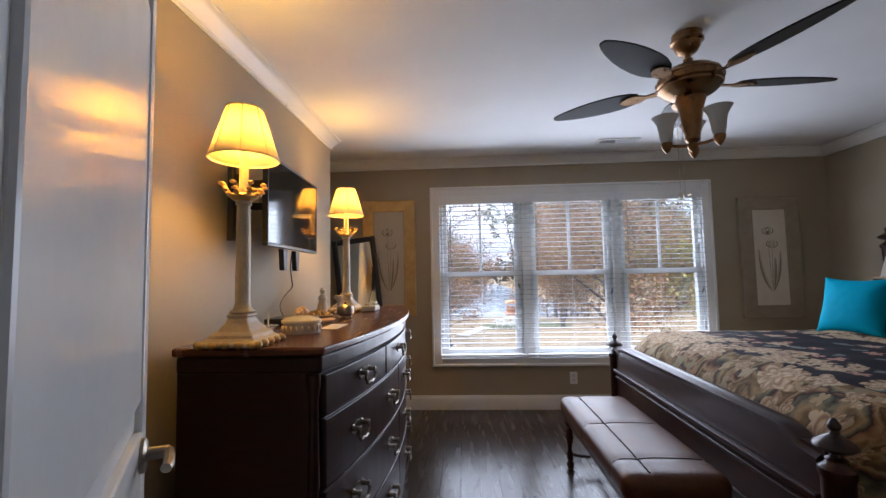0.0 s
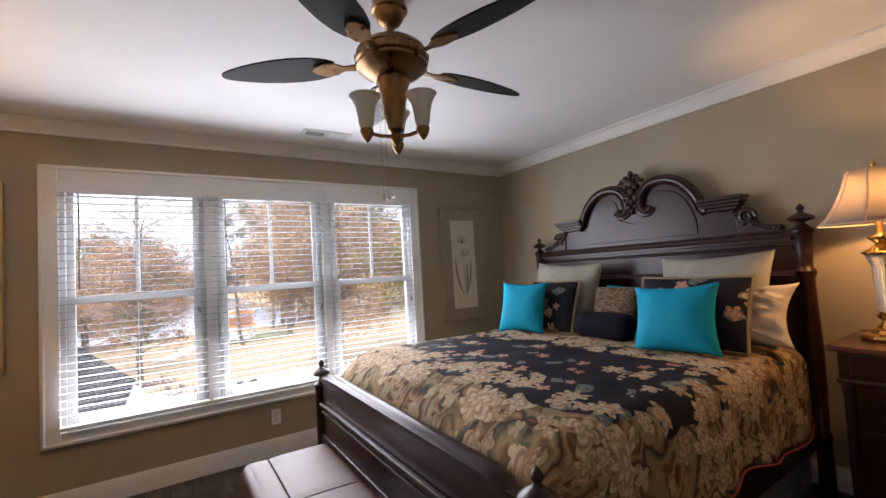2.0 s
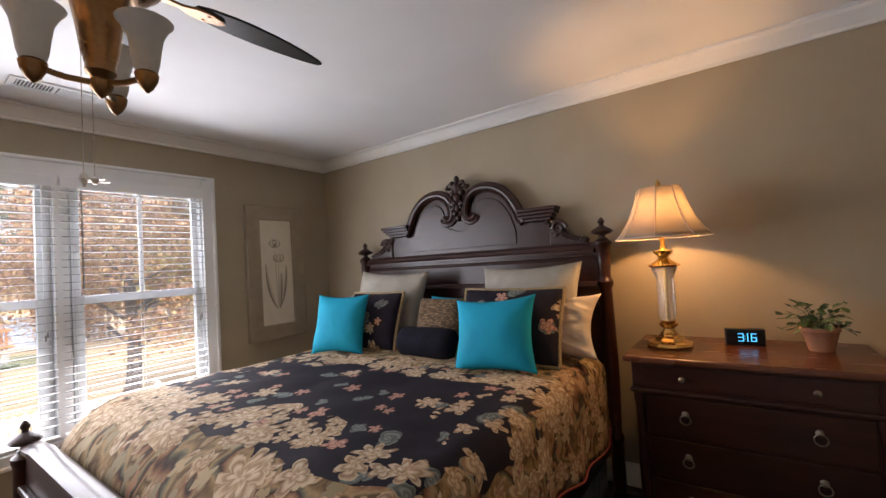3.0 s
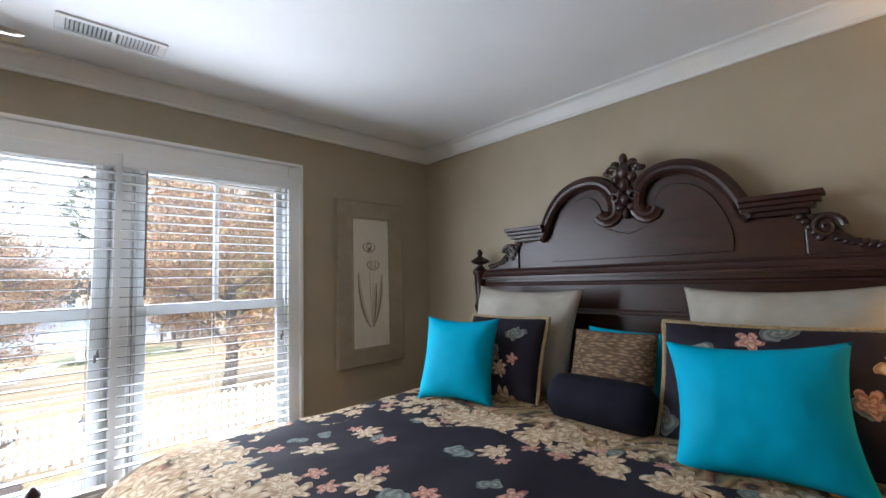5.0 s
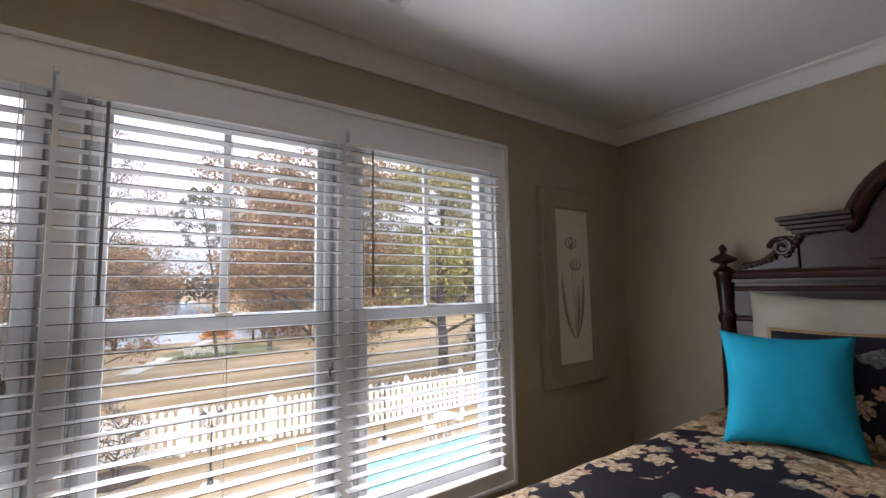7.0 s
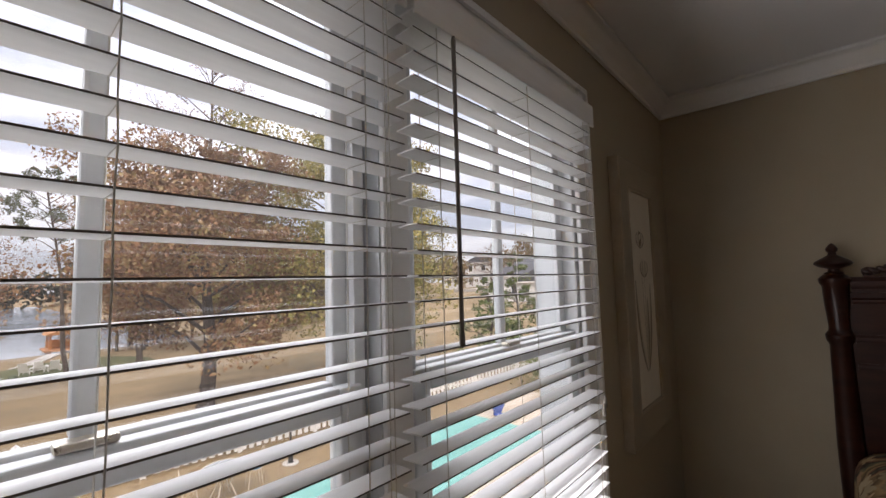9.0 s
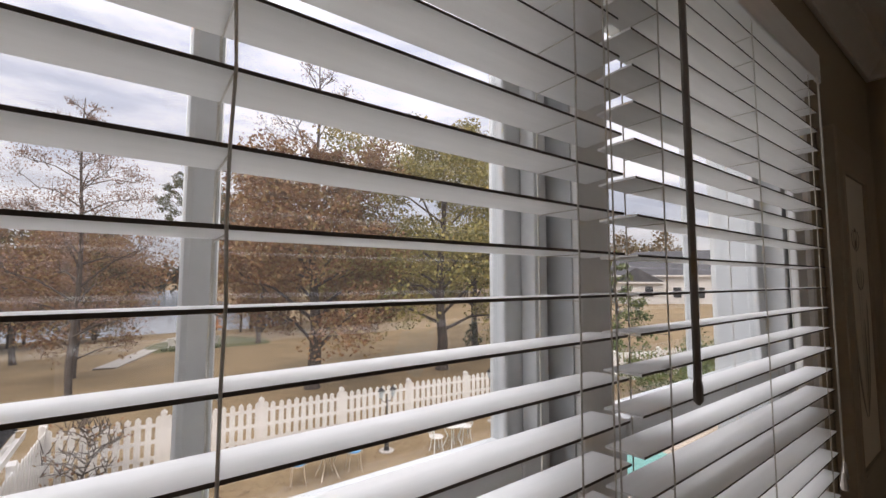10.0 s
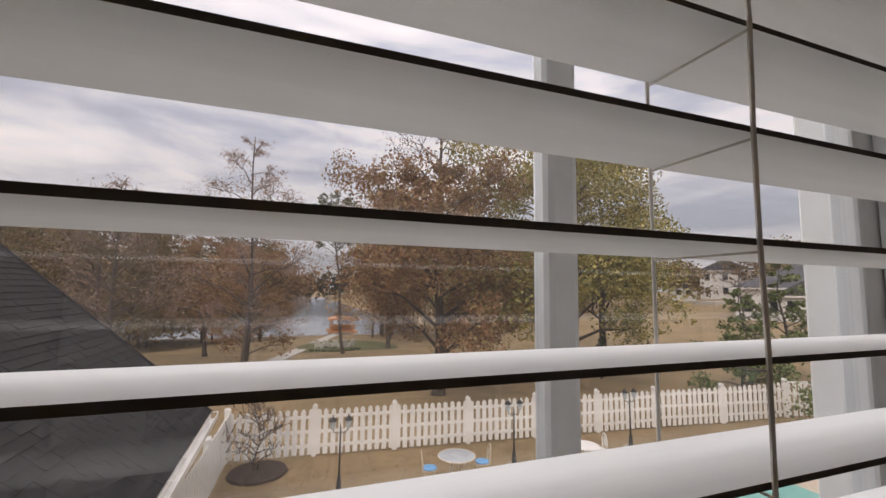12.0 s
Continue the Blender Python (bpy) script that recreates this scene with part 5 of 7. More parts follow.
for yy in (NY0 + 0.03, NY1 - 0.03):
    npart("corner_column", lathe([(0.020, 0.07), (0.024, 0.09), (0.017, 0.13), (0.020, 0.4), (0.017, 0.68), (0.024, 0.73), (0.024, 0.757)], 14, Matrix.Translation((NX0 + 0.012, yy, 0))), M_WOOD, smooth=True)

nl = thing("table_lamp", "lit crystal and brass lamp with beige bell shade", "lamp", (3.235, 1.315, 0.9345))
nl.scale = (1.03, 1.03, 1.03)
M8 = Matrix.Rotation(radians(22.5), 4, "Z")
part("foot", lathe([(0.105, 0), (0.108, 0.010), (0.100, 0.022), (0.070, 0.032), (0.066, 0.044), (0.045, 0.054), (0.042, 0.064)], 8, M8), M_GOLD, nl, bevel=0.003)
part("lower_stem", lathe([(0.042, 0.064), (0.030, 0.074), (0.024, 0.088), (0.040, 0.102), (0.046, 0.112), (0.030, 0.122), (0.040, 0.130)], 18), M_GOLD, nl, smooth=True)
part("crystal_column", lathe([(0.034, 0.130), (0.040, 0.150), (0.040, 0.34), (0.058, 0.385), (0.062, 0.398)], 10), M_CRYSTAL, nl, "clear fluted crystal column")
part("crystal_core", lathe([(0.006, 0.131), (0.006, 0.397)], 8), M_GOLD, nl)
part("upper_cap", lathe([(0.070, 0.398), (0.074, 0.406), (0.050, 0.420), (0.032, 0.432), (0.024, 0.446), (0.046, 0.470), (0.048, 0.478), (0.020, 0.486), (0.012, 0.500), (0.012, 0.560), (0.004, 0.60)], 18), M_GOLD, nl, smooth=True)
sh = bmesh.new()
n = 48
prof = [(0.222, 0.545), (0.190, 0.575), (0.155, 0.635), (0.120, 0.72), (0.100, 0.795), (0.097, 0.795), (0.117, 0.72), (0.152, 0.635), (0.187, 0.575), (0.219, 0.545)]
rg = []
for r, zz in prof:
    rg.append([sh.verts.new((r * (1 - 0.035 * abs(math.sin(4 * 2 * math.pi * i / n))) * math.cos(2 * math.pi * i / n), r * (1 - 0.035 * abs(math.sin(4 * 2 * math.pi * i / n))) * math.sin(2 * math.pi * i / n), zz)) for i in range(n)])
for a, b2 in zip(rg, rg[1:] + rg[:1]):
    for i in range(n):
        f = sh.faces.new((a[i], a[(i + 1) % n], b2[(i + 1) % n], b2[i]))
        f.smooth = True
part("shade", sh, M_SHADE2, nl, "beige silk bell shade")
for i in range(8):
    a = 2 * math.pi * i / 8
    part("shade_rib", tube([(r * math.cos(a) * 1.005, r * math.sin(a) * 1.005, zz) for r, zz in prof[:5]], 0.003, 5), M_CREAM, nl, smooth=True)
part("shade_trim", tube([(0.222 * (1 - 0.035 * abs(math.sin(8 * math.pi * i / 48))) * math.cos(2 * math.pi * i / 48), 0.222 * (1 - 0.035 * abs(math.sin(8 * math.pi * i / 48))) * math.sin(2 * math.pi * i / 48), 0.545) for i in range(49)], 0.004, 6), M_CREAM, nl, smooth=True)
part("harp_spider", boxes((-0.098, 0.098, -0.002, 0.002, 0.784, 0.788), (-0.002, 0.002, -0.098, 0.098, 0.7885, 0.7925)), M_GOLD, nl)
part("finial", lathe([(0.006, 0.788), (0.005, 0.80), (0.011, 0.812), (0.012, 0.82), (0.006, 0.835), (0.002, 0.84)], 12), M_GOLD, nl, smooth=True)
nb = new("lamp_bulb", bpy.data.lights.new("lamp_bulb", "POINT"))
nb.data.energy, nb.data.color, nb.data.shadow_soft_size = 5.0, (1.0, 0.58, 0.23), 0.03
nb.location = (3.235, 1.315, 0.9345 + 0.685)

# ---- digital clock: 3:16 ----
ck = thing("digital_clock", "black digital clock with glowing blue numbers 3:16", "clock", (3.36, 1.0, 0.9345))
ck.rotation_euler = (0, 0, radians(8))
part("case", boxes((-0.022, 0.022, -0.082, 0.082, 0, 0.082)), M_BLACK, ck, bevel=0.004)
part("face", boxes((-0.0238, -0.0225, -0.077, 0.077, 0.005, 0.077)), M_SCREEN, ck, "glossy black display")
SEG = {"a": (0, 1, 1, 1), "b": (1, 1, 1, 0.5), "c": (1, 0.5, 1, 0), "d": (0, 0, 1, 0), "e": (0, 0.5, 0, 0), "f": (0, 1, 0, 0.5), "g": (0, 0.5, 1, 0.5)}
for dg, y0 in (("abcdg", 0.028), ("bc", 0.010), ("acdefg", -0.024)):
    bm = bmesh.new()
    for s in dg:
        x0, z0, x1, z1 = SEG[s]
        ya, yb = y0 - x0 * 0.019, y0 - x1 * 0.019
        za, zb = 0.024 + z0 * 0.036, 0.024 + z1 * 0.036
        box(bm, -0.0246, -0.0240, min(ya, yb) - 0.0022, max(ya, yb) + 0.0022, min(za, zb) - 0.0022, max(za, zb) + 0.0022)
    part("digit", bm, M_DIGIT, ck, "glowing blue digit")
bm = boxes((-0.0246, -0.0240, 0.0, 0.004, 0.032, 0.036), (-0.0246, -0.0240, 0.0, 0.004, 0.047, 0.051))
part("colon", bm, M_DIGIT, ck, "glowing blue colon")

# ---- plant in a small pot ----
pl = thing("potted_plant", "small trailing green plant in a clay pot", "plant", (3.33, 0.72, 0.9345))
part("pot", lathe([(0.045, 0), (0.066, 0.085), (0.072, 0.09), (0.072, 0.105), (0.062, 0.105), (0.058, 0.088), (0.0, 0.086)], 18), M_TERRA, pl, smooth=True)
rng = random.Random(9)
lm, stm = bmesh.new(), bmesh.new()
for i in range(26):
    a, el = rng.uniform(0, 6.28), rng.uniform(0.2, 1.3)
    L = rng.uniform(0.10, 0.19)
    p0 = Vector((0, 0, 0.09))
    tip = p0 + Vector((math.cos(a) * math.cos(el) * L, math.sin(a) * math.cos(el) * L, math.sin(el) * L - rng.uniform(0, 0.05)))
    mid = (p0 + tip) / 2 + Vector((0, 0, 0.03))
    tube([p0, mid, tip], 0.0016, 5, stm)
    for t in (0.45, 0.7, 1.0):
        c = p0.lerp(tip, t) + Vector((0, 0, 0.06 * t * (1 - t) * 4 * 0.5))
        rt = Euler((rng.uniform(-0.7, 0.7), rng.uniform(-0.7, 0.7), rng.uniform(0, 6.28))).to_matrix()
        s = rng.uniform(0.016, 0.026)
        vs = [lm.verts.new(c + rt @ Vector(v) * s) for v in ((-1, 0, 0), (-0.4, 0.62, 0.12), (0.4, 0.5, 0.1), (1.1, 0, -0.1), (0.4, -0.5, 0.1), (-0.4, -0.62, 0.12))]
        cv = lm.verts.new(c + rt @ Vector((0, 0, -0.1)) * s)
        for k in range(6):
            lm.faces.new((vs[k], vs[(k + 1) % 6], cv))
tagged(part("foliage", lm, M_LEAFH, pl, "trailing green leaves"), kind="stuff")
part("stems", stm, M_LEAFH, pl)

# ---- ceiling fan ----
fan = thing("ceiling_fan", "antique brass ceiling fan with five dark blades and tulip lights", "ceiling fan", (1.165, 2.285, CEIL))
part("canopy", lathe([(0.030, -0.105), (0.045, -0.095), (0.058, -0.074), (0.066, -0.050), (0.076, -0.044), (0.076, -0.034), (0.068, -0.028), (0.070, -0.001)], 28), M_BRASS, fan, smooth=True)
part("downrod", lathe([(0.024, -0.165), (0.022, -0.13), (0.014, -0.125), (0.014, -0.095)], 16), M_BRASS, fan, smooth=True)
part("motor", lathe([(0.055, -0.330), (0.085, -0.324), (0.122, -0.306), (0.136, -0.290), (0.146, -0.284), (0.146, -0.274), (0.140, -0.270), (0.150, -0.262), (0.150, -0.238), (0.142, -0.232), (0.146, -0.226), (0.140, -0.212), (0.112, -0.190), (0.062, -0.172), (0.044, -0.160), (0.022, -0.156)], 36), M_BRASS, fan, "ribbed antique brass motor housing", smooth=True)
for k in range(20):
    a = 2 * math.pi * k / 20
    rb = tube([(0.150 * math.cos(a), 0.150 * math.sin(a), -0.262), (0.152 * math.cos(a), 0.152 * math.sin(a), -0.238)], 0.004, 5)
    part("motor_rib", rb, M_BRASS, fan, smooth=True)
part("switch_cone", lathe([(0.018, -0.565), (0.034, -0.545), (0.032, -0.52), (0.040, -0.50), (0.048, -0.44), (0.060, -0.37), (0.070, -0.345), (0.066, -0.328)], 24), M_BRASS, fan, smooth=True)
part("acorn_finial", lathe([(0.002, -0.612), (0.012, -0.602), (0.024, -0.585), (0.028, -0.57), (0.020, -0.562)], 16), M_BRASS, fan, smooth=True)
part("center_globe_cap", lathe([(0.002, -0.555), (0.030, -0.54), (0.036, -0.515), (0.026, -0.50)], 16), M_BRASS, fan, smooth=True)
for k in range(5):
    a = radians(1 + 72 * k)
    R = Matrix.Rotation(a, 4, "Z") @ Matrix.Translation((0, 0, -0.262)) @ Matrix.Rotation(radians(11), 4, "X")
    half = ((0.27, 0.054), (0.33, 0.069), (0.40, 0.074), (0.48, 0.071), (0.56, 0.061), (0.63, 0.046), (0.68, 0.031))
    out = [(0.235, -0.034)] + [(x, -v) for x, v in half] + arc((0.695, 0.0), 0.022, -70, 70, 6, 1.1) + [(x, v) for x, v in half[::-1]] + [(0.235, 0.034)]
    b = prism(out, "z", -0.004, 0.004)
    bmesh.ops.transform(b, matrix=R, verts=b.verts)
    bd = part("blade", b, M_BLADE, fan, "dark carved wooden blade", bevel=0.002)
    ir = prism([(0.15, -0.018), (0.20, -0.012), (0.235, -0.034), (0.275, -0.040), (0.32, -0.022), (0.335, 0), (0.32, 0.022), (0.275, 0.040), (0.235, 0.034), (0.20, 0.012), (0.15, 0.018)], "z", -0.0125, -0.0045)
    for yy in (-0.02, 0.02):
        blob(ir, (0.275, yy, -0.013), (0.006, 0.006, 0.003), u=8, v=5)
    bmesh.ops.transform(ir, matrix=R, verts=ir.verts)
    part("blade_iron", ir, M_BRASS, bd, "brass blade bracket", bevel=0.002)
for k in range(3):
    a = radians(60 + 120 * k)
    dx, dy = math.cos(a), math.sin(a)
    part("light_arm", tube([(0.02 * dx, 0.02 * dy, -0.575), (0.07 * dx, 0.07 * dy, -0.578), (0.115 * dx, 0.115 * dy, -0.572)], 0.008, 8), M_BRASS, fan, smooth=True)
    c = part("acorn_cup", lathe([(0.002, -0.612), (0.014, -0.600), (0.024, -0.580), (0.027, -0.563), (0.022, -0.556)], 16, Matrix.Translation((0.128 * dx, 0.128 * dy, 0.0))), M_BRASS, fan, smooth=True)
    g = bmesh.new()
    pr = [(0.024, -0.558), (0.030, -0.535), (0.034, -0.50), (0.040, -0.465), (0.055, -0.435), (0.064, -0.425), (0.05, -0.425), (0.053, -0.437), (0.038, -0.466), (0.031, -0.50), (0.027, -0.535), (0.021, -0.556)]
    rg = [[g.verts.new((0.128 * dx + r * math.cos(2 * math.pi * i / 24), 0.128 * dy + r * math.sin(2 * math.pi * i / 24), z)) for i in range(24)] for r, z in pr]
    for p, q4 in zip(rg, rg[1:]):
        for i in range(24):
            g.faces.new((p[i], p[(i + 1) % 24], q4[(i + 1) % 24], q4[i]))
    part("tulip_shade", g, M_GLOBE, fan, "frosted white tulip glass", smooth=True)
for px, zz in ((0.012, -0.80), (-0.012, -0.785)):
    part("pull_chain", tube([(px, 0.11, -0.35), (px, 0.118, -0.55), (px, 0.12, zz)], 0.0011, 5), M_NICKEL, fan)
ob_ = bmesh.new()
lathe([(0.004, -0.815), (0.010, -0.808), (0.010, -0.800), (0.003, -0.795)], 10, Matrix.Translation((0.012, 0.12, 0)), ob_)
for k in range(4):
    blob(ob_, (0.012 + 0.022 * math.cos(k * 1.57 + 0.4), 0.12 + 0.022 * math.sin(k * 1.57 + 0.4), -0.803), (0.018 if k % 2 == 0 else 0.008, 0.008 if k % 2 == 0 else 0.018, 0.003), u=8, v=5)
part("fan_pull", ob_, M_NICKEL, fan, "small silver fan-shaped pull", smooth=True)
part("crystal_pull", lathe([(0.002, -0.825), (0.011, -0.805), (0.008, -0.79), (0.002, -0.785)], 8, Matrix.Translation((-0.012, 0.12, 0))), M_PORC, fan)

# ---- television on its wall arm ----
tv = thing("television", "flat black television on a swing arm above the dresser", "television", (-0.93, 2.465, 1.70))
tv.rotation_euler = (0, 0, radians(3))
part("bezel", boxes((-0.028, 0.0, -0.385, 0.385, -0.222, -0.205), (-0.028, 0.0, -0.385, 0.385, 0.212, 0.222), (-0.028, 0.0, -0.385, -0.373, -0.205, 0.212), (-0.028, 0.0, 0.373, 0.385, -0.205, 0.212)), M_BLACK, tv, bevel=0.003)
part("screen", boxes((-0.026, -0.003, -0.3725, 0.3725, -0.2045, 0.2115)), M_SCREEN, tv, "glossy dark screen")
part("back_cover", boxes((-0.05, -0.029, -0.33, 0.33, -0.20, 0.15)), M_BLACK, tv, bevel=0.012)
for yy in (-0.10, 0.09):
    part("bracket_foot", prism([(yy - 0.012, -0.222), (yy + 0.052, -0.222), (yy + 0.042, -0.335), (yy + 0.004, -0.335)], "x", -0.058, -0.030), M_BLACK, tv, "black bracket arm", bevel=0.003)
for zz in (-0.02, 0.10):
    part("swing_arm", boxes((-0.17, -0.05, -0.20, -0.17, zz, zz + 0.036)), M_BLACK, tv, bevel=0.004)
part("wall_plate", boxes((-0.176, -0.150, -0.42, -0.385, -0.20, 0.16), (-0.176, -0.150, -0.30, -0.265, -0.20, 0.16), (-0.176, -0.152, -0.385, -0.30, -0.185, -0.15), (-0.176, -0.152, -0.385, -0.30, 0.09, 0.125)), M_BLACK, tv, "black steel mounting rails", bevel=0.003)
cb = bez((-1.04, 2.66, 1.47), (-1.08, 2.70, 1.30), (-1.06, 2.80, 1.28), (-1.085, 2.72, 1.24), 10) + bez((-1.085, 2.72, 1.24), (-1.10, 2.60, 1.18), (-1.09, 2.60, 1.14), (-0.985, 2.45, 1.10), 10)[1:]
tagged(part("power_cable", tube(cb, 0.004, 7), M_BLACK, smooth=True), "thin black cable from the television to the dresser", "cable")

# ---- tulip pictures on the window wall ----
def picture(name, label, x0, x1, z0, z1, px0, px1, pz0, pz1, frame_mat, paper, seed):
    c = ((x0 + x1) / 2, W, (z0 + z1) / 2)
    p = thing(name, label, "picture", c, "tulip pictures")
    w, h = (x1 - x0) / 2, (z1 - z0) / 2
    part("frame", sweep([(-w, -0.003, -h), (-w, -0.003, h), (w, -0.003, h), (w, -0.003, -h)], [(0, 0), (0, 0.040), (0.006, 0.044), (0.02, 0.042), (px0 - x0 - 0.014, 0.036), (px0 - x0 - 0.008, 0.039), (px0 - x0, 0.035), (px0 - x0, 0)], (0, -1, 0), closed=True), frame_mat, p, "wide flat metallic frame", smooth=False)
    a, b, lo, hi = px0 - c[0], px1 - c[0], pz0 - c[2], pz1 - c[2]
    part("mat_board", boxes((a - 0.001, b + 0.001, -0.030, -0.003, lo - 0.001, hi + 0.001)), paper, p)
    rr = random.Random(seed)
    mx, hh, ww = (a + b) / 2, hi - lo, b - a
    wash, ink = bmesh.new(), bmesh.new()

    def stroke(bm, pts, wid, y=-0.0306):
        """A tapered flat brush mark along the points."""
        prev = None
        for q, (u, v) in enumerate(pts):
            f = q / (len(pts) - 1)
            r = wid * (0.12 + math.sin(math.pi * min(1, f * 0.94 + 0.04)) ** 0.8)
            du = pts[min(q + 1, len(pts) - 1)][0] - pts[max(q - 1, 0)][0]
            dv = pts[min(q + 1, len(pts) - 1)][1] - pts[max(q - 1, 0)][1]
            k = r / max(1e-6, math.hypot(du, dv))
            cur = (bm.verts.new((u - dv * k, y, v + du * k)), bm.verts.new((u + dv * k, y, v - du * k)))
            if prev:
                bm.faces.new((prev[0], prev[1], cur[1], cur[0]))
            prev = cur

    for k, (ox, oz) in enumerate(((-0.05, 0.74), (0.06, 0.60))):
        x, top = mx + ox * ww, lo + oz * hh
        st = bez((mx, lo + 0.17 * hh), (mx + 0.3 * ox * ww, lo + 0.35 * hh), (x, lo + 0.48 * hh), (x, top), 10)
        stroke(ink, st, 0.0016)
        for s in (-1, -0.35, 0.35, 1):
            pt = bez((x, top - 0.005), (x + s * 0.20 * ww, top + 0.008), (x + s * 0.20 * ww, top + 0.05), (x + s * 0.10 * ww, top + 0.078 - 0.014 * abs(s)), 8)
            stroke(wash if abs(s) < 0.5 else ink, pt, 0.011 if abs(s) < 0.5 else 0.0038, -0.0306 - 0.0003 * (abs(s) > 0.5))
        if k == 0:
            stroke(ink, [(x - 0.012, top + 0.004), (x, top + 0.016), (x + 0.012, top + 0.038)], 0.013, -0.0310)
            stroke(ink, [(x - 0.018, top + 0.055), (x - 0.004, top + 0.066), (x + 0.014, top + 0.06)], 0.006, -0.0310)
    for s, r_ in ((-1, 0.95), (1, 0.8), (1, 0.35)):
        lf = bez((mx + 0.02 * s * ww, lo + 0.15 * hh), (mx + s * 0.24 * ww * r_, lo + 0.24 * hh), (mx + s * 0.36 * ww * r_, lo + 0.40 * hh), (mx + s * 0.36 * ww * r_, lo + (0.44 + 0.15 * r_) * hh), 12)
        stroke(wash, lf, 0.016, -0.0304)
        stroke(ink, [(u + s * 0.006, v) for u, v in lf], 0.005, -0.0309)
    part("tulip_wash", wash, M_WASH, p, "pale olive brush wash of tulips")
    part("tulip_drawing", ink, M_INK, p, "faded brown drawing of tulips")
    return p


picture("framed_picture", "tall tulip drawing in a wide taupe frame", 2.690, 3.246, 0.856, 2.028, 2.815, 3.121, 0.981, 1.903, M_BRONZE, M_PAPERW, 3)
picture("framed_picture", "tall tulip drawing in a wide gilt frame", -1.02, -0.485, 0.925, 2.095, -0.905, -0.60, 1.04, 1.98, M_ANTGOLD, M_PAPERG, 5)

# ---- floor mirror leaning in the corner ----
fm = thing("floor_mirror", "tall black-framed mirror leaning on the window wall", "mirror", (-1.0, 4.18, 0.004))
fm.matrix_world = Matrix.Translation((-0.89, 4.19, 0.030)) @ Matrix.Rotation(radians(4), 4, "Z") @ Matrix.Rotation(radians(-5.0), 4, "X") @ Matrix.Rotation(radians(-7.0), 4, "Y")
mw, mh = 0.215, 1.70
part("frame", boxes((-mw, -mw + 0.05, -0.022, 0.022, 0, mh), (mw - 0.05, mw, -0.022, 0.022, 0, mh), (-mw + 0.05, mw - 0.05, -0.022, 0.022, mh - 0.05, mh), (-mw + 0.05, mw - 0.05, -0.022, 0.022, 0, 0.05)), M_BLACKW, fm, bevel=0.008)
part("mirror_glass", boxes((-mw + 0.055, mw - 0.055, -0.008, 0.0, 0.055, mh - 0.055)), M_MIRROR, fm, "silvered mirror glass")

# ---- things on the dresser ----
def top_at(x, y):
    return (x, y, DT_)


tb = thing("trinket_box", "oval blue-grey porcelain box with a rose on the lid", "trinket box", top_at(-0.70, 1.965))
tb.scale = (0.86, 0.86, 0.95)
part("box", lathe([(0.078, 0), (0.082, 0.006), (0.082, 0.046), (0.086, 0.050)], 28, None, None, 1.15, 0.85), M_PORC, tb, smooth=True)
gb = bmesh.new()
for i in range(20):
    a = 2 * math.pi * i / 20
    blob(gb, (0.094 * math.cos(a), 0.070 * math.sin(a), 0.026), (0.008, 0.008, 0.013), u=6, v=5)
part("garland", gb, M_PAPERG, tb, "raised grey garland", smooth=True)
part("lid", lathe([(0.088, 0.0505), (0.088, 0.060), (0.070, 0.072), (0.030, 0.080), (0.002, 0.081)], 28, None, None, 1.15, 0.85), M_PORC, tb, smooth=True)
rz = bmesh.new()
rng = random.Random(2)
for i in range(11):
    a = i * 2.4
    blob(rz, (0.006 * i ** 0.6 * math.cos(a), 0.006 * i ** 0.6 * math.sin(a), 0.092 + rng.uniform(0, 0.02)), (0.016, 0.012, 0.010), Euler((rng.random(), rng.random(), a)).to_matrix().to_4x4(), 8, 6)
part("rose", rz, M_PEACH, tb, "peach porcelain rose", smooth=True)

gd = thing("glass_dish", "small clear glass dish", "dish", top_at(-0.88, 1.99))
part("bowl", lathe([(0.03, 0), (0.034, 0.004), (0.05, 0.030), (0.060, 0.031), (0.032, 0.008), (0.0, 0.007)], 20), M_CRYSTAL, gd, smooth=True)
part("stick", lathe([(0.004, 0.005), (0.004, 0.085), (0.002, 0.09)], 8, Matrix.Translation((0.01, 0.02, 0))), M_PORC, gd)

hb = thing("hair_brush", "light wooden brush lying on the dresser", "brush", top_at(-0.745, 2.30))
hb.rotation_euler = (0, 0, radians(70))
part("handle", tube([(-0.13, 0, 0.012), (-0.05, 0, 0.013), (0.0, 0, 0.014)], 0.009, 10), M_BRUSH, hb, smooth=True)
hd = bmesh.new()
blob(hd, (0.06, 0, 0.016), (0.07, 0.03, 0.011), u=16)
part("head", hd, M_BRUSH, hb, smooth=True)
env = part("envelope", boxes((-0.665, -0.585, 2.09, 2.29, DT_ + 0.0005, DT_ + 0.003)), M_PAPERW)
tagged(env, "flat white envelope lying on the dresser", "envelope")

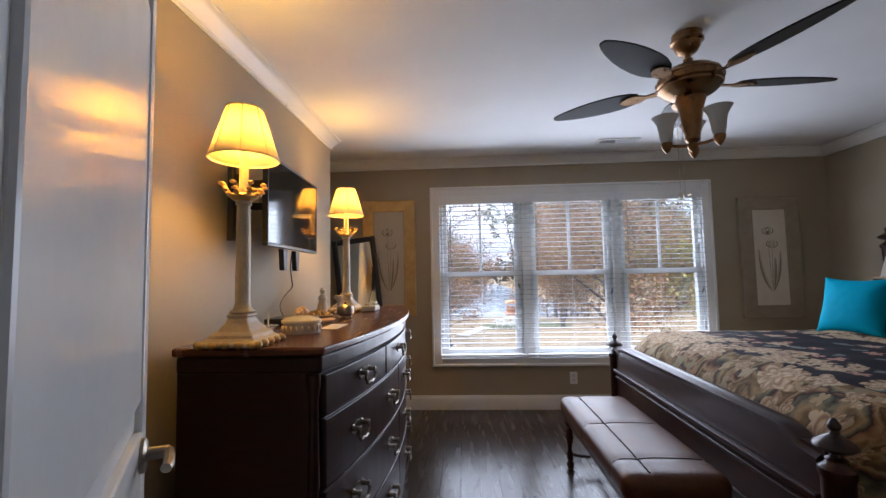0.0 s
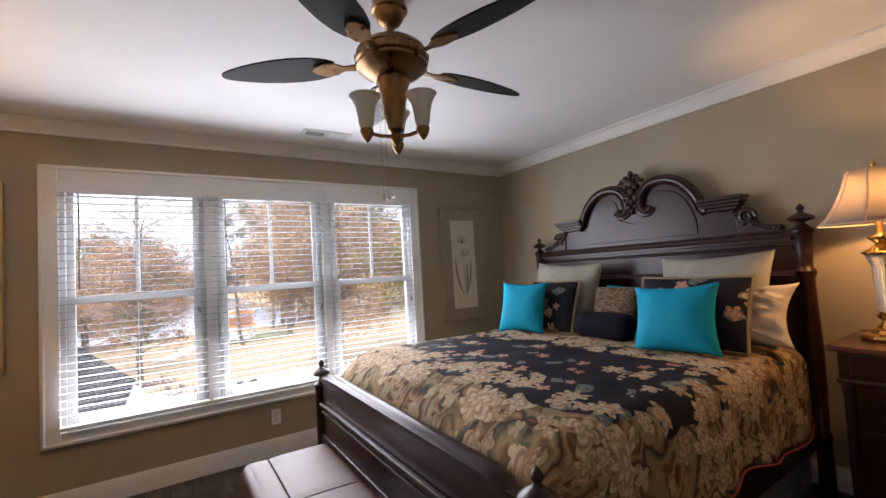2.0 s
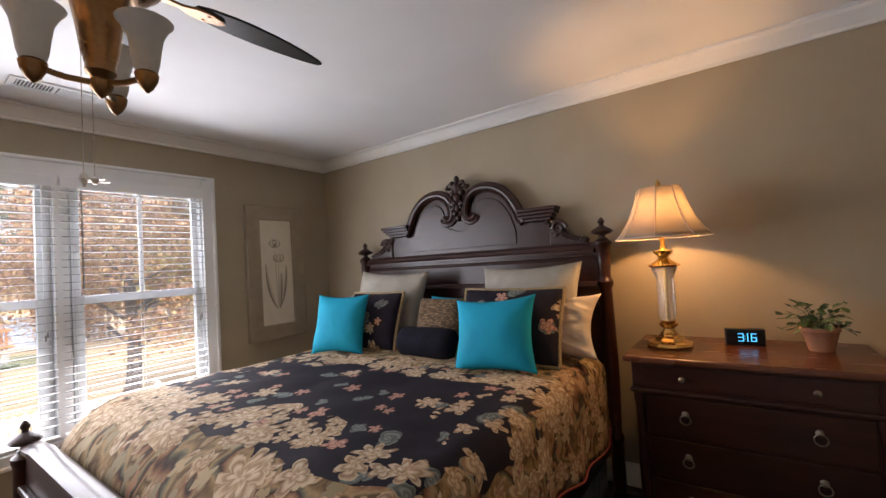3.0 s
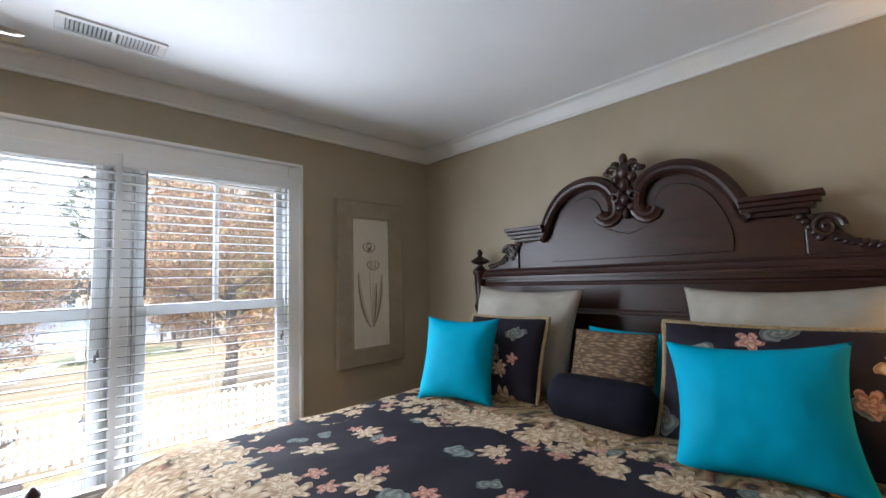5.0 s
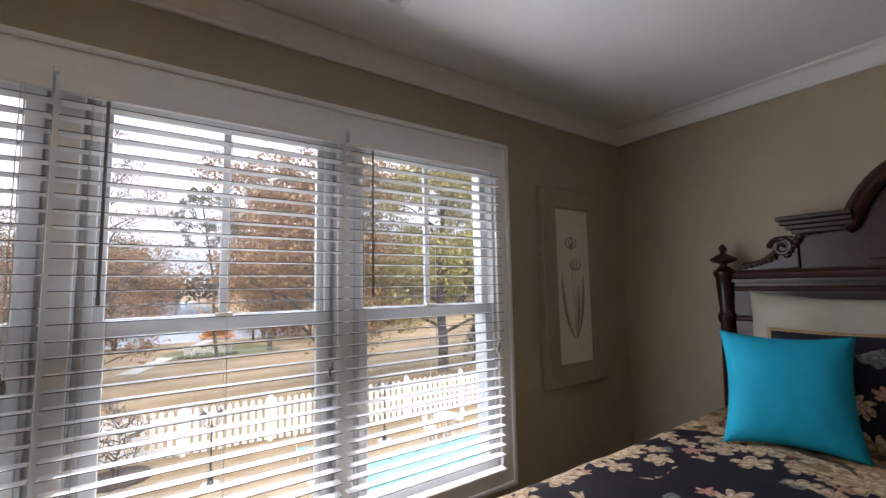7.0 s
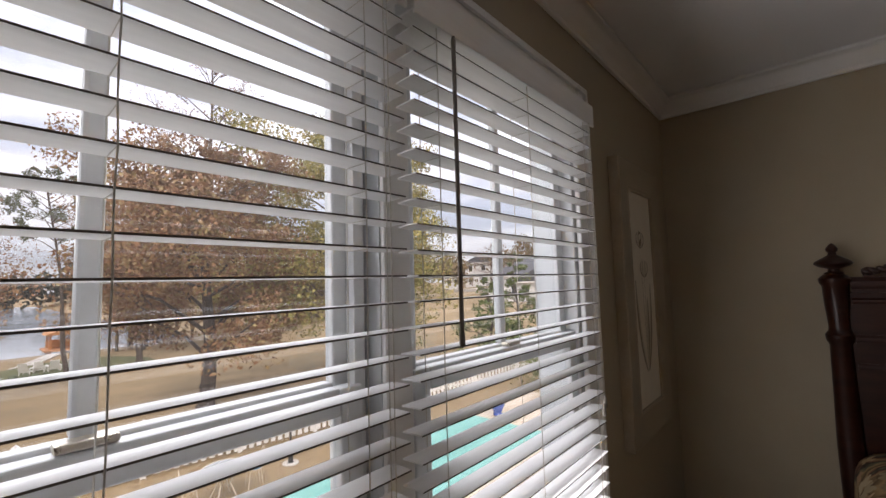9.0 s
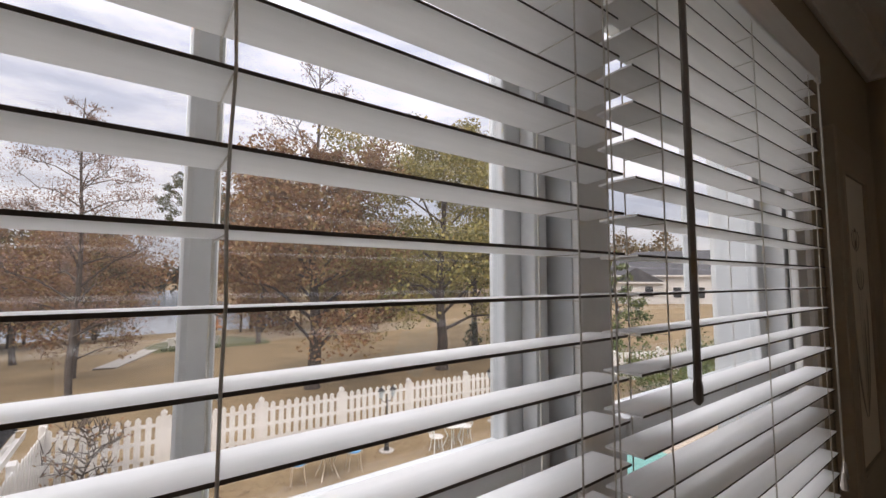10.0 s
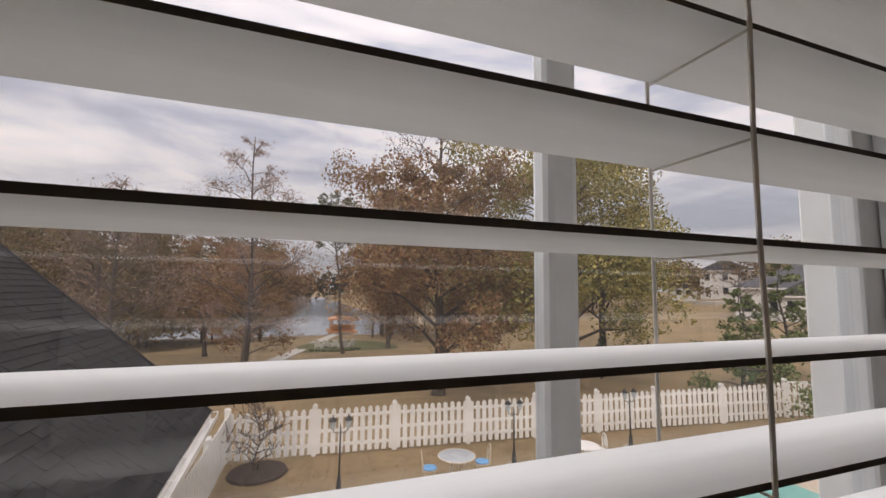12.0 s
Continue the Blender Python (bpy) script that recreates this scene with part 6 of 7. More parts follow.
rb = thing("router_box", "low black electronics box with a cable", "router", top_at(-0.945, 2.36))
part("case", boxes((-0.07, 0.07, -0.10, 0.10, 0.002, 0.034)), M_BLACK, rb, bevel=0.006)
part("foot", boxes((-0.05, 0.05, -0.08, 0.08, 0, 0.002)), M_BLACK, rb)
ds = thing("potpourri_dish", "dark dish heaped with brown dried petals", "dish", top_at(-0.845, 2.57))
part("dish", lathe([(0.05, 0), (0.06, 0.006), (0.088, 0.022), (0.085, 0.024), (0.05, 0.010), (0, 0.009)], 20), M_PEWTER, ds, smooth=True)
pm = bmesh.new()
for i in range(46):
    a, r = rng.uniform(0, 6.28), 0.072 * rng.random() ** 0.5
    blob(pm, (r * math.cos(a), r * math.sin(a), 0.022 + 0.022 * (1 - r / 0.08) + rng.uniform(0, 0.008)), (0.014, 0.009, 0.006), Euler((rng.random() * 3, rng.random() * 3, a)).to_matrix().to_4x4(), 6, 4)
tagged(part("petals", pm, M_ANTGOLD, ds, "heap of dried petals"), kind="stuff")

fg = part("figurine", lathe([(0.040, 0), (0.042, 0.010), (0.030, 0.018), (0.034, 0.05), (0.024, 0.085), (0.030, 0.105), (0.020, 0.125), (0.012, 0.132), (0.019, 0.145), (0.019, 0.160), (0.008, 0.172)], 18), M_PORC, smooth=True)
fg.location = top_at(-0.93, 2.90)
tagged(fg, "small white porcelain figurine", "figurine")
cn = thing("candle_stand", "small cream pedestal candle stand", "candle stand", top_at(-0.84, 2.96))
part("pedestal", lathe([(0.032, 0), (0.034, 0.008), (0.014, 0.022), (0.011, 0.075), (0.030, 0.098), (0.034, 0.104), (0.028, 0.106)], 18), M_PORC, cn, smooth=True)
part("bowl", lathe([(0.018, 0.1065), (0.030, 0.116), (0.026, 0.120)], 16), M_IVORY, cn, smooth=True)
jr = thing("trinket_jar", "little silver footed jar with lid", "jar", top_at(-0.705, 2.65))
part("body", lathe([(0.030, 0.010), (0.048, 0.022), (0.052, 0.044), (0.046, 0.058)], 20), M_PEWTER, jr, smooth=True)
for k in range(3):
    part("foot", lathe([(0.006, 0), (0.008, 0.006), (0.005, 0.014)], 8, Matrix.Translation((0.030 * math.cos(k * 2.09), 0.030 * math.sin(k * 2.09), 0))), M_PEWTER, jr, smooth=True)
part("lid", lathe([(0.049, 0.0585), (0.046, 0.068), (0.020, 0.078), (0.006, 0.082), (0.008, 0.090), (0.002, 0.095)], 20), M_PEWTER, jr, smooth=True)
sp = thing("shell_box", "white porcelain box with shells on top", "trinket box", top_at(-0.66, 3.12))
part("box", boxes((-0.05, 0.05, -0.075, 0.075, 0, 0.040)), M_PORC, sp, bevel=0.010)
sb = bmesh.new()
for i in range(9):
    blob(sb, (rng.uniform(-0.03, 0.03), rng.uniform(-0.05, 0.05), 0.046 + rng.uniform(0, 0.012)), (0.016, 0.012, 0.012), u=8, v=6)
part("shells", sb, M_PORC, sp, "heap of small shells", smooth=True)

# ---- floor planks ----
rng = random.Random(21)
PW, PL = 0.127, 1.35


def plank_mesh(w, ln):
    bm = bmesh.new()
    c = 0.0006
    lo = [bm.verts.new(p) for p in ((0, 0, -0.013), (w, 0, -0.013), (w, ln, -0.013), (0, ln, -0.013))]
    md = [bm.verts.new(p) for p in ((0, 0, -c), (w, 0, -c), (w, ln, -c), (0, ln, -c))]
    hi = [bm.verts.new(p) for p in ((c, c, 0), (w - c, c, 0), (w - c, ln - c, 0), (c, ln - c, 0))]
    for a, b in ((lo, md), (md, hi)):
        for i in range(4):
            bm.faces.new((a[i], a[(i + 1) % 4], b[(i + 1) % 4], b[i]))
    bm.faces.new(hi)
    me = bpy.data.meshes.new("plank")
    bm.to_mesh(me)
    bm.free()
    me.materials.append(M_FLOOR)
    return me


floor = thing("floor", "dark stained hardwood plank floor", "floor", (0, 0, 0), kind="structure")
cache = {}
x = XA
row = 0
while x < XR - 0.01:
    w = min(PW, XR - x)
    y = YS - 0.12
    first = rng.uniform(0.3, PL)
    while y < W - 0.01:
        ln = min(first if y < YS else PL, W - y)
        if W - (y + ln) < 0.25:
            ln = W - y
        key = (round(w, 3), round(ln, 3))
        if key not in cache:
            cache[key] = plank_mesh(w - 0.0012, ln - 0.0012)
        shared("plank", cache[key], floor, pose(x, y, 0))
        y += ln
    x += PW

# ---- outdoors: ground, lake ----
def smooth(a, b, x):
    t = min(1, max(0, (x - a) / (b - a)))
    return t * t * (3 - 2 * t)


def gz(x, y):
    """Height of the ground: a level yard, then a long slope to the lake, higher towards the neighbours."""
    w = 1 - smooth(14, 45, x)
    z = -3.4 - 0.04 * min(max(0, y - 19), 60) * w + (1 - w) * 1.7 + 2.4 * smooth(50, 100, x)
    if y > 69 and x < 60:
        z -= 0.10 * min(y - 69, 12) * w
    return z


xs = [-900, -300, -120, -60] + [-40 + 2.5 * i for i in range(45)] + [90, 140, 300, 900]
ys = [-60, -20, 0, 4.8] + [5 + 2.0 * i for i in range(48)] + [110, 150, 300, 900]
bm = bmesh.new()
gv = [[bm.verts.new((x, y, gz(x, y) + (0.05 * noise.noise(Vector((x * 0.2, y * 0.2, 0))) if y > 19 and abs(x) < 80 else 0))) for y in ys] for x in xs]
for i in range(len(xs) - 1):
    for j in range(len(ys) - 1):
        f = bm.faces.new((gv[i][j], gv[i + 1][j], gv[i + 1][j + 1], gv[i][j + 1]))
        f.smooth = True
tagged(part("ground", bm, M_LAWN), "dormant tan lawn sloping to the lake", "lawn", kind="structure")
tagged(part("lake", boxes((-420, 75, 66, 330, -6.9, -5.72)), M_LAKE), "calm grey lake beyond the lawn", "lake", kind="structure")
tagged(part("outer_wall", boxes((-0.36, 8, W + 0.165, W + 0.20, -3.5, 0.47), (2.42, 8, W + 0.165, W + 0.20, 0.47, 2.5)), M_HOUSEW), "white siding under the window", "wall", kind="structure")
# far shore
M_FAR = leafmat("far_woods", [(0.030, 0.036, 0.026), (0.055, 0.055, 0.036), (0.075, 0.058, 0.036)])


def leaf_cloud(pts, size, seed, flat=0.6):
    """Small leaf quads round the given centres; returns verts and faces."""
    r = np.random.RandomState(seed)
    n = len(pts)
    a = r.normal(size=(n, 3))
    a /= np.linalg.norm(a, axis=1)[:, None]
    b = np.cross(a, r.normal(size=(n, 3)))
    b /= np.linalg.norm(b, axis=1)[:, None]
    s = size * (0.6 + 0.8 * r.rand(n))[:, None]
    v = np.stack([pts + a * s, pts + b * s * flat, pts - a * s, pts - b * s * flat], 1).reshape(-1, 3)
    f = np.arange(4 * n).reshape(-1, 4)
    return v, f


def mesh_np(name, v, f, mat):
    me = bpy.data.meshes.new(name)
    me.from_pydata(v.tolist(), [], f.tolist())
    me.materials.append(mat)
    return me


def woods(name, label, spots, hgt, rad, nleaf, size, mat, seed, trunk=True):
    """Many trees that cannot be counted, as one leafy mass with trunks."""
    r = np.random.RandomState(seed)
    pts = []
    bm = bmesh.new()
    for (x, y) in spots:
        g = gz(x, y)
        h = hgt * (0.7 + 0.5 * r.rand())
        k = int(nleaf * (0.6 + 0.8 * r.rand()))
        cl = r.normal(size=(9, 3)) * np.array([rad * 0.5, rad * 0.5, h * 0.20]) + np.array([x, y, g + h * 0.58])
        c = cl[r.randint(0, 9, k)] + r.normal(size=(k, 3)) * np.array([rad * 0.26, rad * 0.26, h * 0.075])
        pts.append(c)
        if trunk and r.rand() < 0.6:
            lx = r.normal() * 0.3
            tube([(x, y, g - 0.2), (x + lx * 0.3, y, g + h * 0.35), (x + lx, y, g + h * 0.85)], 0.10 + 0.07 * r.rand(), 5, bm, 0.3)
    v, f = leaf_cloud(np.concatenate(pts), size, seed)
    ob = tagged(new(name, mesh_np(name, v, f, mat)), label, "woods", kind="stuff")
    if trunk:
        tagged(part("trunks", bm, M_BARK, ob, "dark slender trunks"), kind="stuff")
    else:
        bm.free()
    return ob


rw = random.Random(5)
woods("far_woods", "dark wooded shore across the lake", [(rw.uniform(-260, 160), rw.uniform(250, 300)) for _ in range(260)], 17, 7, 60, 1.6, M_FAR, 1, False)
woods("left_woods", "brown and olive autumn woods by the lake", [(rw.uniform(-34, -9), rw.uniform(52, 68)) for _ in range(40)] + [(rw.uniform(-60, -22), rw.uniform(34, 60)) for _ in range(22)] + [(rw.uniform(-9, -1.5), rw.uniform(60, 68)) for _ in range(7)], 12.0, 3.4, 6000, 0.14, M_LBRN, 2)
woods("shore_woods", "tall rust trees along the shore", [(rw.uniform(10.2, 20), rw.uniform(60, 68)) for _ in range(20)], 16.0, 2.8, 3200, 0.115, M_LRED, 3)
woods("lawn_woods", "brown and olive trees beyond the lawn", [(rw.uniform(19, 46), rw.uniform(52, 66)) for _ in range(34)], 11.0, 3.4, 3400, 0.115, M_LBRN, 6)
woods("hill_woods", "autumn trees among the far houses", [(rw.uniform(50, 130), rw.uniform(58, 110)) for _ in range(34)] + [(rw.uniform(78, 120), rw.uniform(6, 60)) for _ in range(22)], 10, 4.2, 700, 0.32, M_LBRN, 4)


def tree(label, x, y, h, crown, base, nleaf, size, mat, seed, trunk_r=0.22, lean=0.0, twigs=0, spread=0.5, cone=False, droop=0.0):
    """Tapered trunk, limbs that fork, and a crown of small leaves gathered on the limbs' ends."""
    r = random.Random(seed)
    g = gz(x, y)
    t = thing("tree", label, "tree", (x, y, g - 0.1))
    bm = bmesh.new()
    tp = [Vector((lean * k / 8 * h * 0.1 + 0.12 * math.sin(k * 0.9 + seed), 0.1 * math.cos(k * 1.3 + seed), h * k / 8)) for k in range(9)]
    tp[0] = Vector((0, 0, 0))
    tube(tp, trunk_r, 9, bm, 0.12)
    tube([(0, 0, -0.1), (0, 0, 0.35)], trunk_r * 1.5, 9, bm, 0.66)
    ends = []
    nl = 26
    for i in range(nl):
        q = base + (0.97 - base) * (i + r.random()) / nl
        p0 = tp[0].lerp(tp[8], q) + Vector((0.12 * math.sin(q * 8 * 0.9 + seed) * 0.8, 0, 0))
        a = i * 2.4 + r.uniform(-0.4, 0.4)
        prof = (1.05 - q) / (1.05 - base) if cone else math.sin(min(1, (q - base) / (1 - base) * 0.80 + 0.22) * math.pi) ** 0.7
        L = crown * prof * r.uniform(0.7, 1.1)
        rise = r.uniform(0.15, 0.75) * (1 - droop) - droop * 0.25
        tip = p0 + Vector((math.cos(a) * L, math.sin(a) * L, L * rise))
        mid = p0.lerp(tip, 0.5) + Vector((0, 0, 0.10 * L))
        tube([p0, mid, tip], trunk_r * 0.34 * (1.1 - q) + 0.015, 5, bm, 0.25)
        ends.append((tip, L))
        for _ in range(3):
            s0 = p0.lerp(tip, r.uniform(0.4, 0.9))
            a2 = a + r.uniform(-1.1, 1.1)
            L2 = L * r.uniform(0.3, 0.55)
            e2 = s0 + Vector((math.cos(a2) * L2, math.sin(a2) * L2, L2 * r.uniform(0.1, 0.9) * (1 - droop)))
            tube([s0, s0.lerp(e2, 0.5) + Vector((0, 0, 0.06 * L2)), e2], trunk_r * 0.10 + 0.008, 4, bm, 0.3)
            ends.append((e2, L2 * 1.3))
            for _ in range(twigs):
                s3 = s0.lerp(e2, r.uniform(0.3, 1))
                e3 = s3 + Vector((r.uniform(-0.4, 0.4), r.uniform(-0.4, 0.4), r.uniform(0.2, 0.9))) * (0.35 + 0.35 * L2)
                tube([s3, e3], 0.017, 3, bm, 0.3)
    part("trunk", bm, M_BARK, t, smooth=True)
    if nleaf:
        rs = np.random.RandomState(seed)
        e = np.array([list(p) for p, _ in ends])
        w = np.array([max(0.3, L) for _, L in ends])
        k = rs.choice(len(e), nleaf, p=w / w.sum())
        # clumps along the twigs, each clump a tight ball of leaves
        sub = rs.normal(size=(len(e), 7, 3))
        sub *= np.minimum(1, 1.15 / np.linalg.norm(sub, axis=2))[:, :, None]
        off = rs.normal(size=(nleaf, 3))
        off *= np.minimum(1, 1.5 / np.linalg.norm(off, axis=1))[:, None]
        pts = e[k] + (sub[k, rs.randint(0, 7, nleaf)] * 0.62 + off * 0.26) * (w[k] * spread)[:, None] * np.array([1, 1, 0.75])
        v, f = leaf_cloud(pts, size, seed)
        ob = new("crown", mesh_np("crown", v, f, mat))
        ob.parent = t
        ob["kind"] = "stuff"
    return t


tree("tall bare-limbed sweetgum with thin reddish leaves", -1.15, 28.5, 13.6, 2.7, 0.20, 11000, 0.042, M_LTWG, 11, 0.15, twigs=3, spread=0.6)
tree("low rust-leaved oak on the lawn", -1.7, 36.0, 8.6, 3.2, 0.12, 15000, 0.075, M_LRED, 12, 0.14, spread=0.7)
tree("large rust-leaved oak behind the fence", 8.0, 24.2, 11.6, 4.0, 0.15, 46000, 0.078, M_LRED, 13, 0.32, spread=0.72)
tree("tall bare tree rising above the rust oak", 9.6, 29.0, 19.0, 3.4, 0.42, 2600, 0.05, M_LTWG, 14, 0.25, twigs=5)
tree("yellow-olive tree beside the rust oak", 15.5, 24.0, 14.2, 4.7, 0.13, 60000, 0.082, M_LGRN, 15, 0.33, spread=0.72)
tree("olive and yellow tree near the neighbours", 21.5, 28.0, 13.0, 4.0, 0.2, 18000, 0.075, M_LGRN, 16, 0.26)
tree("tall dark pine at the lake", 5.7, 44.0, 15.0, 2.6, 0.58, 7000, 0.075, M_LPIN, 17, 0.16, -1.0, spread=0.32)
tree("rust oak beside the lake path", 10.6, 47.0, 16.0, 4.3, 0.26, 30000, 0.065, M_LRED, 18, 0.24)
tree("olive tree along the lawn", 17.0, 44.0, 13.5, 4.0, 0.2, 22000, 0.065, M_LGRN, 19, 0.24)
tree("bare reddish tree behind the roof", -7.5, 30.0, 11.0, 3.0, 0.25, 5200, 0.05, M_LTWG, 20, 0.14, twigs=3, spread=0.6)
tree("brown oak behind the roof", -11.0, 38.0, 11.5, 4.2, 0.2, 24000, 0.065, M_LBRN, 21, 0.22)
tree("brown oak behind the roof", -5.8, 46.0, 10.5, 3.6, 0.2, 20000, 0.065, M_LRED, 22, 0.20)
tree("young green pine beside the fence", 20.0, 17.4, 5.2, 1.8, 0.1, 3600, 0.075, M_LSHR, 23, 0.09, cone=True, droop=0.3)
tree("young green pine outside the fence", 24.5, 18.5, 6.4, 2.2, 0.1, 3600, 0.09, M_LSHR, 24, 0.10, cone=True, droop=0.3)
tree("small dark cedar on the lawn", 18.2, 24.5, 2.6, 0.7, 0.08, 900, 0.06, M_LPIN, 25, 0.05, cone=True)
tree("bare young tree near the far houses", 44.0, 34.0, 8.0, 2.0, 0.3, 500, 0.08, M_LTWG, 26, 0.10, twigs=2)
for sx, sy in ((18.6, 13.4), (20.6, 12.2), (23.0, 13.0), (17.8, 11.0)):
    sh = thing("shrub", "yellow-green leafy shrub beside the fence", "shrub", (sx, sy, gz(sx, sy)), "shrubs")
    rs = np.random.RandomState(int(sx * 10))
    pts = rs.normal(size=(1500, 3)) * np.array([0.55, 0.55, 0.5]) + np.array([0, 0, 0.9])
    pts = pts[pts[:, 2] > 0.05]
    v, f = leaf_cloud(pts, 0.07, 7)
    o = new("foliage", mesh_np("foliage", v, f, M_LSHR))
    o.parent, o["kind"] = sh, "stuff"
    part("stem", tube([(0, 0, 0), (0.05, 0, 0.5), (0, 0.05, 1.0)], 0.035, 6), M_BARK, sh)

# mulch ring of the small tree, path, chairs at the lake
tagged(part("mulch_bed", lathe([(1.1, -0.02), (1.0, 0.05), (0.3, 0.12), (0.0, 0.12)], 20, Matrix.Translation((-1.15, 28.5, gz(-1.15, 28.5)))), M_MULCH, smooth=True), "round dark mulch bed at the tree's foot", "mulch", kind="structure")
p0, p1 = Vector((-0.40, 38.6, 0)), Vector((8.2, 71.5, 0))
bm = bmesh.new()
sd = (p1 - p0).normalized().cross(Vector((0, 0, 1)))
rows_ = []
for i in range(25):
    c = p0.lerp(p1, i / 24)
    rows_.append([bm.verts.new((c + sd * s * 0.62).to_tuple()[:2] + (gz(c.x, c.y) + dz,)) for s, dz in ((-1, -0.1), (-1, 0.09), (1, 0.09), (1, -0.1))])
for a, b in zip(rows_, rows_[1:]):
    for i in range(3):
        bm.faces.new((a[i], a[i + 1], b[i + 1], b[i]))
tagged(part("garden_path", bm, M_PATH), "pale concrete path down to the lake", "path", kind="structure")


def adirondack(x, y, turn):
    t = thing("garden_chair", "white wooden low-slung garden chair on the lawn", "chair", (x, y, gz(x, y)), "chairs by the lake")
    t.rotation_euler = (0, 0, turn)
    part("seat", boxes((-0.27, 0.27, -0.28, 0.25, 0.28, 0.32)), M_FENCE, t)
    bm = bmesh.new()
    box(bm, -0.28, 0.28, -0.015, 0.015, 0, 0.75, Matrix.Translation((0, 0.26, 0.27)) @ Matrix.Rotation(radians(-22), 4, "X"))
    part("back", bm, M_FENCE, t)
    for s in (-1, 1):
        part("arm", boxes((s * 0.33 - 0.06, s * 0.33 + 0.06, -0.34, 0.34, 0.53, 0.56)), M_FENCE, t)
        part("leg", boxes((s * 0.31 - 0.02, s * 0.31 + 0.02, -0.30, -0.22, 0, 0.53)), M_FENCE, t)
        part("leg", boxes((s * 0.31 - 0.02, s * 0.31 + 0.02, 0.2, 0.3, 0, 0.53)), M_FENCE, t)


for i in range(5):
    adirondack(3.9 + 0.75 * i, 48.4 + 0.5 * math.sin(i * 1.5), 2.6 + 0.28 * i)
for i in range(9):
    bx = 3.1 + 0.55 * i
    bm = bmesh.new()
    blob(bm, (0, 0, 0.16), (0.26, 0.26, 0.2), u=9, v=6)
    o = part("box_shrub", bm, M_LPIN, smooth=True)
    o.location = (bx, 46.6 - 0.8 * math.sin(i / 8 * math.pi), gz(bx, 46.6))
    tagged(o, "small round dark box shrub round the chairs", "shrub", "box shrubs")
gz_patch = bmesh.new()
lathe([(5.2, 0.03), (4.8, 0.10), (0.0, 0.12)], 30, Matrix.Translation((6.8, 48.5, gz(6.8, 48.5))), gz_patch, 1.0, 1.25)
tagged(part("green_lawn_patch", gz_patch, surf("green_lawn", (0.075, 0.085, 0.030), (0.13, 0.125, 0.05), 0.95, 0.8, 0.5, fine=8)), "greener round lawn beside the path", "lawn", kind="structure")
# cedar dock house at the water
dk = thing("dock_house", "orange cedar boat-dock pavilion at the water", "pavilion", (8.9, 73.2, -5.45))
for sx in (-1.6, 1.6):
    for sy in (-1.5, 1.5):
        part("post", boxes((sx - 0.1, sx + 0.1, sy - 0.1, sy + 0.1, -0.9, 2.0)), M_ORANGE, dk)
part("deck", boxes((-2.2, 2.2, -2.6, 2.2, 0.15, 0.32)), M_ORANGE, dk)
for zz in (0.75, 1.15):
    part("rail", boxes((-2.1, 2.1, -1.66, -1.6, zz, zz + 0.12)), M_ORANGE, dk)
part("roof", prism([(-2.1, 2.0), (2.1, 2.0), (1.9, 2.22), (0, 2.62), (-1.9, 2.22)], "y", -2.0, 2.0), M_ORANGE, dk)
part("bench_back", boxes((-1.5, 1.5, 1.1, 1.2, 0.32, 1.25)), M_ORANGE, dk)

# ---- picket fence ----
fence = thing("picket_fence", "white painted wooden picket fence round the yard", "fence", (0, 0, 0))
pm = prism([(-0.068, 0.06), (0.068, 0.06), (0.068, 1.30), (0.0, 1.37), (-0.068, 1.30)], "y", -0.011, 0.011)
pme = bpy.data.meshes.new("picket")
bmesh.ops.recalc_face_normals(pm, faces=pm.faces)
pm.to_mesh(pme)
pm.free()
pme.materials.append(M_FENCE)
po = boxes((-0.065, 0.065, -0.065, 0.065, -0.1, 1.38))
prism([(-0.075, 1.38), (0.075, 1.38), (0.075, 1.41), (0, 1.48), (-0.075, 1.41)], "y", -0.075, 0.075, po)
pom = bpy.data.meshes.new("post")
po.to_mesh(pom)
po.free()
pom.materials.append(M_FENCE)
FENCE = [(-1.25, 6.2), (-0.62, 17.9), (13.7, 16.45), (19.4, 15.5), (26.0, 12.6)]
rng = random.Random(31)
for a, b in zip(FENCE, FENCE[1:]):
    A, B = Vector((*a, 0)), Vector((*b, 0))
    L, ang = (B - A).length, math.atan2(b[1] - a[1], b[0] - a[0])
    n = int(L / 0.218)
    for i in range(n):
        p = A.lerp(B, (i + 0.5) / n)
        shared("picket", pme, fence, pose(p.x, p.y, gz(p.x, p.y) + rng.uniform(-0.015, 0.015), 0, rng.gauss(0, 0.5), math.degrees(ang)) @ Matrix.Translation((0, -0.05, 0)))
    k = max(1, round(L / 2.35))
    for i in range(k + 1):
        p = A.lerp(B, i / k)
        shared("post", pom, fence, pose(p.x, p.y, gz(p.x, p.y) + 0.02, 0, 0, math.degrees(ang)))
    for zz in (0.25, 0.66, 1.08):
        bm = bmesh.new()
        m = Matrix.Translation((A.x, A.y, (gz(*a) + gz(*b)) / 2 + zz)) @ Matrix.Rotation(ang, 4, "Z")
        box(bm, 0, L, -0.038, -0.002, 0, 0.09, m)
        part("rail", bm, M_FENCE, fence)


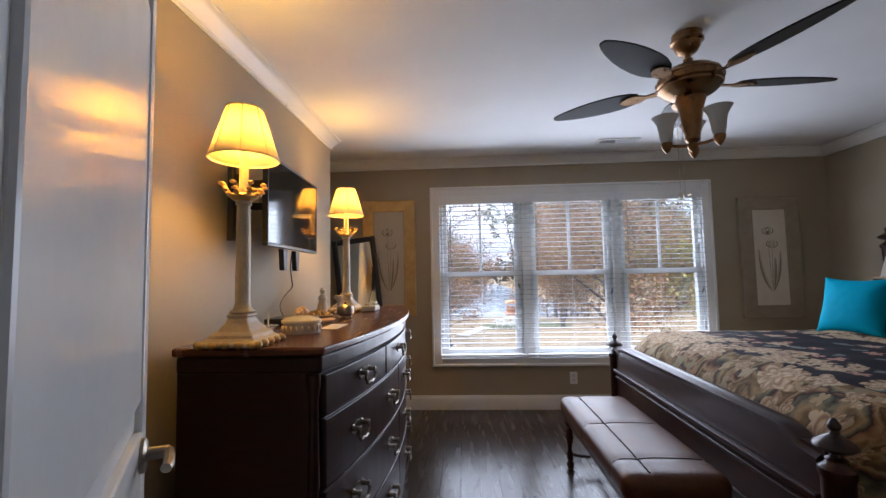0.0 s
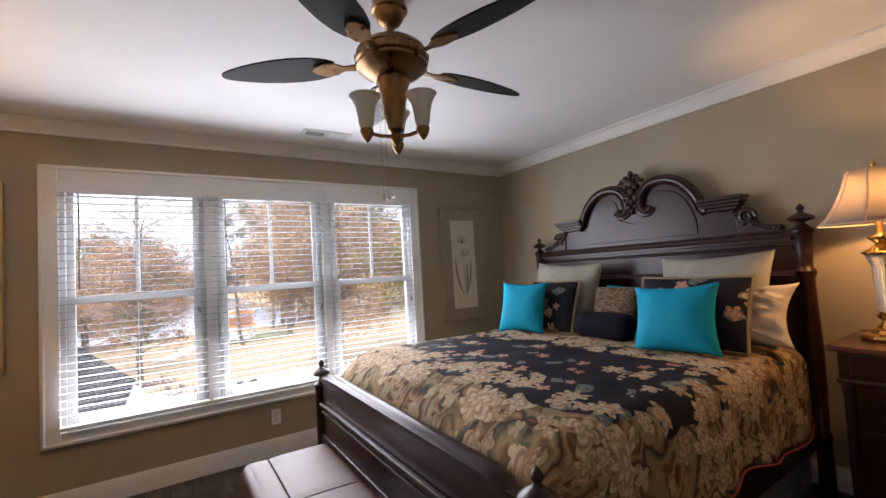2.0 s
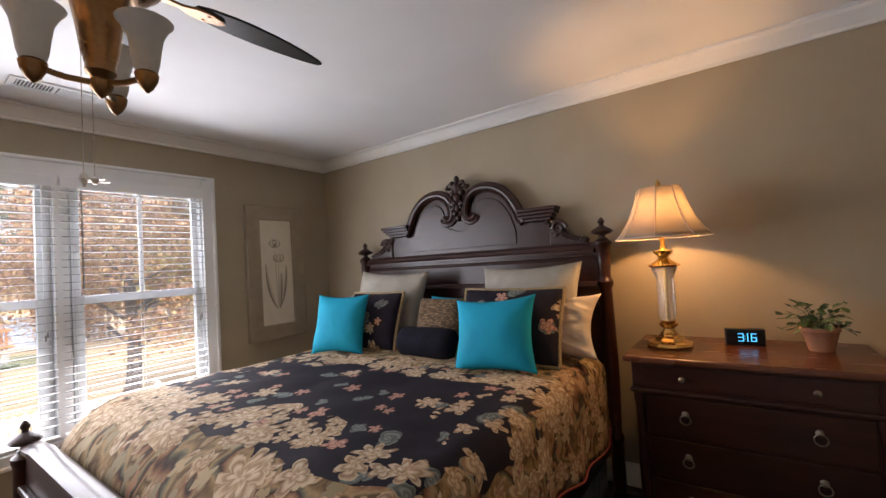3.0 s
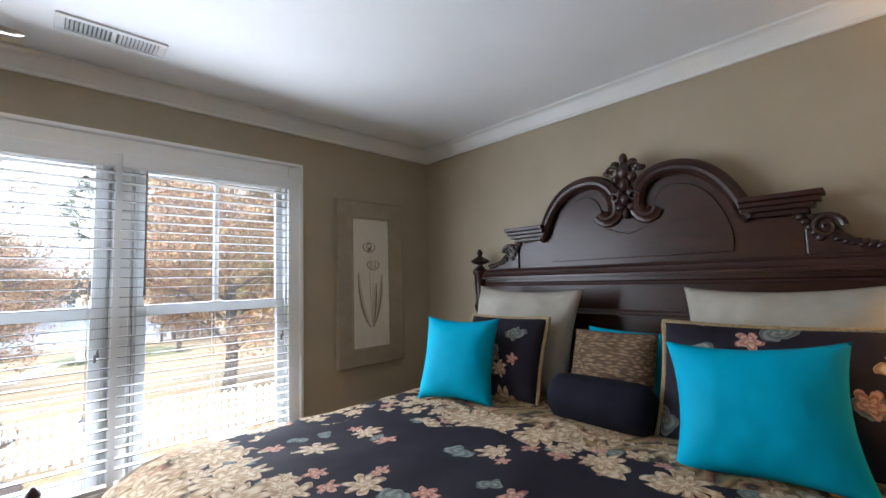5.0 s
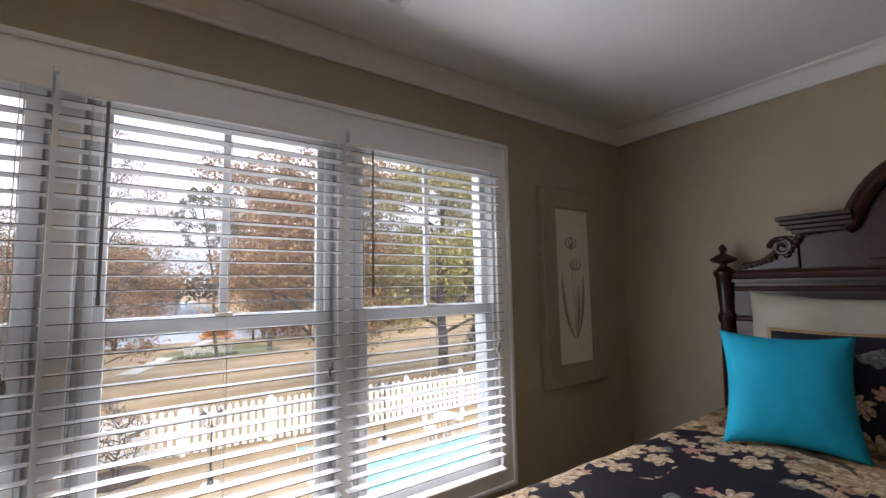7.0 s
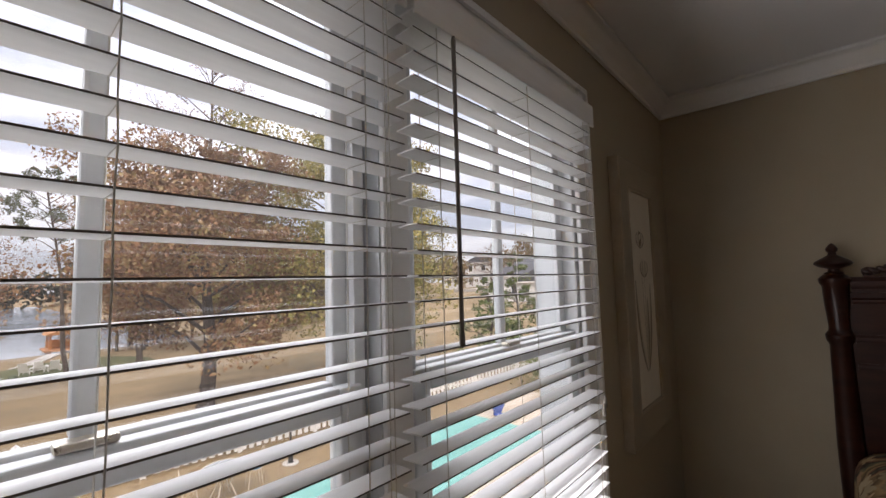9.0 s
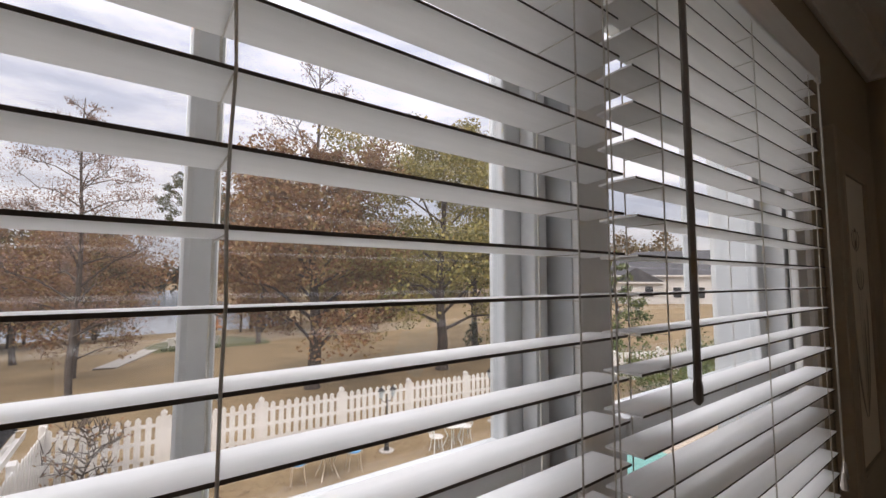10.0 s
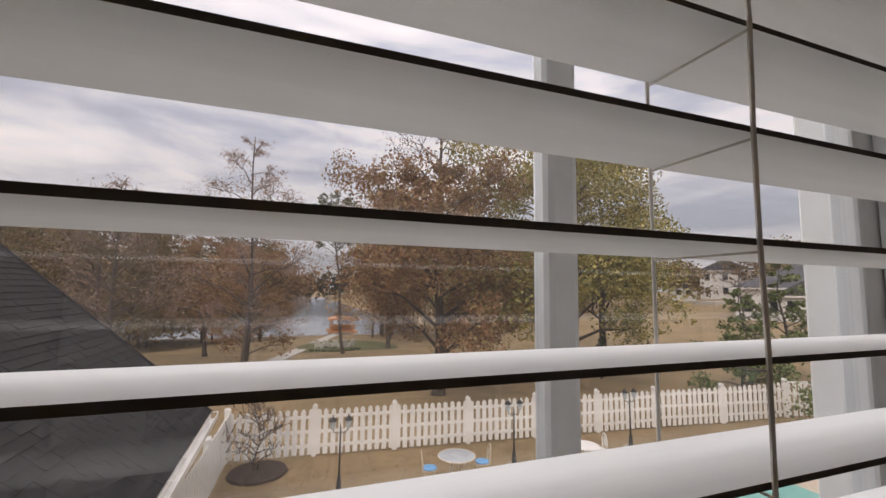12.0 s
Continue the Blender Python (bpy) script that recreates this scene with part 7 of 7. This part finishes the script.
# ---- yard lamp posts ----
def lamp_post(x, y):
    t = thing("lamp_post", "black double-headed garden lamp post in the yard", "lamp post", (x, y, gz(x, y)), "garden lamps")
    part("pole", lathe([(0.10, 0), (0.105, 0.03), (0.07, 0.06), (0.055, 0.30), (0.035, 0.42), (0.026, 0.46), (0.022, 1.42), (0.034, 1.45), (0.020, 1.48), (0.014, 1.60), (0.003, 1.66)], 12), M_IRON, t, smooth=True)
    for s in (-1, 1):
        part("arm", tube([(0, 0, 1.44), (s * 0.08, 0, 1.40), (s * 0.16, 0, 1.46), (s * 0.19, 0, 1.53)], 0.012, 6), M_IRON, t, smooth=True)
        ln = part("lantern", lathe([(0.045, 1.53), (0.055, 1.55), (0.085, 1.72), (0.080, 1.725)], 6, Matrix.Translation((s * 0.19, 0, 0))), M_LANTERN, t, "pale glass lantern")
        part("cap", lathe([(0.105, 1.722), (0.10, 1.74), (0.04, 1.80), (0.012, 1.82), (0.016, 1.85), (0.002, 1.88)], 12, Matrix.Translation((s * 0.19, 0, 0))), M_IRON, ln, "dark peaked cap", smooth=True)
    part("footing", lathe([(0.22, -0.02), (0.22, 0.03), (0.20, 0.04)], 14), M_PATH, t)


for lx, ly in ((2.22, 15.08), (7.09, 15.14), (11.36, 15.2)):
    lamp_post(lx, ly)

# ---- pool, deck, pot, garden furniture ----
Y0 = -3.4
tagged(part("pool_deck", boxes((4.2, 17.5, 4.7, 10.2, Y0 - 0.1, Y0 + 0.06), (4.2, 5.2, 10.2, 13.55, Y0 - 0.1, Y0 + 0.06), (13.2, 17.5, 10.2, 13.55, Y0 - 0.1, Y0 + 0.06), (4.2, 17.5, 13.55, 13.85, Y0 - 0.1, Y0 + 0.06)), M_DECK, bevel=0.02), "tan stone pool deck", "deck", kind="structure")
tagged(part("pool_cover", boxes((5.1, 13.3, 10.1, 13.65, Y0 + 0.061, Y0 + 0.085)), M_COVER, bevel=0.01), "teal winter cover strapped over the pool", "pool cover", kind="structure")
for i in range(9):
    sx = 5.6 + 0.9 * i
    o = part("cover_strap", boxes((sx - 0.02, sx + 0.02, 13.4, 13.8, Y0 + 0.087, Y0 + 0.095)), M_IRON)
    tagged(o, "dark strap holding down the pool cover", "strap", "cover straps")
pt = thing("garden_pot", "cobalt blue glazed garden pot on the deck", "pot", (13.9, 12.84, Y0 + 0.06))
part("pot", lathe([(0.15, 0), (0.17, 0.04), (0.13, 0.10), (0.26, 0.35), (0.28, 0.46), (0.24, 0.52), (0.29, 0.58), (0.27, 0.59), (0.2, 0.50), (0, 0.50)], 24), M_BLUE, pt, smooth=True)


def bistro_chair(x, y, turn):
    t = thing("garden_chair", "white cast-iron garden chair on the lawn", "chair", (x, y, Y0), "iron garden chairs")
    t.rotation_euler = (0, 0, turn)
    part("seat", lathe([(0.20, 0.43), (0.21, 0.445), (0.19, 0.455)], 18), M_FENCE, t, smooth=True)
    for k in range(4):
        a = radians(45 + 90 * k)
        part("leg", tube([(0.15 * math.cos(a), 0.15 * math.sin(a), 0.44), (0.17 * math.cos(a), 0.17 * math.sin(a), 0.2), (0.23 * math.cos(a), 0.23 * math.sin(a), 0)], 0.014, 6), M_FENCE, t, smooth=True)
    bm = tube([(0.19 * math.cos(a), 0.19 - 0.02, 0.65 + 0.24 * math.sin(a)) for a in np.linspace(-2.0, 5.14 - 0.9, 20)], 0.014, 6)
    for k in range(3):
        tube([(0.07 * math.cos(a) + (k - 1) * 0.09, 0.17, 0.62 + 0.07 * k % 0.1 + 0.08 * math.sin(a)) for a in np.linspace(0, 6.28, 12)], 0.009, 5, bm)
    tube([(0, 0.19, 0.43), (0, 0.17, 0.88)], 0.010, 5, bm)
    part("back", bm, M_FENCE, t, "pierced round back", smooth=True)


def wire_chair(x, y, turn):
    """Bent-wire chair with a tall hooped back and a round cushion."""
    t = thing("garden_chair", "cream bent-wire garden chair with a round blue cushion", "chair", (x, y, Y0), "wire garden chairs")
    t.rotation_euler = (0, 0, turn)
    part("seat_ring", tube([(0.19 * math.cos(a), 0.19 * math.sin(a), 0.43) for a in np.linspace(0, 6.283, 19)], 0.010, 5), M_CREAM, t, smooth=True)
    part("cushion", lathe([(0.0, 0.442), (0.17, 0.442), (0.19, 0.458), (0.18, 0.478), (0.12, 0.488), (0.0, 0.490)], 18), M_CUSH, t, "round sky-blue cushion", smooth=True)
    for k in range(4):
        a = radians(45 + 90 * k)
        part("leg", tube([(0.18 * math.cos(a), 0.18 * math.sin(a), 0.43), (0.21 * math.cos(a), 0.21 * math.sin(a), 0.2), (0.25 * math.cos(a), 0.25 * math.sin(a), 0)], 0.010, 5), M_CREAM, t, smooth=True)
    for w, h in ((0.17, 0.47), (0.09, 0.36)):
        part("back_hoop", tube([(w * math.cos(a), 0.17 + 0.05 * math.sin(a), 0.43 + h * math.sin(a) ** 0.7) for a in np.linspace(0.001, 3.14, 17)], 0.010, 5), M_CREAM, t, smooth=True)


def bistro_table(x, y, glass):
    t = thing("garden_table", "round garden table with a glass top" if glass else "white round cast-iron garden table", "table", (x, y, Y0))
    part("top", lathe([(0.46, 0.70), (0.47, 0.715), (0.45, 0.725)] if glass else [(0.36, 0.70), (0.37, 0.72), (0.35, 0.725)], 28), M_LANTERN if glass else M_FENCE, t, smooth=True)
    part("rim", tube([((0.475 if glass else 0.375) * math.cos(a), (0.475 if glass else 0.375) * math.sin(a), 0.713) for a in np.linspace(0, 6.283, 29)], 0.014, 6), M_CREAM if glass else M_FENCE, t, smooth=True)
    for k in range(4):
        a = radians(90 * k + 45)
        part("leg", tube([(0.3 * math.cos(a), 0.3 * math.sin(a), 0.70), (0.15 * math.cos(a), 0.15 * math.sin(a), 0.35), (0.32 * math.cos(a), 0.32 * math.sin(a), 0)], 0.015, 6), M_CREAM if glass else M_FENCE, t, smooth=True)


bistro_table(5.11, 14.60, True)
wire_chair(4.42, 14.72, 1.35)
wire_chair(5.86, 14.66, -1.75)
bistro_table(8.76, 14.16, False)
bistro_chair(9.45, 14.42, -1.9)
bistro_chair(8.22, 14.22, 1.4)
# bare sapling with brown leaves in a small bed at the fence corner
tree("bare young shrub with brown leaves in the corner", 0.30, 16.9, 1.9, 0.75, 0.15, 160, 0.045, M_LRED, 41, 0.025, twigs=1)
tagged(part("corner_bed", lathe([(0.78, -0.02), (0.74, 0.06), (0.2, 0.09), (0, 0.09)], 18, Matrix.Translation((0.30, 16.9, Y0))), M_MULCH, smooth=True), "dark mulch bed in the fence corner", "mulch", kind="structure")
# fallen leaves over the yard
rs = np.random.RandomState(6)
n = 5200
pts = np.stack([rs.uniform(-0.5, 17, n), rs.uniform(14.4, 17.6, n), np.full(n, Y0 + 0.02)], 1)
v, f = leaf_cloud(pts, 0.045, 8)
v[:, 2] = Y0 + 0.012 + 0.02 * rs.rand(len(v))
tagged(new("fallen_leaves", mesh_np("fallen_leaves", v, f, M_LLIT)), "brown leaves scattered over the grass", "leaves", kind="stuff")

# ---- lower wing of the house: steep shingled roof ----
wing = thing("house_wing", "lower house wing with steep dark shingled roof", "house wing", (-0.47, 13.74, -0.9))
EX, EZ, RY0, RY1, SL = -0.47, -0.90, 4.75, 13.74, 0.905
u = Vector((-1, 0, SL)).normalized()
nrm = Vector((SL, 0, 1)).normalized()
CL = 0.145
ncr = 56
rng = random.Random(77)
wi = Matrix.Translation((0.47, -13.74, 0.9))
part("wall", boxes((-8.0, -0.30, 0 - 9.0, -0.35, -2.55, -0.12)), M_HOUSEW, wing)
bm = bmesh.new()
dk0, dk1 = Vector((0, 0, -0.02)), u * (CL * ncr)
for i in range(ncr):
    bm = bmesh.new()
    y = RY0 + rng.uniform(-0.3, 0)
    while y < RY1:
        w = rng.choice((0.16, 0.22, 0.30))
        a, b = max(y, RY0), min(y + w, RY1)
        if b - a > 0.02:
            th = rng.choice((0.007, 0.011, 0.016))
            s0, s1 = u * (CL * i), u * (CL * (i + 1) + 0.05)
            vs = []
            for yy in (a + 0.003, b - 0.003):
                vs.append([bm.verts.new(wi @ (Vector((EX, yy, EZ)) + q4)) for q4 in (s0 - nrm * 0.01, s0 + nrm * (th + 0.008), s1 + nrm * 0.002, s1 - nrm * 0.01)])
            for k in range(4):
                bm.faces.new((vs[0][k], vs[0][(k + 1) % 4], vs[1][(k + 1) % 4], vs[1][k]))
            bm.faces.new(vs[0])
            bm.faces.new(vs[1][::-1])
        y += w
    part("shingle_course", bm, M_SHINGLE, wing)
bm = bmesh.new()
box(bm, 0, CL * ncr, RY0 + 0.01, RY1 - 0.01, -0.16, -0.012, wi @ Matrix.Translation((EX, 0, EZ)) @ Matrix(((u.x, 0, nrm.x, 0), (0, 1, 0, 0), (u.z, 0, nrm.z, 0), (0, 0, 0, 1))))
part("roof_deck", bm, M_BARK, wing)
bm = bmesh.new()
tube([(0.02, RY1 - 13.74 + 0.02, -0.02), tuple(u * (CL * ncr) + Vector((0.02, 0.02, -0.02)))], 0.05, 6, bm)
part("rake_trim", bm, M_SHINGLE, wing)
gt = sweep([(0.07, RY0 - 13.74, -0.02), (0.07, 0.03, -0.02)], [(-0.065, 0.0), (-0.065, -0.11), (0.06, -0.11), (0.075, 0.02), (0.065, 0.02), (0.05, -0.10), (-0.055, -0.10), (-0.055, 0.0)], (0, 0, 1))
part("gutter", gt, M_FENCE, wing, "white metal gutter")
for i in range(12):
    yy = RY0 - 13.74 + 0.4 + i * 0.78
    part("gutter_strap", boxes((0.0, 0.14, yy - 0.014, yy + 0.014, 0.006, 0.012)), M_FENCE, wing)


# ---- neighbours' houses ----
def house(label, x, y, w, d, h, roof_h, turn, z, mat=M_HOUSEW, gable=True):
    t = thing("house", label, "house", (x, y, z))
    t.rotation_euler = (0, 0, radians(turn))
    part("wall", boxes((-w / 2, w / 2, -d / 2, d / 2, -1, h)), mat, t)
    if gable:
        part("roof", prism([(-w / 2 - 0.5, h + 0.001), (w / 2 + 0.5, h + 0.001), (0, h + roof_h)], "y", -d / 2 - 0.5, d / 2 + 0.5), M_HOUSER, t)
    else:
        bm = bmesh.new()
        lo = [bm.verts.new((sx * (w / 2 + 0.5), sy * (d / 2 + 0.5), h)) for sx, sy in ((-1, -1), (1, -1), (1, 1), (-1, 1))]
        r0, r1 = bm.verts.new((-w / 2 + d / 2, 0, h + roof_h)), bm.verts.new((w / 2 - d / 2, 0, h + roof_h))
        for fc in ((lo[0], lo[1], r1, r0), (lo[1], lo[2], r1), (lo[2], lo[3], r0, r1), (lo[3], lo[0], r0), lo[::-1]):
            bm.faces.new(fc)
        part("roof", bm, M_HOUSER, t)
    for fy, sgn in ((-d / 2, -1),):
        for k in range(max(2, int(w / 2.6))):
            for zz in ([1.0] if h < 4.5 else [1.0, 3.9]):
                cx = -w / 2 + 1.3 + k * (w - 2.6) / max(1, int(w / 2.6) - 1)
                wd = part("window", boxes((cx - 0.55, cx + 0.55, fy - 0.05, fy - 0.01, zz, zz + 1.5)), M_TRIM, t)
                part("pane", boxes((cx - 0.47, cx + 0.47, fy - 0.07, fy - 0.052, zz + 0.08, zz + 1.42)), M_HWIN, wd)
    part("fascia", boxes((-w / 2 - 0.5, w / 2 + 0.5, -d / 2 - 0.53, -d / 2 - 0.505, h - 0.2, h)), M_TRIM, t)
    return t


house("single-storey white house with wide grey hip roof", 64.8, 32.6, 26, 14, 4.0, 3.6, -61, -1.8, gable=False)
house("white cottage gable end with grey roof", 57.5, 35.5, 5.5, 6, 3.0, 1.9, -61, -1.7)
house("two-storey cream house far across the lawn", 90, 69, 9, 9, 6.0, 2.4, -54, 0.2)
house("low white pool house across the lawn", 80, 71, 4.5, 3.5, 2.4, 0.9, -50, -0.1)
tagged(part("far_patio", boxes((72, 86, 58, 64, -2.6, -0.1)), M_PATH), "pale patio beside the far house", "patio", kind="structure")
